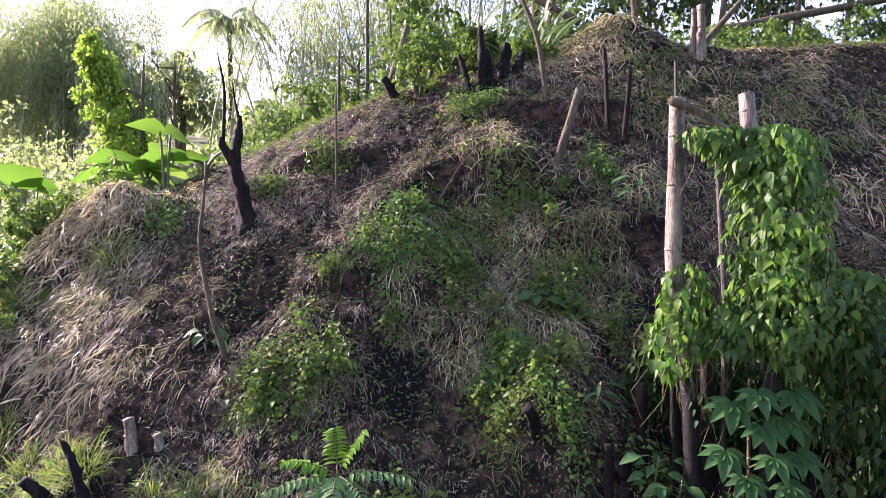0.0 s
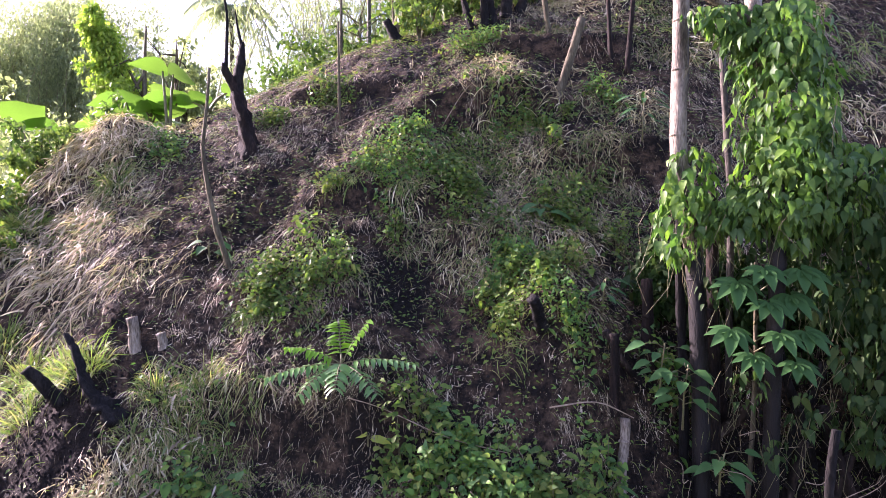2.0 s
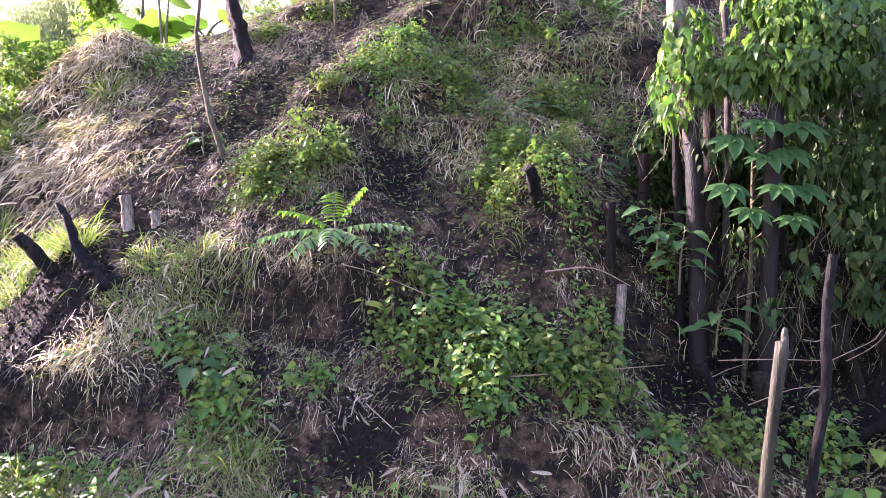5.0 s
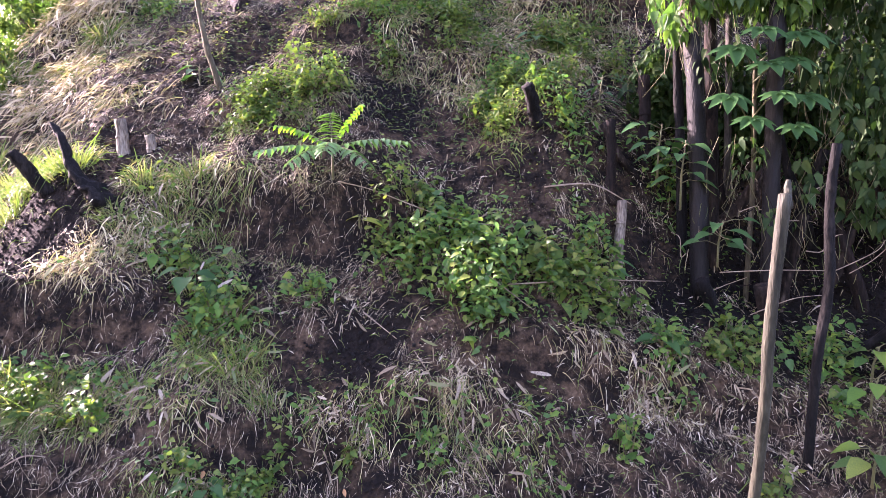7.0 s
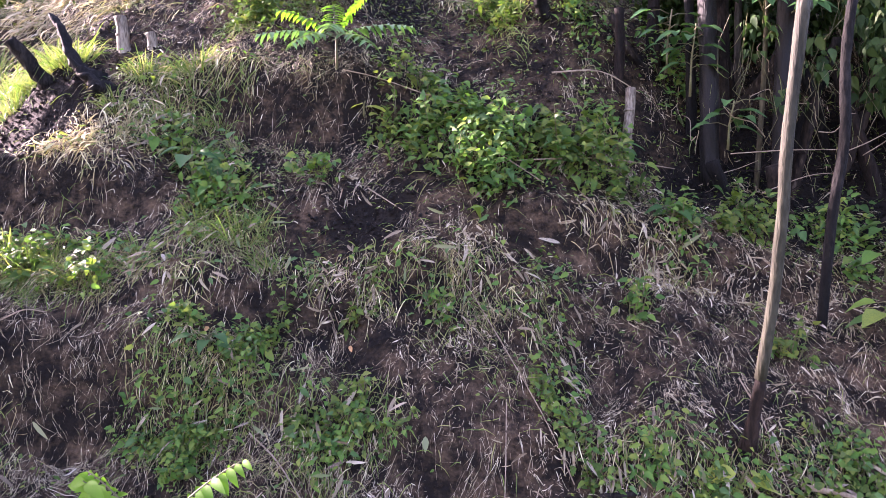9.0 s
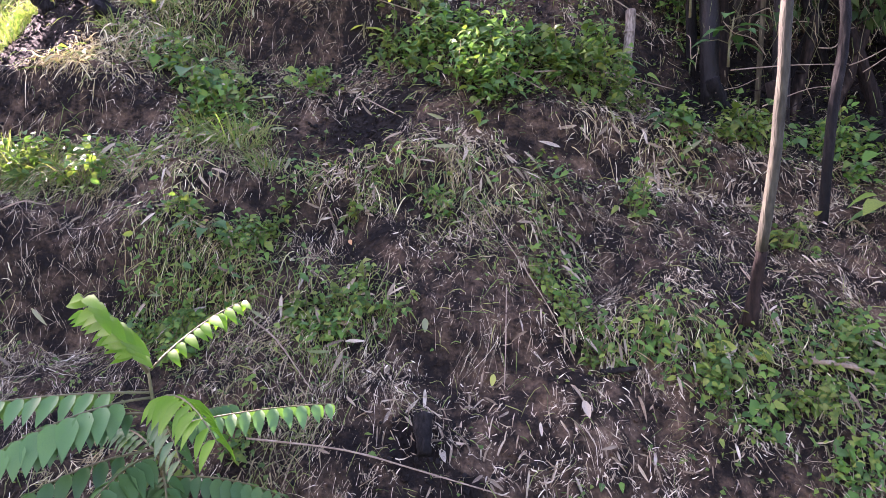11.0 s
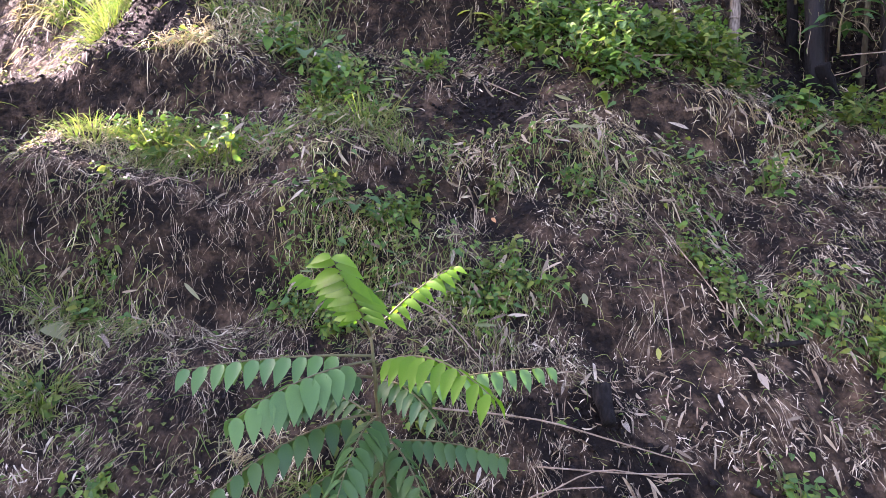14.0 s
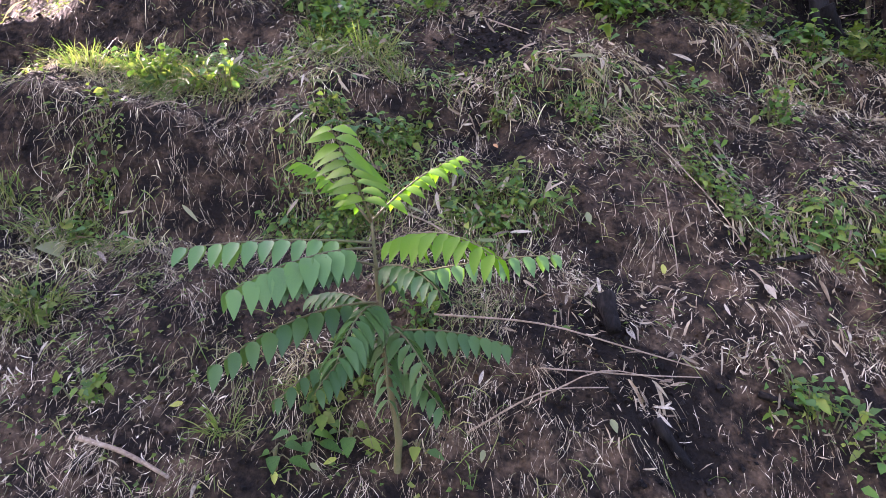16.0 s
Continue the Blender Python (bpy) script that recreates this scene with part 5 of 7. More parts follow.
for fx, fy, tx, tz, r in ((0.28, 5.9, 0.246, 6.14, 0.034), (0.36, 5.95, 0.3, 5.95, 0.036), (0.47, 6.0, 0.5, 6.02, 0.05), (0.16, 5.95, 0.05, 5.9, 0.03), (1.944, 6.25, 2.06, 6.08, 0.06), (1.85, 6.2, 1.74, 6.03, 0.05), (0.6, 6.05, 0.66, 5.96, 0.04), (-0.55, 6.15, -0.68, 5.72, 0.045)):
    stub("charred_stump", (fx, fy, 9), (tx, fy, tz - 0.12), r, CHAR, "charred black stump near the crest", taper=0.65)
for fx, fy, tx, tz, r in ((2.326, 6.2, 2.33, 6.3, 0.032), (2.402, 6.15, 2.371, 6.32, 0.036), (2.36, 6.12, 2.36, 6.05, 0.034)):
    stub("bamboo_stump", (fx, fy, 9), (tx, fy, tz), r, BAMBOO, "upright cut bamboo on the crest", nodes=(0.3, 0.6, 0.9))
stub("leaning_branch", (2.26, 6.22, 5.8), (2.85, 6.3, 6.45), 0.03, BARK, "dark branch leaning on cut bamboo", "branch", taper=0.7)

# burnt trunk with its fork
ob = thing("burnt_tree", (-1.55, 4.8, 4.1), "charred forked tree trunk standing on the slope", "tree")
b0 = np.array((-1.55, 4.8, 4.1))
part("trunk", limb(np.array([(-1.55, 4.8, 4.05), (-1.575, 4.8, 4.25), (-1.62, 4.8, 4.45), (-1.665, 4.79, 4.62)]) - b0, [0.1, 0.062, 0.054, 0.05], BURNT, "trunk", rough=0.17, seed=5, sides=14), ob)
part("limb", limb(np.array([(-1.66, 4.79, 4.6), (-1.7, 4.77, 4.69), (-1.745, 4.75, 4.77), (-1.75, 4.75, 4.83)]) - b0, [0.042, 0.036, 0.032, 0.02], BURNT, "limb", rough=0.1, seed=6), ob)
part("limb", limb(np.array([(-1.66, 4.79, 4.58), (-1.655, 4.8, 4.75), (-1.632, 4.8, 4.88), (-1.622, 4.8, 5.0)]) - b0, [0.045, 0.042, 0.036, 0.014], CHAR, "limb", rough=0.1, seed=7), ob)
part("twig", limb(np.array([(-1.735, 4.75, 4.78), (-1.725, 4.75, 5.0), (-1.72, 4.75, 5.2), (-1.775, 4.75, 5.46)]) - b0, [0.016, 0.013, 0.01, 0.005], CHAR, "twig", rough=0.05, seed=8), ob)
part("twig", limb(np.array([(-1.625, 4.8, 4.95), (-1.66, 4.8, 5.1), (-1.68, 4.8, 5.25)]) - b0, [0.012, 0.009, 0.004], CHAR, "twig", rough=0.05, seed=9), ob)

# slender sticks standing on the slope
def standing_stick(name, pts, r, mat, label, group="sticks on the slope"):
    pts = np.asarray(pts, float)
    ob = thing(name, pts[0], label, "stick", group)
    part("shaft", limb(pts - pts[0], np.linspace(r, r * 0.6, len(pts)), mat, "shaft", rough=0.08, seed=int(abs(pts[0, 0]) * 500), sides=8), ob)
    return ob


standing_stick("standing_stick", [(-1.37, 3.87, 3.26), (-1.41, 3.85, 3.42), (-1.473, 3.85, 3.6), (-1.532, 3.85, 3.92), (-1.552, 3.85, 4.11)], 0.02, BARK, "thin crooked stick standing in the soil")
standing_stick("standing_stick", [(-1.55, 3.85, 4.09), (-1.52, 3.85, 4.34), (-1.504, 3.85, 4.57)], 0.012, BARK, "thin dry twig on a crooked stick")
standing_stick("standing_stick", [(0.86, 5.6, 5.1), (0.8, 5.6, 5.53), (0.74, 5.65, 5.89), (0.6, 5.7, 6.22), (0.5, 5.75, 6.5)], 0.026, BARK, "slender crooked stem on the upper slope")
standing_stick("standing_stick", [(-0.915, 5.0, 4.45), (-0.92, 5.0, 4.85), (-0.927, 5.0, 5.22)], 0.012, BARK, "thin upright stake on the slope")
standing_stick("standing_stick", [(-1.2, 6.6, 5.3), (-1.21, 6.65, 5.7), (-1.22, 6.7, 6.0)], 0.02, BARK, "thin upright stake behind the crest")
standing_stick("standing_stick", [(-1.24, 9, 5.8), (-1.25, 9, 7.4)], 0.035, PALEWOOD, "pale upright pole behind the crest")
standing_stick("standing_stick", [(-0.9, 7.9, 5.6), (-0.72, 8.0, 6.2), (-0.6, 8.1, 6.7)], 0.07, BARK, "leaning bare stem behind the crest")
standing_stick("standing_stick", [(-0.8, 8.2, 5.9), (-0.84, 8.2, 6.95)], 0.02, BARK, "thin upright stem behind the crest")

# young tree stem near the camera and the burnt pole
ob = thing("sapling_trunk", (0.965, 1.97, 1.33), "bare grey sapling trunk with a scorched foot", "tree")
q = np.array((0.965, 1.97, 1.33))
part("charred_foot", limb(np.array([(0.965, 1.98, 1.3), (0.968, 1.95, 1.42), (0.972, 1.93, 1.53)]) - q, [0.028, 0.019, 0.0165], BURNT, "charred_foot", rough=0.07, seed=3), ob, "scorched brown foot")
part("trunk", limb(np.array([(0.972, 1.93, 1.53), (0.982, 1.88, 1.82), (0.976, 1.84, 2.05), (0.968, 1.82, 2.22), (0.975, 1.8, 2.42), (0.982, 1.78, 2.62)]) - q, [0.0165, 0.0155, 0.015, 0.0152, 0.016, 0.0175], PALEWOOD, "trunk", rough=0.05, seed=4), ob)
part("splinter", limb(np.array([(0.992, 1.78, 2.58), (0.99, 1.785, 2.63), (0.994, 1.79, 2.66)]) - q, [0.012, 0.011, 0.007], PALEWOOD, "splinter", rough=0.08, seed=12), ob)
bamboo_pole("burnt_pole", [(1.43, 2.42, 1.75), (1.44, 2.4, 2.04), (1.486, 2.4, 2.3), (1.478, 2.42, 2.6), (1.501, 2.42, 2.84)], 0.018, "crooked charred black pole", "pole", mat=CHAR)

# ---- the climbing vine over the posts ----
def vine(label, blobs, seed, singles, per_area=4300, size=0.052, mat=None):
    """Heart-shaped leaves hanging like tiles over rounded masses, with a shaded core: centre, half sizes."""
    r = np.random.RandomState(seed)
    mat = mat or VINE
    base = np.array(blobs[0][:3])
    ob = thing("climbing_vine", base, label, "vine")
    P, D, N = [], [], []
    for cx, cy, cz, ax, ay, az in blobs:
        n = int(per_area * (ax * az + 0.3 * ax * ay) * 3)
        a = r.uniform(-math.pi, math.pi, n)
        w = r.uniform(-1, 1, n)
        k = np.sqrt(1 - np.abs(w) ** 2.6)
        lump = 1 + 0.16 * np.sin(3 * a + cx * 9) + 0.16 * np.sin(6 * w + 2 * a + cz * 5) + r.normal(0, 0.1, n) - 0.45 * r.uniform(0, 1, n) ** 3
        out = np.stack([np.sin(a) * k, -np.cos(a) * k, w * 0.6], 1)
        P.append(np.stack([cx + ax * np.sin(a) * k * lump, cy - ay * np.cos(a) * k * lump, cz + az * w], 1))
        N.append(unit(out + np.array((0, -0.25, 0.3))) + r.normal(0, 0.38, (n, 3)))
        D.append(np.stack([r.normal(0, 0.6, n), r.normal(-0.1, 0.25, n), -np.ones(n)], 1) + 0.35 * out)
    P, D, N = np.concatenate(P), np.concatenate(D), np.concatenate(N)
    L = (0.4 + 0.8 * r.uniform(0, 1, len(P)) ** 1.5) * size
    front = np.argsort(P[:, 1] + r.uniform(0, 0.15, len(P)))
    one = leaf_mesh("heart", mat, 1.0, 0.7, 0.3)
    for k in front[:singles]:
        single_leaf("leaf", one, P[k] - base, D[k], N[k], ob, L[k])
    k = front[singles:]
    tagged(part("foliage", Soup().add(*leaves(HEART, P[k] - base, D[k], N[k], L[k], L[k] * 0.7, 0.3)).mesh("foliage", mat), ob), kind="stuff")
    s = Soup()
    for k in front[:: max(1, len(P) // 46)]:
        e = P[k] - base + r.normal(0, 0.04, 3)
        s.add(*tube([e, e + (r.normal(0, 0.04), 0.03, -0.12), e + (r.normal(0, 0.06), 0.02, -0.26)], [0.0013, 0.0013, 0.001], 4, 0, 1, 2, False))
    tagged(part("runner", s.mesh("runner", STEM), ob), kind="stuff")
    return ob


vine("dense green climbing vine draped over a bamboo post", [(1.56, 3.06, 4.5, 0.21, 0.18, 0.19), (1.61, 3.05, 4.2, 0.215, 0.18, 0.34), (1.62, 3.03, 3.88, 0.22, 0.17, 0.27), (1.33, 3.1, 4.63, 0.17, 0.08, 0.06), (1.4, 3.1, 4.55, 0.1, 0.08, 0.09), (1.84, 3.0, 3.82, 0.22, 0.16, 0.2), (1.45, 3.08, 3.68, 0.2, 0.1, 0.09), (1.64, 3.03, 3.64, 0.12, 0.1, 0.13)], 3, 260)
vine("green vine wrapped round the tall bamboo pole", [(1.19, 3.15, 3.84, 0.12, 0.12, 0.17), (1.14, 3.15, 3.62, 0.13, 0.11, 0.17), (1.29, 3.15, 3.66, 0.12, 0.09, 0.09)], 5, 90, 2600, 0.056)
# the blobs past x 2.5 are unseen, added to keep skylight off the clump
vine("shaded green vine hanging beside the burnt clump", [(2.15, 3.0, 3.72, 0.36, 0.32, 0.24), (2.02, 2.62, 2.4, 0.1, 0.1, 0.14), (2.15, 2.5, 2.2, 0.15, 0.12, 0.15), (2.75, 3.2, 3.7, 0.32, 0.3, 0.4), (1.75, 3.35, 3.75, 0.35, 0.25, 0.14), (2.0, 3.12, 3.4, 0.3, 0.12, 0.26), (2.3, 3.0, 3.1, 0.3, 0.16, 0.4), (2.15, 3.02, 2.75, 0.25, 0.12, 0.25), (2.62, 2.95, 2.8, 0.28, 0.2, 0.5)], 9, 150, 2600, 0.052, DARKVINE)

# this creeper takes the leaf colours with the shade put in
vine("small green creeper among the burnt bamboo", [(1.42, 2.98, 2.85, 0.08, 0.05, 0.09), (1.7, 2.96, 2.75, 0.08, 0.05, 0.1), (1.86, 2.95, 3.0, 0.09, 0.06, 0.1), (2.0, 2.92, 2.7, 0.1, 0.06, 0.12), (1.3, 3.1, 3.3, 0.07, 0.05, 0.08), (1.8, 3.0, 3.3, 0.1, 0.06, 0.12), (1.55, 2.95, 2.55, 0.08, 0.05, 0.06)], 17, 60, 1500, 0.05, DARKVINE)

# shaded shrubs behind the burnt clump: added backing, leaf colour darkened for shade
for k, (x, y, ax, az) in enumerate(((1.55, 3.62, 0.3, 0.36), (1.95, 3.58, 0.32, 0.42), (2.4, 3.5, 0.34, 0.5), (2.85, 3.4, 0.36, 0.55), (1.25, 3.7, 0.2, 0.26))):
    g = spot(x, y, -0.02)
    ob = thing("shrub", g, "dense shaded shrub behind the burnt bamboo", "shrub", "shrubs behind the clump")
    n = 1500
    q = unit(RNG.normal(0, 1, (n, 3))) * (rand(0, 1, n) ** 0.4)[:, None]
    p = q * np.array((ax, 0.14, az)) * (1 + 0.15 * np.sin(q[:, :1] * 9 + k)) + np.array((0, 0, az * 0.9))
    size = rand(0.03, 0.06, n)
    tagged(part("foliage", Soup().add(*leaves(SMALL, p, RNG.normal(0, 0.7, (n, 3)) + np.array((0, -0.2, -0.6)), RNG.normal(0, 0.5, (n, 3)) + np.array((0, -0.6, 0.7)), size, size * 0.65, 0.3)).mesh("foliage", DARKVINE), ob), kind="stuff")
    for e in ((-0.5, 0.9), (0.1, 1.4), (0.5, 1.0)):
        part("stem", limb([(0, 0, 0), (e[0] * ax * 0.5, 0.01, e[1] * az * 0.5), (e[0] * ax, 0, e[1] * az)], [0.008, 0.006, 0.003], BURNT, "stem", sides=6, steps=2, seed=k), ob)

# dry strands and sheaths hanging in the burnt clump
n = 190
x, y = rand(1.0, 2.3, n), rand(2.92, 3.3, n)
p = np.stack([x, y, height(x, y) + rand(0.05, 0.75, n) * smooth(0.9, 1.4, x)], 1)
d = np.stack([RNG.normal(0, 0.35, n), RNG.normal(-0.1, 0.2, n), -np.ones(n)], 1)
soup = Soup().add(*ribbons(p, d, np.stack([RNG.normal(0, 0.4, n), -np.ones(n), RNG.normal(0, 0.3, n)], 1), 0.03 + 0.1 * rand(0, 1, n) ** 1.5, rand(0.001, 0.004, n), 0.0, RNG.normal(0, 0.15, n), rand(0, 0.04, n)))
tagged(new("hanging_strands", soup.mesh("hanging_strands", HAYGRASS)), "dry sheaths and strands hanging in the burnt clump", "dry leaves", kind="stuff")
for k in range(16):
    x, y = rand(1.15, 2.1), rand(2.9, 3.1)
    a = np.array(spot(x, y, rand(0.05, 0.6)))
    d = unit(np.array((rand(-1, 1), rand(-0.3, 0.1), rand(-0.3, 0.6)))) * rand(0.12, 0.32)
    ob = thing("bare_twig", a, "thin bare twig among the burnt bamboo", "twig", "twigs in the burnt clump")
    part("shaft", limb([(0, 0, 0), d * 0.4 + RNG.normal(0, 0.02, 3), d * 0.75 + RNG.normal(0, 0.02, 3), d], [0.0028, 0.0024, 0.002, 0.0012], TWIG if k % 3 else BURNT, "shaft", sides=6, seed=k), ob)

# ---- plants with large leaves ----
def lobed_leaf(mat, lobes, length, width):
    key = ("lobed", mat.name, lobes)
    if key not in LEAF:
        s = Soup()
        for k in range(lobes):
            a = math.radians(-105 + 210 * k / (lobes - 1))
            f = 1 - 0.35 * abs(k / (lobes - 1) - 0.5) * 2
            s.add(*leaves(OVATE, [(0, 0, 0.001 * k)], [(math.cos(a), math.sin(a), -0.12)], [(0, 0, 1)], length * f, width * f * 1.4, 0.16))
        LEAF[key] = s.mesh("leaf", mat)
    return LEAF[key]


ob = thing("palmate_plant", spot(1.5, 3.12, -0.02), "young plant with big palmate green leaves", "plant")
b0 = np.array(ob.location)
top = np.array((1.5, 3.1, 3.45))
part("stem", limb([(0, 0, 0), (top - b0) * 0.5 + (0.02, 0, 0), top - b0], [0.013, 0.011, 0.007], BARK, "stem", seed=2), ob)
PALM = ((1.463, 2.94, 3.43), (1.652, 2.97, 3.42), (1.37, 3.0, 3.36), (1.482, 2.92, 3.27), (1.602, 2.96, 3.3), (1.338, 2.98, 3.13), (1.527, 2.9, 3.13), (1.675, 2.96, 3.13), (1.423, 2.93, 3.02), (1.62, 2.93, 2.99))
for k, c in enumerate(PALM):
    c = np.array(c)
    foot = np.array((1.5, 3.1, c[2] - 0.08 - 0.05 * (k % 2)))
    d = c - foot
    part("leaf_stalk", limb([foot - b0, (foot + c) / 2 - b0 + (0, 0, 0.02), c - b0], [0.004, 0.0035, 0.003], STEM, "leaf_stalk", sides=6, steps=2, seed=k), ob)
    leafob = single_leaf("leaf", lobed_leaf(BROAD, 7, 0.168, 0.052), c - b0, (0.7 * d[0], d[1] - 0.14, -0.13), (0.3 * d[0], -0.62, 0.9), ob, rand(0.85, 1.1))


def broad_herb(place, label, spread, size, count, high, shape="ovate", mat=None):
    ob = thing("broadleaf_plant", place, label, "plant", "leafy plants on the slope")
    me = leaf_mesh(shape, mat or BROAD, 1.0, 0.62 if shape != "lance" else 0.28, 0.35)
    part("stem", limb([(0, 0, -0.02), (0, -0.01, high * 0.5), (0.01, -0.03, high)], [0.006, 0.005, 0.003], STEM, "stem", sides=6, steps=2), ob)
    for k in range(count):
        a = k * 2.4 + rand(-0.3, 0.3)
        f = 0.35 + 0.65 * k / count
        foot = np.array((0, -0.02 * f, high * f))
        d = np.array((math.cos(a), math.sin(a) * 0.8 - 0.25, 0.15))
        e = foot + d * spread * rand(0.4, 1.0)
        part("leaf_stalk", limb([foot, (foot + e) / 2 + (0, 0, 0.012), e], [0.0025, 0.002, 0.0015], STEM, "leaf_stalk", sides=5, steps=1), ob)
        single_leaf("leaf", me, e, d + np.array((0, 0, -0.25)), (0.2 * d[0], -0.4, 1), ob, size * rand(0.75, 1.15))
    return ob


broad_herb(Vector((1.17, 3.12, 2.62)), "leafy green plant growing beside the poles", 0.1, 0.11, 12, 0.32)
broad_herb(Vector((1.3, 2.98, 2.35)), "plant with broad heart-shaped green leaves", 0.12, 0.1, 9, 0.2, "heart")
broad_herb(Vector((1.08, 3.2, 2.75)), "leafy green plant growing beside the poles", 0.1, 0.1, 10, 0.28)
broad_herb(Vector((1.36, 4.55, 4.25)), "plant with narrow glossy green leaves", 0.1, 0.15, 12, 0.35, "lance")
broad_herb(spot(0.85, 3.5), "seedling with a rosette of narrow leaves", 0.05, 0.12, 9, 0.2, "lance")
broad_herb(spot(0.8, 3.02), "seedling with a rosette of narrow leaves", 0.05, 0.1, 7, 0.12, "lance")
broad_herb(spot(0.95, 2.68), "seedling with round green leaves", 0.07, 0.09, 5, 0.06, "heart")
broad_herb(spot(-1.55, 3.95), "seedling with a few drooping green leaves", 0.07, 0.13, 5, 0.12)
broad_herb(spot(0.58, 4.15), "seedling with wide pale green leaves", 0.08, 0.13, 5, 0.1, "heart")
broad_herb(spot(-1.15, 2.85), "seedling with long green leaves", 0.06, 0.13, 5, 0.14)
broad_herb(spot(-0.41, 3.1), "seedling with one heart-shaped leaf", 0.04, 0.1, 2, 0.05, "heart", YELLOWLEAF)
broad_herb(spot(-0.82, 2.2), "low plant with round green leaves", 0.07, 0.07, 6, 0.06, "heart")
broad_herb(spot(0.93, 1.95), "low plant with a wide yellow-green leaf", 0.03, 0.13, 2, 0.08, "ovate", YELLOWLEAF)
for x, y, k in ((-0.83, 1.53, 5), (-0.9, 1.49, 4), (-0.73, 1.55, 4), (-0.56, 1.5, 3)):
    broad_herb(spot(x, y), "seedling with a few pale green leaves", 0.05, 0.055, k, 0.06, "ovate", HERB)
broad_herb(spot(-1.82, 1.98), "wilted plant with a large pale leaf", 0.03, 0.13, 2, 0.05, "ovate", PALELEAF)
for x, y in ((1.85, 2.7), (1.75, 2.55), (2.0, 2.45), (1.6, 2.3)):
    broad_herb(spot(x, y), "leafy green plant at the edge of the burnt clump", 0.1, 0.1, 9, 0.16, "ovate", HERB)


def frond(parent, a, b, arch, pairs, leaf, width, k, mat=None, face=(0, -0.1, 1.0), hang=0.5):
    """A feathered leaf from a to b: a midrib that arches, with leaflets in pairs."""
    a, b = np.asarray(a, float), np.asarray(b, float)
    u = np.linspace(0, 1, 9)
    c = a[None] * (1 - u)[:, None] + b[None] * u[:, None]
    c[:, 2] += arch * 4 * u * (1 - u)
    f = part("frond", limb(c, np.linspace(0.0035, 0.0012, 9), STEM, "frond", sides=5, steps=1, rough=0.02), parent)
    d = unit(b - a)
    side = unit(np.cross(d, (0, 0, 1)))
    for i in range(pairs):
        w = 0.16 + 0.84 * (i + 0.5) / pairs
        p = np.array([np.interp(w, u, c[:, q]) for q in range(3)])
        tang = unit(np.array([np.interp(min(w + 0.05, 1), u, c[:, q]) - np.interp(w - 0.05, u, c[:, q]) for q in range(3)]))
        sz = leaf * (0.62 + 0.38 * math.sin(math.pi * (0.15 + 0.75 * w)))
        for s in (-1, 1):
            dd = s * side * 0.8 + tang * 0.3 + np.array((rand(-0.1, 0.1), rand(-0.1, 0.1), -hang + rand(-0.2, 0.15)))
            single_leaf("leaflet", leaf_mesh("ovate", mat or PINNATE, 1.0, width, 0.3), p, dd, np.array((rand(-0.15, 0.15), rand(-0.15, 0.15), 0)) + np.array(face) + 0.3 * s * side, f, sz * rand(0.9, 1.1))
    return f


ob = thing("young_tree", (-0.606, 1.5, 0.62), "young tree with long feathered green leaves", "tree")
b0 = np.array((-0.606, 1.5, 0.62))
STEMPTS = np.array([(-0.606, 1.5, 0.6), (-0.608, 1.495, 0.68), (-0.603, 1.49, 0.75), (-0.625, 1.48, 0.863), (-0.641, 1.47, 0.986), (-0.653, 1.46, 1.121), (-0.668, 1.45, 1.28)])
part("stem", limb(STEMPTS - b0, [0.0105, 0.01, 0.0095, 0.0085, 0.0075, 0.006, 0.003], STEM, "stem", seed=21, rough=0.05), ob)
FRONDS = (((-0.665, 1.45, 1.213), (-1.07, 1.335, 1.2), 0.012, 10, 0.074), ((-0.655, 1.46, 1.12), (-0.23, 1.46, 1.19), 0.012, 11, 0.06), ((-0.655, 1.455, 1.187), (-0.392, 1.17, 1.195), 0.05, 10, 0.078),
          ((-0.666, 1.45, 1.262), (-0.735, 1.31, 1.46), 0.01, 9, 0.092), ((-0.668, 1.45, 1.258), (-0.845, 1.5, 1.40), 0.02, 9, 0.056), ((-0.664, 1.455, 1.265), (-0.465, 1.54, 1.42), 0.02, 10, 0.062),
          ((-0.662, 1.455, 1.2), (-0.93, 1.25, 1.115), 0.025, 9, 0.088), ((-0.652, 1.46, 1.074), (-0.973, 1.27, 0.955), 0.035, 9, 0.072), ((-0.648, 1.465, 1.061), (-0.69, 1.15, 1.0), 0.04, 10, 0.075),
          ((-0.642, 1.47, 1.0), (-0.346, 1.43, 0.98), 0.02, 10, 0.062), ((-0.64, 1.47, 0.986), (-0.765, 1.3, 0.9), 0.03, 9, 0.06), ((-0.63, 1.48, 0.917), (-0.495, 1.38, 0.84), 0.025, 7, 0.055),
          ((-0.65, 1.465, 1.093), (-0.523, 1.6, 1.141), 0.02, 8, 0.06), ((-0.65, 1.465, 1.05), (-0.85, 1.62, 1.06), 0.03, 9, 0.06), ((-0.655, 1.46, 1.15), (-0.5, 1.25, 1.12), 0.03, 8, 0.06),
          ((-0.66, 1.455, 1.16), (-0.84, 1.3, 1.12), 0.03, 8, 0.062), ((-0.64, 1.47, 0.97), (-0.86, 1.33, 0.87), 0.03, 8, 0.052), ((-0.645, 1.468, 1.02), (-0.52, 1.24, 0.95), 0.03, 8, 0.06),
          ((-0.64, 1.47, 0.99), (-0.6, 1.22, 0.9), 0.03, 8, 0.055))
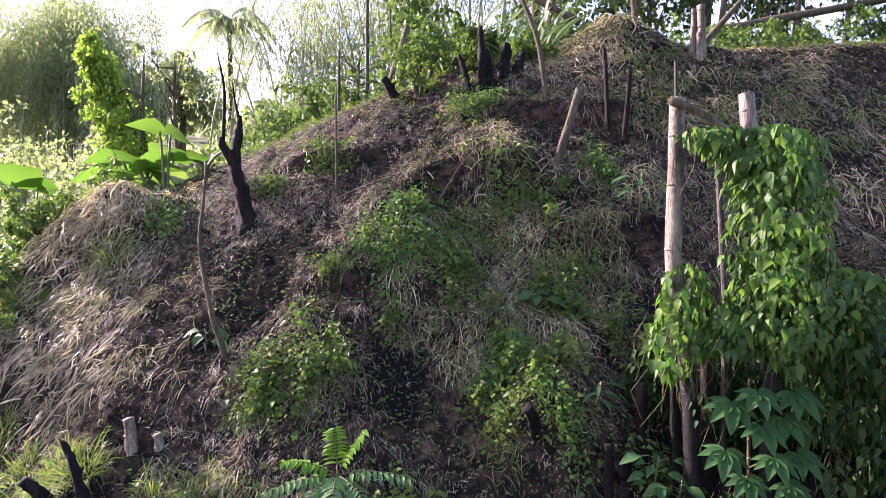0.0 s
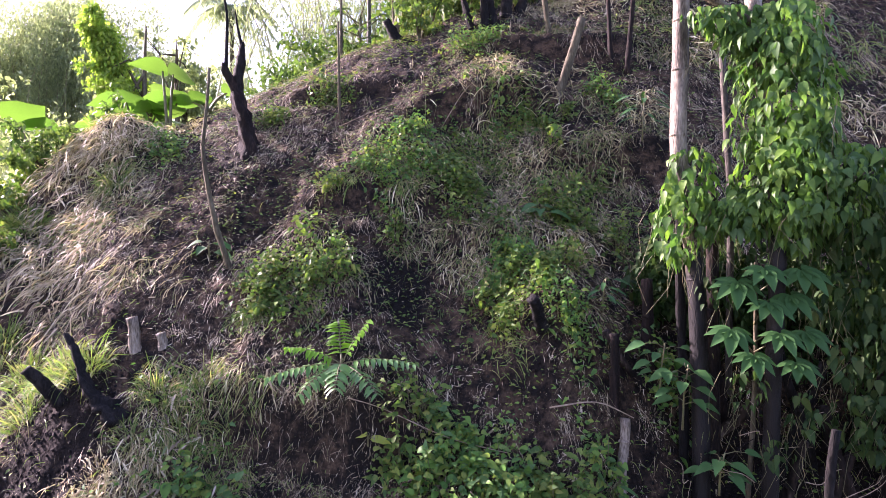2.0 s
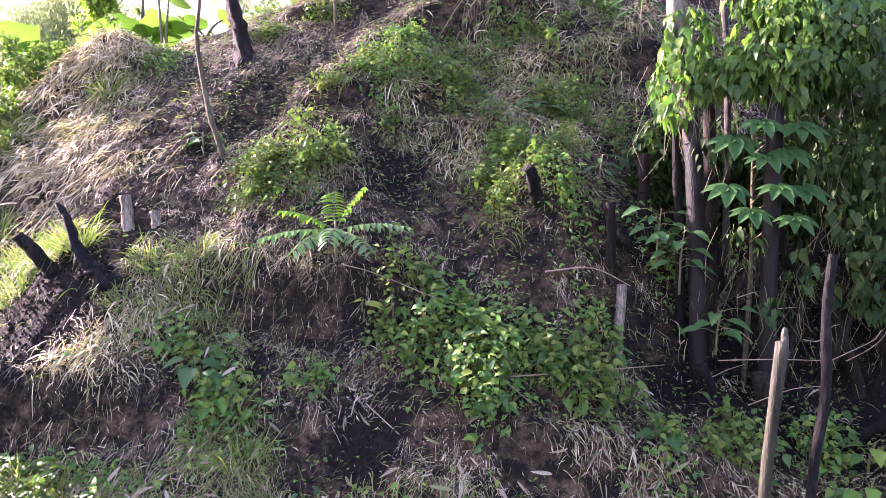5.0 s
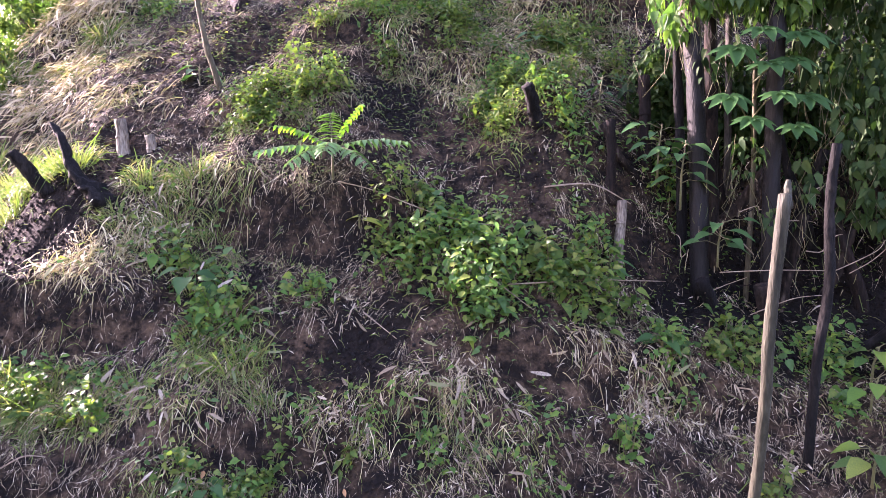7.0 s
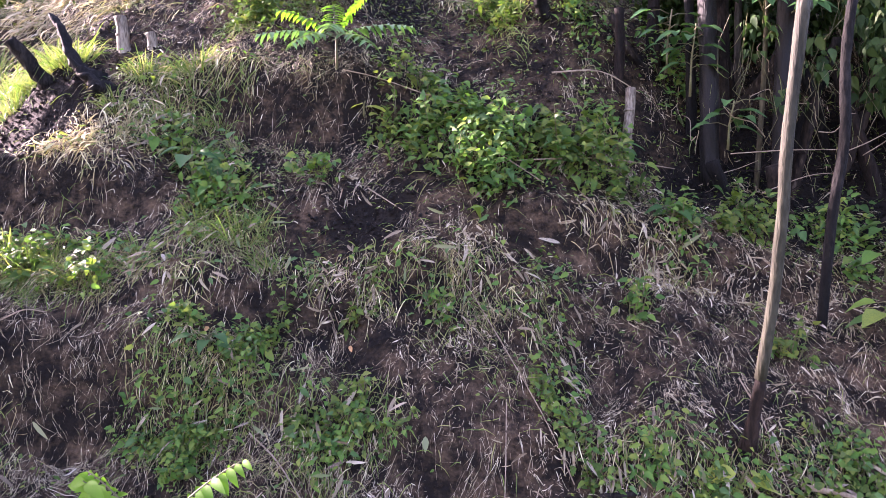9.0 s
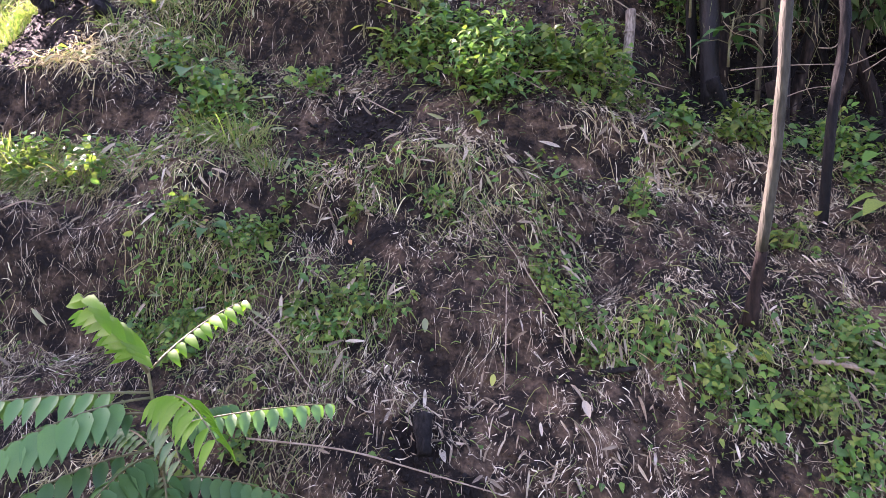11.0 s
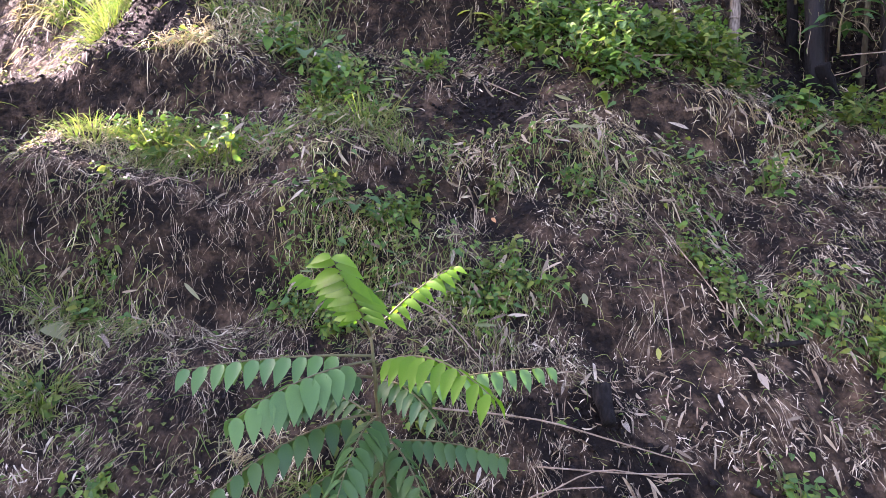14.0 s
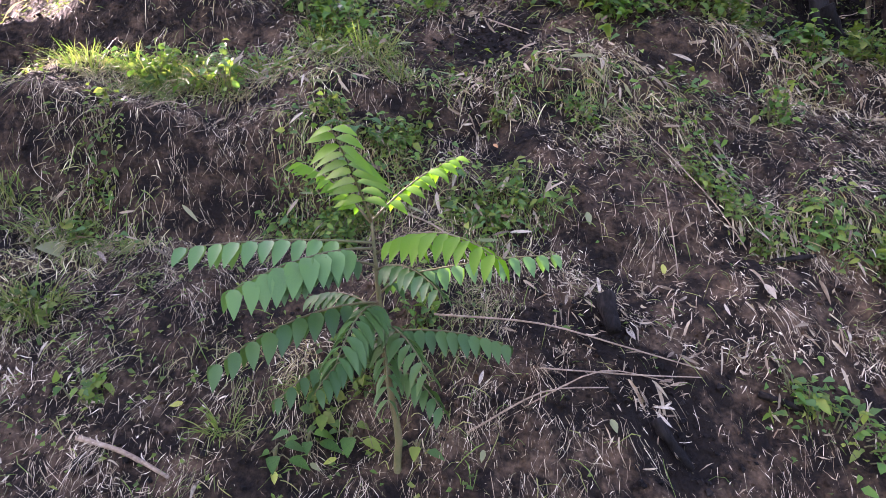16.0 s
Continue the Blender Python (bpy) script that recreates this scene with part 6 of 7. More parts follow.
for k, (a, b, arch, n, size) in enumerate(FRONDS):
    frond(ob, np.array(a) - b0, np.array(b) - b0, arch, n, size, 0.38 if k in (3, 4, 5) else 0.48, k, PINNATE_TOP if b[2] > 1.35 or k == 2 else PINNATE_LOW if a[2] < 1.17 and k != 1 else None, *(((0.25, -0.8, 0.55), 0.3) if k in (3, 4, 5) else ()))

ob = thing("young_tree", (-0.561, 3.2, 2.6), "young feather-leaved tree on the middle slope", "tree")
b0 = np.array((-0.561, 3.2, 2.6))
part("stem", limb(np.array([(-0.561, 3.22, 2.5), (-0.561, 3.2, 2.69), (-0.558, 3.16, 2.95)]) - b0, [0.011, 0.009, 0.005], STEM, "stem", seed=22), ob)
for k, (b, arch) in enumerate((((-0.90, 3.0, 2.86), 0.05), ((-0.82, 3.08, 3.0), 0.05), ((-0.417, 3.2, 3.13), 0.04), ((-0.168, 3.08, 2.92), 0.06), ((-0.341, 2.95, 2.8), 0.06), ((-0.72, 2.92, 2.8), 0.06), ((-0.53, 2.85, 2.85), 0.07), ((-0.6, 3.3, 3.1), 0.04))):
    frond(ob, np.array((-0.558, 3.165, 2.9)) - b0, np.array(b) - b0, 0.5 * arch, 11, 0.075, 0.34, k, PINNATE_TOP if b[2] > 2.95 else None, (0, -0.3, 1.0), 0.12)

# ---- things lying on the slope ----
def fallen_leaf(x, y, length, mat, label, turn, kind="ovate"):
    n = normals(np.array([x]), np.array([y]))[0]
    g = np.array((math.sin(turn), -math.cos(turn) * 0.7, -math.cos(turn) * 0.7))
    ob = new("fallen_leaf", leaf_mesh(kind, mat, 1.0, 0.42 if kind == "ovate" else 0.2, -0.15))
    ob.matrix_basis = leaf_pose(spot(x, y, 0.012), g - n * float(np.dot(g, n)) + 0.12 * n, n + np.array((0.2, -0.5, 0)), length)
    return tagged(ob, label, "leaf", "fallen leaves")


for x, y, l, m, a in ((-0.85, 2.25, 0.075, ORANGELEAF, 0.1), (-0.34, 2.28, 0.06, ORANGELEAF, 0.4), (-0.05, 2.04, 0.09, PALELEAF, 0.0), (-1.36, 2.44, 0.1, PALELEAF, -0.4),
                      (-1.42, 2.44, 0.1, DEADLEAF, 0.7), (-1.8, 2.79, 0.1, PALELEAF, 0.8), (-0.08, 1.56, 0.08, PALELEAF, 0.1), (-0.4, 1.5, 0.06, PALELEAF, -0.2), (-0.82, 1.5, 0.06, PALELEAF, 0.9),
                      (-0.9, 1.47, 0.07, YELLOWLEAF, 0.2), (-0.76, 1.52, 0.06, YELLOWLEAF, -1.0), (-1.17, 1.59, 0.06, YELLOWLEAF, -1.1), (1.33, 1.98, 0.08, PALELEAF, 0.4), (-0.54, 2.2, 0.05, PALELEAF, 1.2),
                      (1.37, 2.44, 0.09, PALELEAF, 0.2), (0.01, 1.77, 0.08, DEADLEAF, 0.3), (-0.16, 1.96, 0.07, DEADLEAF, -0.3), (0.17, 1.96, 0.08, YELLOWLEAF, -0.2), (0.43, 1.85, 0.11, DEADLEAF, 0.1), (-0.59, 2.95, 0.09, DEADLEAF, 0.2)):
    fallen_leaf(x, y, l * 0.6, m, "single fallen leaf drying on the soil", a)
for k in range(40):
    x, y = rand(-1.8, 1.7), rand(1.5, 3.4)
    fallen_leaf(x, y, rand(0.025, 0.065), DEADLEAF, "curled dry bamboo leaf on the soil", RNG.normal(0, 0.8), "lance")
for x, y in ((-0.11, 1.86), (0.03, 1.62), (0.15, 1.7), (0.55, 2.0), (0.89, 2.6), (1.35, 2.42)):
    for k in range(5):
        fallen_leaf(x + rand(-0.04, 0.04), y + rand(-0.03, 0.03), rand(0.025, 0.06), DEADLEAF, "pale dry bamboo sheath in a fanned heap", RNG.normal(0, 1.0), "lance")


def fallen_stick(pts, r, mat, label):
    c = [spot(x, y, lift + r * 0.5) for x, y, lift in pts]
    ob = thing("fallen_stick", c[0], label, "stick", "sticks lying on the slope")
    part("shaft", limb([p - c[0] for p in c], np.linspace(r, r * 0.6, len(c)), mat, "shaft", rough=0.1, seed=int(abs(c[0].x) * 999), sides=7), ob)
    return ob


for pts, r in ((((-0.64, 2.07, 0.02), (-0.52, 1.97, 0.05), (-0.39, 1.87, 0.02)), 0.006), (((0.22, 2.12, 0.01), (0.21, 2.0, 0.03), (0.2, 1.91, 0.02)), 0.005),
               (((-0.53, 1.72, 0.06), (-0.24, 1.68, 0.1), (0.0, 1.68, 0.06), (0.2, 1.68, 0.02)), 0.006), (((-0.44, 1.52, 0.03), (-0.25, 1.56, 0.06), (-0.08, 1.6, 0.03)), 0.005),
               (((-0.25, 1.62, 0.04), (0.0, 1.62, 0.08), (0.18, 1.66, 0.03)), 0.005), (((-0.3, 1.55, 0.02), (-0.1, 1.6, 0.08), (0.1, 1.66, 0.03)), 0.004),
               (((-1.38, 1.48, 0.01), (-1.26, 1.46, 0.03), (-1.14, 1.44, 0.01)), 0.014), (((1.03, 2.2, 0.02), (1.04, 2.05, 0.06), (1.07, 1.9, 0.02)), 0.005),
               (((1.11, 1.93, 0.02), (1.22, 1.9, 0.04), (1.36, 1.87, 0.02)), 0.021), (((-1.55, 2.17, 0.01), (-1.49, 2.21, 0.03), (-1.43, 2.24, 0.01)), 0.005),
               (((-0.52, 3.14, 0.03), (-0.35, 3.12, 0.06), (0.0, 3.05, 0.1), (0.3, 3.0, 0.08)), 0.006), (((0.3, 2.78, 0.06), (0.68, 2.82, 0.08), (1.1, 3.1, 0.06)), 0.007),
               (((0.1, 2.85, 0.1), (0.25, 2.75, 0.1), (0.4, 2.66, 0.04)), 0.005), (((-0.34, 2.75, 0.02), (-0.26, 2.69, 0.03), (-0.18, 2.63, 0.01)), 0.006),
               (((-0.95, 2.45, 0.02), (-0.86, 2.55, 0.04), (-0.78, 2.62, 0.02)), 0.005), (((0.5, 3.1, 0.12), (0.75, 3.15, 0.2), (0.95, 3.2, 0.16)), 0.008),
               (((1.3, 2.95, 0.2), (1.55, 2.92, 0.32), (1.8, 2.9, 0.36)), 0.006), (((1.4, 2.85, 0.1), (1.6, 2.85, 0.25), (1.75, 2.85, 0.3)), 0.005), (((-0.1, 4.9, 0.02), (0.1, 4.95, 0.04), (0.3, 5.0, 0.02)), 0.007),
               (((-0.9, 4.95, 0.02), (-0.6, 4.95, 0.05), (-0.3, 4.98, 0.02)), 0.006)):
    fallen_stick(pts, r * 0.52, TWIG, "thin dry twig lying on the slope")
fallen_stick(((0.42, 1.95, 0.03), (0.35, 2.05, 0.03), (0.1, 2.4, 0.05), (-0.1, 2.55, 0.04)), 0.0022, TWIG, "long dry bent stalk lying on the slope")
fallen_stick(((-0.045, 1.8, 0.05), (-0.04, 1.77, 0.04), (-0.035, 1.73, 0.03)), 0.032, CHAR, "black charred stub sticking out of the soil")
fallen_stick(((0.03, 1.57, 0.01), (0.06, 1.545, 0.012), (0.1, 1.5, 0.01)), 0.016, CHAR, "charred strip of bamboo on the soil")
fallen_stick(((0.33, 1.66, 0.0), (0.42, 1.6, 0.02)), 0.012, CHAR, "piece of black charcoal on the soil")
fallen_stick(((0.5, 1.95, 0.0), (0.62, 1.93, 0.02)), 0.01, CHAR, "piece of black charcoal on the soil")

# ---- behind the crest ----
def big_leaf_plant(place, targets, size, label, mat):
    """Large heart-shaped leaves on upright stalks."""
    ob = thing("taro_plant", place, label, "plant", "taro plants behind the crest")
    b0 = np.array(place)
    me = leaf_mesh("heart", mat, 1.0, 0.9, 0.04)
    for k, (tx, ty, tz, ax, az) in enumerate(targets):
        e = np.array((tx, ty, tz)) - b0
        part("leaf_stalk", limb([(0.02 * k, 0, 0), e * 0.5 + (0, 0, 0.05), e], [0.018, 0.014, 0.008], STEM, "leaf_stalk", sides=8, steps=3), ob)
        single_leaf("leaf", me, e, (ax, -0.3, az), (-0.3 * ax, 0.5, 0.8), ob, size * rand(0.85, 1.1))
    return ob


big_leaf_plant((-2.65, 5.75, 4.35), ((-2.68, 5.72, 5.0, -1, 0.22), (-2.6, 5.76, 4.98, 1, -0.4), (-2.75, 5.9, 4.75, -0.8, -0.3)), 0.34, "tall taro plant with bright backlit leaves", TARO)
big_leaf_plant((-3.8, 5.65, 4.1), ((-3.98, 5.6, 4.52, 0.9, 0.32), (-3.95, 5.9, 4.45, 0.9, -0.3), (-3.75, 5.8, 4.45, -0.6, 0.1)), 0.4, "low taro plant with a wide bright leaf", TARO)
for tx, ty, tz, size in ((-3.12, 6.0, 4.84, 0.3), (-2.98, 6.1, 4.78, 0.32), (-3.15, 6.05, 4.68, 0.34), (-2.45, 6.0, 4.86, 0.24), (-3.4, 6.2, 4.66, 0.3)):
    g = spot(tx + 0.05, ty + 0.05)
    big_leaf_plant(g, [(tx + 0.26 * math.cos(2.4 * k), ty + 0.14 * math.sin(2.4 * k), tz - 0.05 * k, math.cos(2.4 * k + 0.4), 0.05 - 0.2 * (k % 2)) for k in range(4)], size, "taro plant with wide sunlit leaves", TARO)
for x, y, s in ((-3.6, 7.0, 0.42), (-3.95, 7.3, 0.45), (-3.3, 6.8, 0.36), (-4.3, 7.6, 0.5), (-3.2, 7.5, 0.36), (-4.6, 6.8, 0.42)):
    g = spot(x, y)
    big_leaf_plant(g, [(x + rand(-0.3, 0.3), y + rand(-0.2, 0.2), g.z + rand(0.3, 0.65), rand(-1, 1), rand(-0.5, 0.1)) for _ in range(5)], s, "taro plant among the undergrowth", TARO if s > 0.4 else BRIGHT)


def leaf_cloud(r, blobs, n, size, hang, shape=CARD, wide=0.6):
    """Leaves in clumps through rounded masses: centre and half sizes."""
    s = Soup()
    for cx, cy, cz, ax, ay, az in blobs:
        knots = r.normal(0, 0.5, (max(6, n // 60), 3)) * (ax, ay, az)
        c = knots[r.randint(0, len(knots), n)] + r.normal(0, 0.16, (n, 3)) * (ax, ay, az)
        p = c + (cx, cy, cz)
        d = r.normal(0, 1, (n, 3)) + np.array((0, 0, -hang))
        up = r.normal(0, 0.6, (n, 3)) + np.array((0, 0, 1))
        l = r.uniform(0.6, 1.3, n) * size
        s.add(*leaves(shape, p, d, up, l, l * wide, 0.3))
    return s


def bush(x, y, ax, az, n, size, mat, label, seed):
    g = spot(x, y)
    r = np.random.RandomState(seed)
    ob = thing("bush", g, label, "bush", "bushes behind the crest")
    blobs = [(r.uniform(-0.5, 0.5) * ax, r.uniform(-0.4, 0.4) * ax, az * r.uniform(0.35, 0.8), ax * 0.6, ax * 0.5, az * 0.5) for _ in range(4)]
    part("crown", leaf_cloud(r, blobs, n // 4, size, 0.3).mesh("crown", mat), ob)
    for b in blobs:
        part("branch", limb([(0, 0, -0.1), (b[0] * 0.5, b[1] * 0.5, b[2] * 0.6), b[:3]], [0.02 + az * 0.01, 0.015, 0.006], BARK, "branch", sides=6, rough=0.05, seed=seed, steps=2), ob)
    return ob


for k, (x, y, ax, az, n, size, m) in enumerate(((-2.2, 7.6, 0.6, 0.6, 900, 0.07, BRIGHT), (-1.6, 7.9, 0.6, 0.7, 900, 0.07, BRIGHT), (-3.0, 8.5, 0.7, 0.8, 900, 0.08, TREELEAF), (-1.2, 7.4, 0.4, 0.45, 600, 0.06, BRIGHT),
                                           (-4.5, 9.0, 1.0, 0.9, 1000, 0.09, TREELEAF), (-6.0, 9.5, 1.2, 1.1, 1200, 0.1, TREELEAF), (-7.5, 10.5, 1.3, 1.3, 1200, 0.1, TREELEAF), (-5.3, 7.6, 0.8, 0.6, 900, 0.08, TREELEAF),
                                           (-0.3, 6.75, 0.4, 0.5, 900, 0.06, BRIGHT), (0.0, 6.9, 0.4, 0.55, 900, 0.07, BRIGHT), (0.35, 7.2, 0.5, 0.6, 900, 0.08, BRIGHT), (-4.3, 5.6, 0.5, 0.35, 800, 0.06, BRIGHT), (-3.5, 5.3, 0.35, 0.25, 700, 0.05, WEED), (-3.9, 5.0, 0.5, 0.3, 800, 0.05, BRIGHT),
                                           (-3.4, 4.7, 0.3, 0.25, 600, 0.05, WEED), (-3.75, 4.55, 0.35, 0.4, 900, 0.05, BRIGHT), (-3.4, 5.2, 0.35, 0.35, 900, 0.05, BRIGHT), (-3.9, 5.45, 0.45, 0.5, 1000, 0.055, BRIGHT), (-3.3, 4.25, 0.3, 0.3, 800, 0.045, WEED), (-3.05, 5.55, 0.3, 0.3, 800, 0.05, BRIGHT), (-9.5, 13, 2.0, 2.0, 1500, 0.14, TREELEAF), (-12, 16, 2.5, 2.5, 1500, 0.16, TREELEAF), (-6.5, 14, 1.8, 1.6, 1400, 0.14, BRIGHT), (-4.0, 13, 1.6, 1.5, 1400, 0.13, BRIGHT), (-2.3, 11, 1.2, 1.2, 1300, 0.11, BRIGHT), (-3.2, 10, 1.0, 0.9, 1000, 0.1, BRIGHT),
                                           (3.5, 8.2, 0.6, 0.4, 800, 0.08, BRIGHT), (4.8, 8.8, 0.8, 0.5, 900, 0.08, BRIGHT), (6.2, 9.0, 0.9, 0.6, 900, 0.09, BRIGHT), (2.4, 8.0, 0.6, 0.4, 800, 0.07, BRIGHT), (7.8, 9.5, 1.2, 0.9, 900, 0.1, TREELEAF), (1.2, 8.2, 0.6, 0.6, 800, 0.08, BRIGHT), (1.5, 11, 1.4, 2.4, 1800, 0.13, DARKLEAF), (3.4, 11.5, 1.5, 2.4, 2000, 0.13, DARKLEAF), (5.4, 11.5, 1.6, 2.5, 2000, 0.13, DARKLEAF), (7.6, 11.5, 1.8, 2.6, 2000, 0.13, DARKLEAF), (-0.3, 10.5, 1.2, 1.8, 1600, 0.12, BRIGHT), (0.1, 6.3, 0.3, 0.3, 800, 0.05, WEED), (-0.35, 6.15, 0.3, 0.25, 800, 0.05, WEED), (0.75, 6.4, 0.3, 0.22, 700, 0.05, WEED), (3.3, 6.9, 0.4, 0.3, 700, 0.06, BRIGHT), (-6.2, 8.8, 1.0, 1.2, 1500, 0.09, TREELEAF), (-5.0, 8.3, 0.8, 0.9, 1400, 0.08, BRIGHT), (-7.4, 8.8, 1.1, 1.1, 1500, 0.1, TREELEAF), (-4.6, 10.5, 1.0, 1.3, 1400, 0.1, TREELEAF), (-3.6, 9.4, 0.8, 0.9, 1200, 0.09, BRIGHT), (-6.4, 11.5, 1.4, 1.8, 1600, 0.11, TREELEAF), (-8.5, 12, 1.5, 2.0, 1600, 0.12, TREELEAF), (-4.8, 6.4, 0.6, 0.4, 900, 0.07, BRIGHT), (-3.4, 6.3, 0.4, 0.3, 700, 0.06, BRIGHT))):
    bush(x, y, ax, az, n, size, m, "leafy sunlit bush behind the hill crest" if m in (BRIGHT, WEED) else "dark green bush in the undergrowth", 100 + k)

ob = thing("papaya_plant", spot(-1.15, 7.5), "young plant with bright lobed leaves", "plant")
b0 = np.array(ob.location)
part("stem", limb([(0, 0, 0), (0, 0, 0.3), (0.02, 0, 0.65)], [0.03, 0.025, 0.015], STEM, "stem"), ob)
for k in range(11):
    a = k * 2.4
    e = np.array((math.cos(a) * 0.28, math.sin(a) * 0.25, 0.35 + 0.045 * k))
    part("leaf_stalk", limb([(0, 0, 0.3 + 0.03 * k), e], [0.008, 0.006], STEM, "leaf_stalk", sides=5, steps=1), ob)
    single_leaf("leaf", lobed_leaf(BRIGHT, 7, 0.17, 0.06), e, (math.cos(a), math.sin(a), -0.15), (0, -0.2, 1), ob, rand(0.8, 1.2))

# banana-like blades at the crest
for k, (x, y, h) in enumerate(((0.1, 6.95, 0.75), (0.3, 7.1, 0.8), (-0.1, 7.2, 0.75), (0.85, 6.6, 0.55), (1.0, 6.9, 0.6), (0.55, 6.5, 0.45))):
    g = spot(x, y)
    ob = thing("broad_grass", g, "clump of tall broad bright green blades", "plant", "tall blades on the crest")
    for q in range(9):
        a = q * 0.7 + k
        single_leaf("blade", leaf_mesh("lance", BRIGHT, 1.0, 0.11, 0.55), (0.02 * math.cos(a), 0.02 * math.sin(a), 0), (math.cos(a) * 0.5, math.sin(a) * 0.4, 1.0), (math.sin(a), -0.5, 0.4), ob, h * rand(0.7, 1.2))


def bamboo_grove(label, centre, culms, tall, spread, leaf, per, seed, mat, lean=0.25, wide=0.22):
    r = np.random.RandomState(seed)
    ob = thing("bamboo_grove", spot(*centre), label, "bamboo")
    b0 = np.array(ob.location)
    foliage_soup = Soup()
    for k in range(culms):
        x, y = r.normal(0, spread[0]), r.normal(0, spread[1])
        z = float(height(centre[0] + x, centre[1] + y)) - b0[2]
        h = tall * r.uniform(0.65, 1.1)
        a, l = r.uniform(0, 6.283), lean * r.uniform(0.2, 1.4) * h
        q = np.linspace(0, 1, 6)
        pts = np.stack([x + l * q**2 * math.cos(a), y + l * q**2 * math.sin(a), z + h * (q - 0.12 * q**3)], 1)
        part("culm", limb(pts, np.linspace(0.05, 0.012, 6), CULM, "culm", sides=6, steps=1, rough=0.02, seed=k), ob)
        w = r.beta(2.2, 1.4, per)
        p = np.stack([np.interp(w, q, pts[:, i]) for i in range(3)], 1) + r.normal(0, 1, (per, 3)) * (0.09 * tall * (0.25 + w)[:, None]) * (0.6, 0.6, 0.4)
        d = r.normal(0, 0.7, (per, 3)) + (0, 0, -0.7)
        sz = r.uniform(0.6, 1.3, per) * leaf
        foliage_soup.add(*leaves(CARD, p, d, r.normal(0, 0.6, (per, 3)) + (0, 0, 1), sz, sz * wide, 0.3))
    part("foliage", foliage_soup.mesh("foliage", mat), ob)
    return ob


CULM = material("bamboo_culm", [(0.12, 0.13, 0.06), (0.24, 0.24, 0.13), (0.34, 0.32, 0.2)], 3.0, 0.5, 0.1, 30.0, 0.3)
bamboo_grove("airy sunlit bamboo grove with slender culms", (-5.2, 22.5), 30, 9.5, (1.5, 1.2), 0.2, 520, 1, BAMBOOLEAF)
bamboo_grove("airy sunlit bamboo grove with slender culms", (-2.2, 21.0), 24, 10.0, (1.3, 1.2), 0.2, 520, 2, BAMBOOLEAF)
bamboo_grove("airy sunlit bamboo grove with slender culms", (0.5, 22.0), 16, 10.0, (1.2, 1.2), 0.19, 560, 4, BAMBOOLEAF)
# both groves carry the haze in their leaf colour
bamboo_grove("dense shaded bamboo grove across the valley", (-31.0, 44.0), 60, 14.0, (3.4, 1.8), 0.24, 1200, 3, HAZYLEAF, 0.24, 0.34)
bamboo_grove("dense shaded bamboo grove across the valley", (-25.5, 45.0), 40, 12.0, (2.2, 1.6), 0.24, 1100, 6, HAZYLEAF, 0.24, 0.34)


def tree(label, base, tall, r0, blobs, n, leaf, mat, seed, limbs=6, bark=None):
    r = np.random.RandomState(seed)
    g = spot(*base)
    ob = thing("tree", g, label, "tree")
    part("trunk", limb([(0, 0, -0.2), (0.02 * tall, 0, tall * 0.35), (-0.01 * tall, 0.01 * tall, tall * 0.7), (0.01 * tall, 0, tall)], [r0, r0 * 0.8, r0 * 0.55, r0 * 0.15], bark or BARK, "trunk", rough=0.06, seed=seed), ob)
    for k in range(limbs):
        b = blobs[k % len(blobs)]
        f = r.uniform(0.4, 0.9)
        e = np.array(b[:3]) + r.normal(0, 0.3, 3) * b[3]
        part("limb", limb([(0, 0, tall * f), e * 0.5 + (0, 0, tall * f * 0.5 + 0.04 * tall), e], [r0 * 0.4, r0 * 0.25, r0 * 0.08], bark or BARK, "limb", sides=6, steps=2, seed=k), ob)
    part("crown", leaf_cloud(r, blobs, n, leaf, 0.5).mesh("crown", mat), ob)
    return ob


tree("thin tree with sparse leaves against the sky", (-9.6, 21.3), 5.0, 0.1, [(-0.6, 0, 4.2, 0.5, 0.4, 0.4), (0.1, 0, 5.0, 0.5, 0.4, 0.4), (0.5, 0, 3.6, 0.4, 0.4, 0.5), (-1.2, 0, 5.2, 0.3, 0.3, 0.3)], 130, 0.16, TREELEAF, 11, 9)
tree("leafy tree beyond the bamboo", (-33.0, 52.0), 9, 0.3, [(0, 0, 7.5, 3, 2.5, 2.2), (-2.5, 0, 6.5, 2.5, 2, 2), (2.8, 0, 6, 2.4, 2, 1.8)], 2200, 0.4, TREELEAF, 12)
tree("leafy tree beyond the bamboo", (-22.0, 50.0), 8, 0.3, [(0, 0, 6.5, 2.4, 2.5, 2.0), (-2.0, 0, 5, 2, 2, 2), (1.8, 0, 4.5, 2, 2, 1.8)], 2000, 0.4, TREELEAF, 13)
tree("slim tree overgrown with a bright vine", (-5.5, 11.0), 3.8, 0.08, [(-0.85, 0, 3.75, 0.24, 0.2, 0.4), (-0.68, 0, 3.3, 0.32, 0.25, 0.45), (-0.5, 0, 2.85, 0.4, 0.3, 0.45), (-0.3, 0, 2.35, 0.45, 0.3, 0.45), (-0.1, 0, 1.85, 0.48, 0.35, 0.45), (0.05, 0, 1.35, 0.52, 0.35, 0.45), (0.2, 0, 0.8, 0.6, 0.4, 0.5), (-0.4, 0.3, 1.2, 0.7, 0.4, 0.6)], 2000, 0.085, SUNLEAF, 14, 5)
tree("shaded tree behind the hill top", (5.0, 13.0), 5, 0.16, [(0, 0, 4.2, 2.2, 1.5, 1.2), (-2, 0, 3.6, 1.6, 1.2, 1.0), (2.2, 0, 3.8, 1.8, 1.2, 1.2)], 2200, 0.2, TREELEAF, 15)
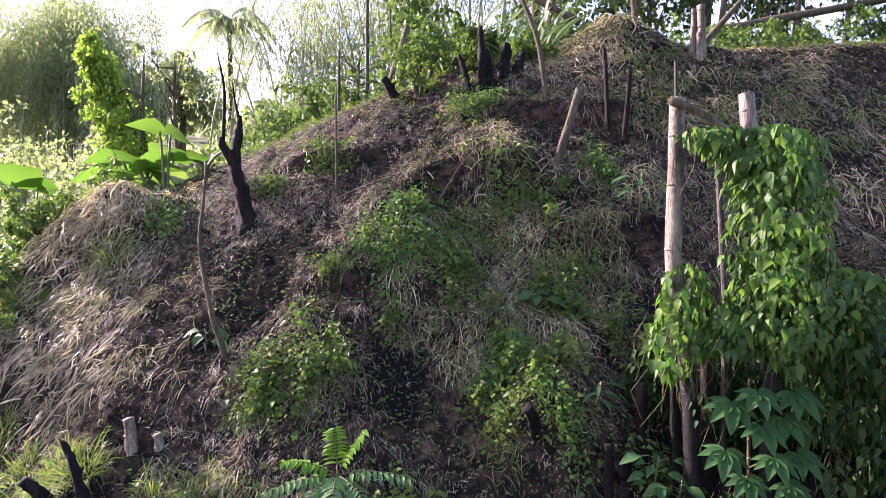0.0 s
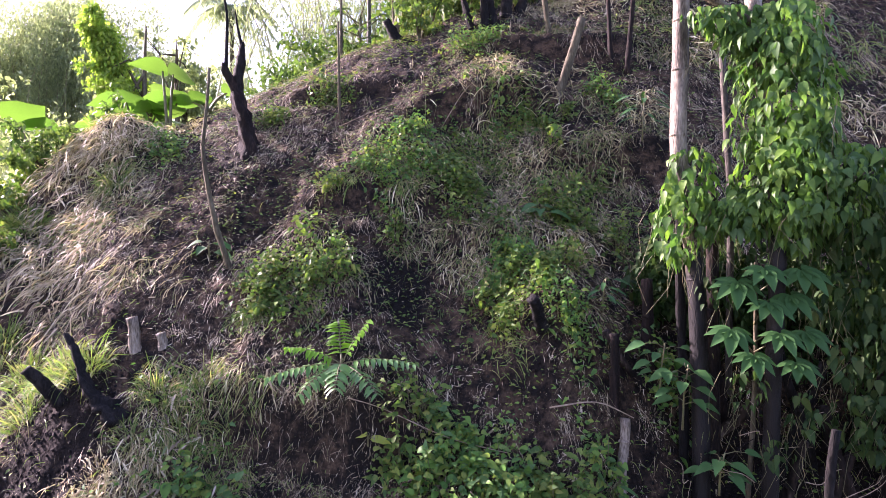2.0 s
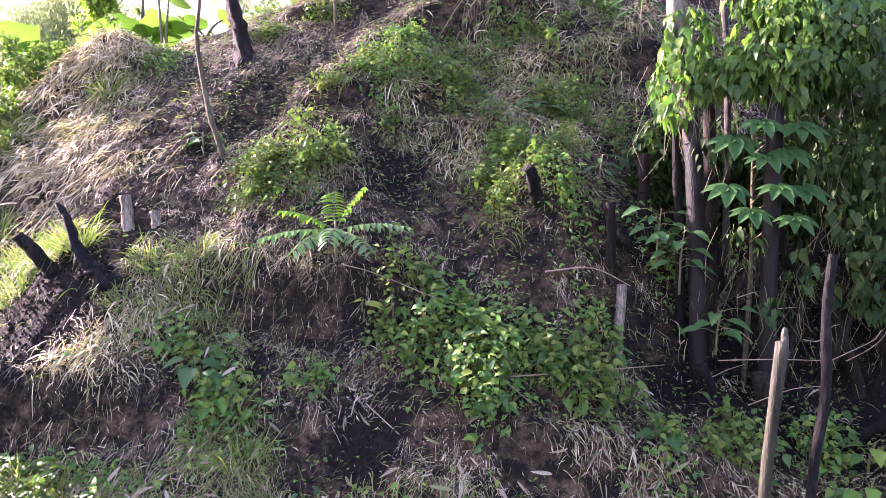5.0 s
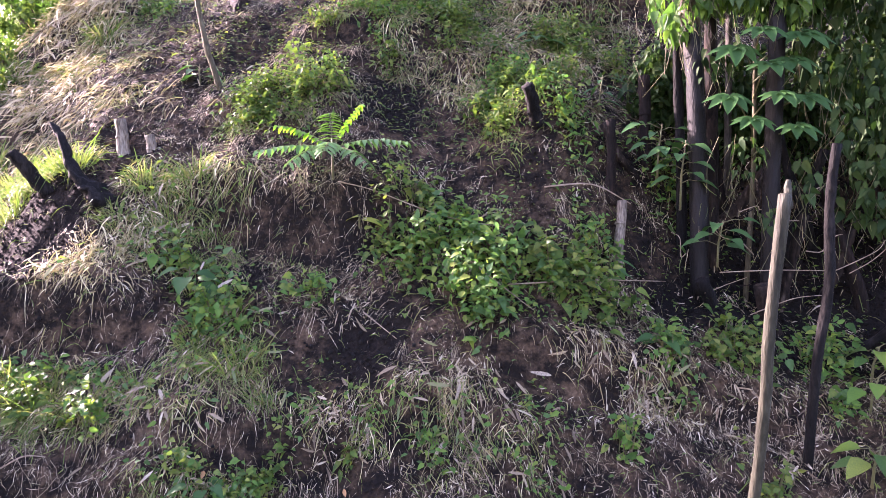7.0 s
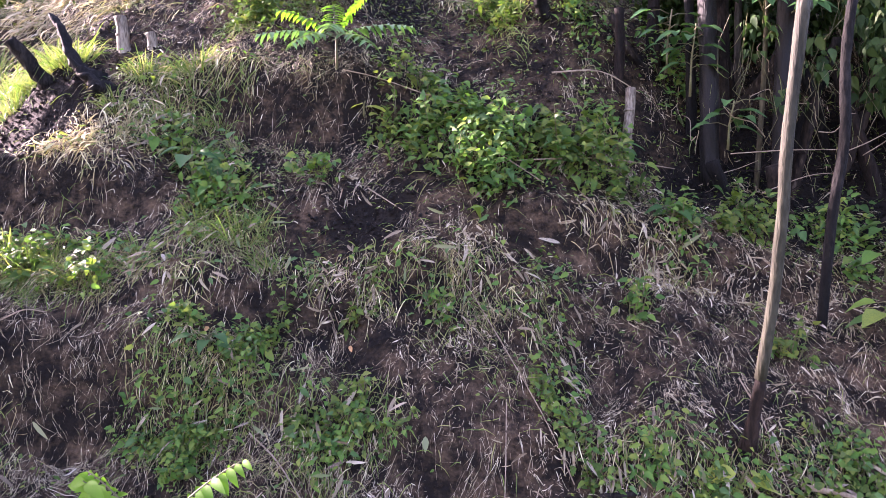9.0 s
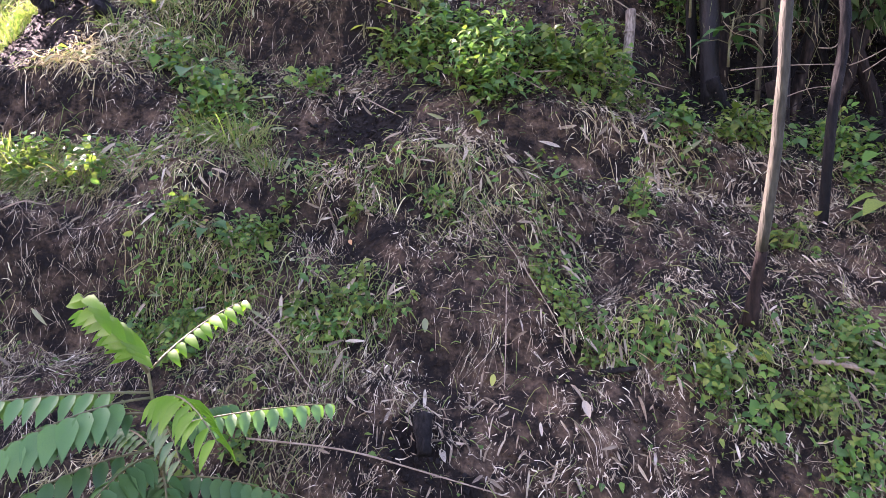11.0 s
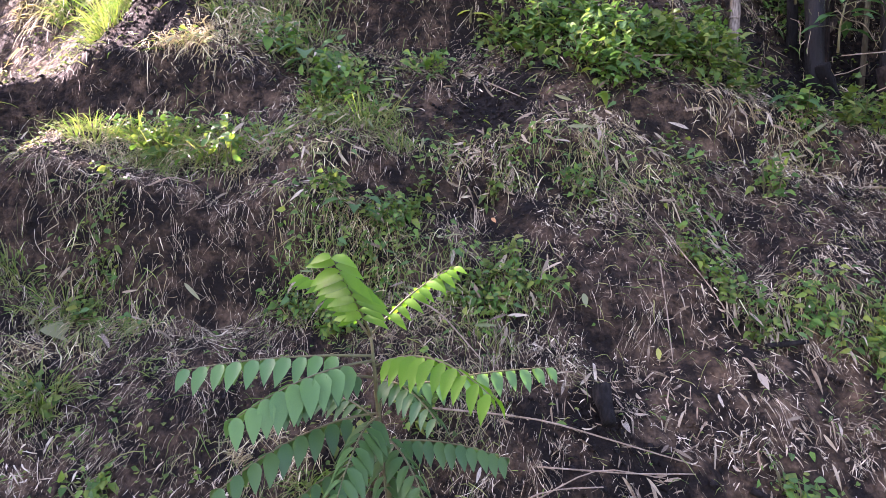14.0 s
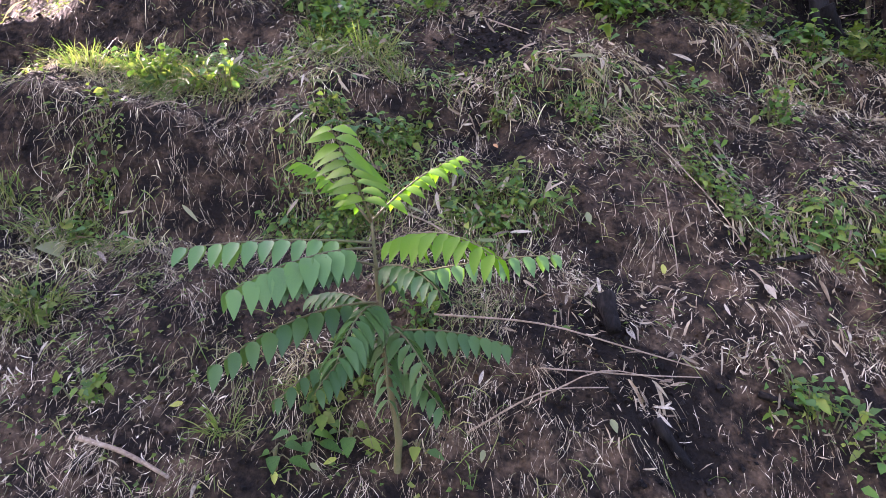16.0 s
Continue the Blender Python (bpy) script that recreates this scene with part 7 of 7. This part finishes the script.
tree("shaded tree behind the hill top", (9.5, 12.5), 5, 0.16, [(0, 0, 4.0, 2.2, 1.5, 1.4), (-2, 0, 3.2, 1.6, 1.2, 1.0), (2.2, 0, 3.4, 1.8, 1.2, 1.2)], 2200, 0.2, TREELEAF, 16)
tree("leafy tree behind the hill top", (1.8, 15.0), 6, 0.14, [(0, 0, 5.0, 1.8, 1.5, 1.4), (-1.4, 0, 4.2, 1.4, 1.2, 1.2), (1.6, 0, 4.2, 1.6, 1.2, 1.2)], 1800, 0.18, BRIGHT, 17)

ob = thing("palm_tree", spot(-8.05, 22.3), "slender palm with drooping fronds", "palm")
h = 6.2
part("trunk", limb([(0, 0, -0.2), (0.05, 0, h * 0.5), (0, 0, h)], [0.11, 0.09, 0.08], BARK, "trunk", rough=0.04), ob)
r = np.random.RandomState(5)
for k in range(13):
    a = k * 2.4
    out = np.array((math.cos(a), math.sin(a), 0))
    u = np.linspace(0, 1, 7)
    c = np.array((0, 0, h))[None] + out[None] * (1.45 * u)[:, None] + np.array((0, 0, 1))[None] * (rand(0.7, 1.9) * u - 1.9 * u**2)[:, None]
    s = Soup().add(*tube(c, np.linspace(0.02, 0.006, 7), 5, 0.02, k, 1))
    w = np.repeat(np.linspace(0.1, 1, 26), 2)
    p = np.stack([np.interp(w, u, c[:, i]) for i in range(3)], 1)
    side = np.cross(out, (0, 0, 1)) * np.tile([1, -1], 26)[:, None]
    s.add(*leaves(LANCE, p, side + out * 0.5 + np.array((0, 0, -0.5)), np.tile((0, 0, 1.0), (52, 1)), 0.5, 0.05, 0.4))
    part("frond", s.mesh("frond", BAMBOOLEAF), ob)

standing_stick("fallen_log", [(3.6, 9.0, 6.9), (4.6, 9.0, 7.12), (6.2, 9.0, 7.42)], 0.08, BARK, "dark fallen trunk leaning behind the hill top")
for x, y, h in ((1.3, 8.6, 2.0), (2.7, 9.2, 2.4), (4.1, 10.0, 2.6), (5.2, 9.8, 2.4), (6.4, 10.5, 2.6), (3.4, 11, 2.8), (7.2, 10.0, 2.4)):
    g = spot(x, y, -0.1)
    standing_stick("slender_pole", [g, g + Vector((rand(-0.15, 0.15), 0, h * 0.5)), g + Vector((rand(-0.3, 0.3), 0, h))], 0.05, BARK, "slender tree trunk behind the hill top")
standing_stick("leaning_stick", [(1.5, 7.6, 6.6), (0.9, 7.7, 6.95), (0.3, 7.8, 7.3)], 0.045, BARK, "bare trunk leaning behind the crest")

# woods of the far valley side
r = np.random.RandomState(77)
s = Soup()
for k in range(150):
    x, y = r.uniform(-160, 60), r.uniform(75, 260)
    z = float(height(x, y))
    a = r.uniform(3, 6)
    s.add(*[q for q in (lambda m: (np.concatenate(m.v), np.concatenate([t for t in m.t])))(leaf_cloud(r, [(x, y, z + a * 0.7, a, a, a * 0.8)], 180, a * 0.32, 0.3))])
tagged(new("far_woods", s.mesh("far_woods", TREELEAF)), "hazy green woods on the far valley side", "woods", kind="stuff")
# sunlit grass behind the crest
n = 26000
x, y = rand(-9, 9, n), 6.3 + rand(0, 1, n) ** 1.6 * 9
keep = (y > 6.9) | (x < -3.2)
y = np.where(x < -3.2, rand(3.0, 14, n), y)
x, y = x[keep], y[keep]
d = np.stack([rand(-0.6, 0.6, len(x)), rand(-0.6, 0.4, len(x)), rand(0.4, 1, len(x))], 1)
soup = Soup().add(*leaves(STRAW, np.stack([x, y, height(x, y)], 1), d, RNG.normal(0, 1, (len(x), 3)), rand(0.1, 0.32, len(x)), rand(0.006, 0.014, len(x)), 0.5))
tagged(new("meadow_grass", soup.mesh("meadow_grass", GRASS)), "sunlit grass and weeds behind the crest", "grass", kind="stuff")
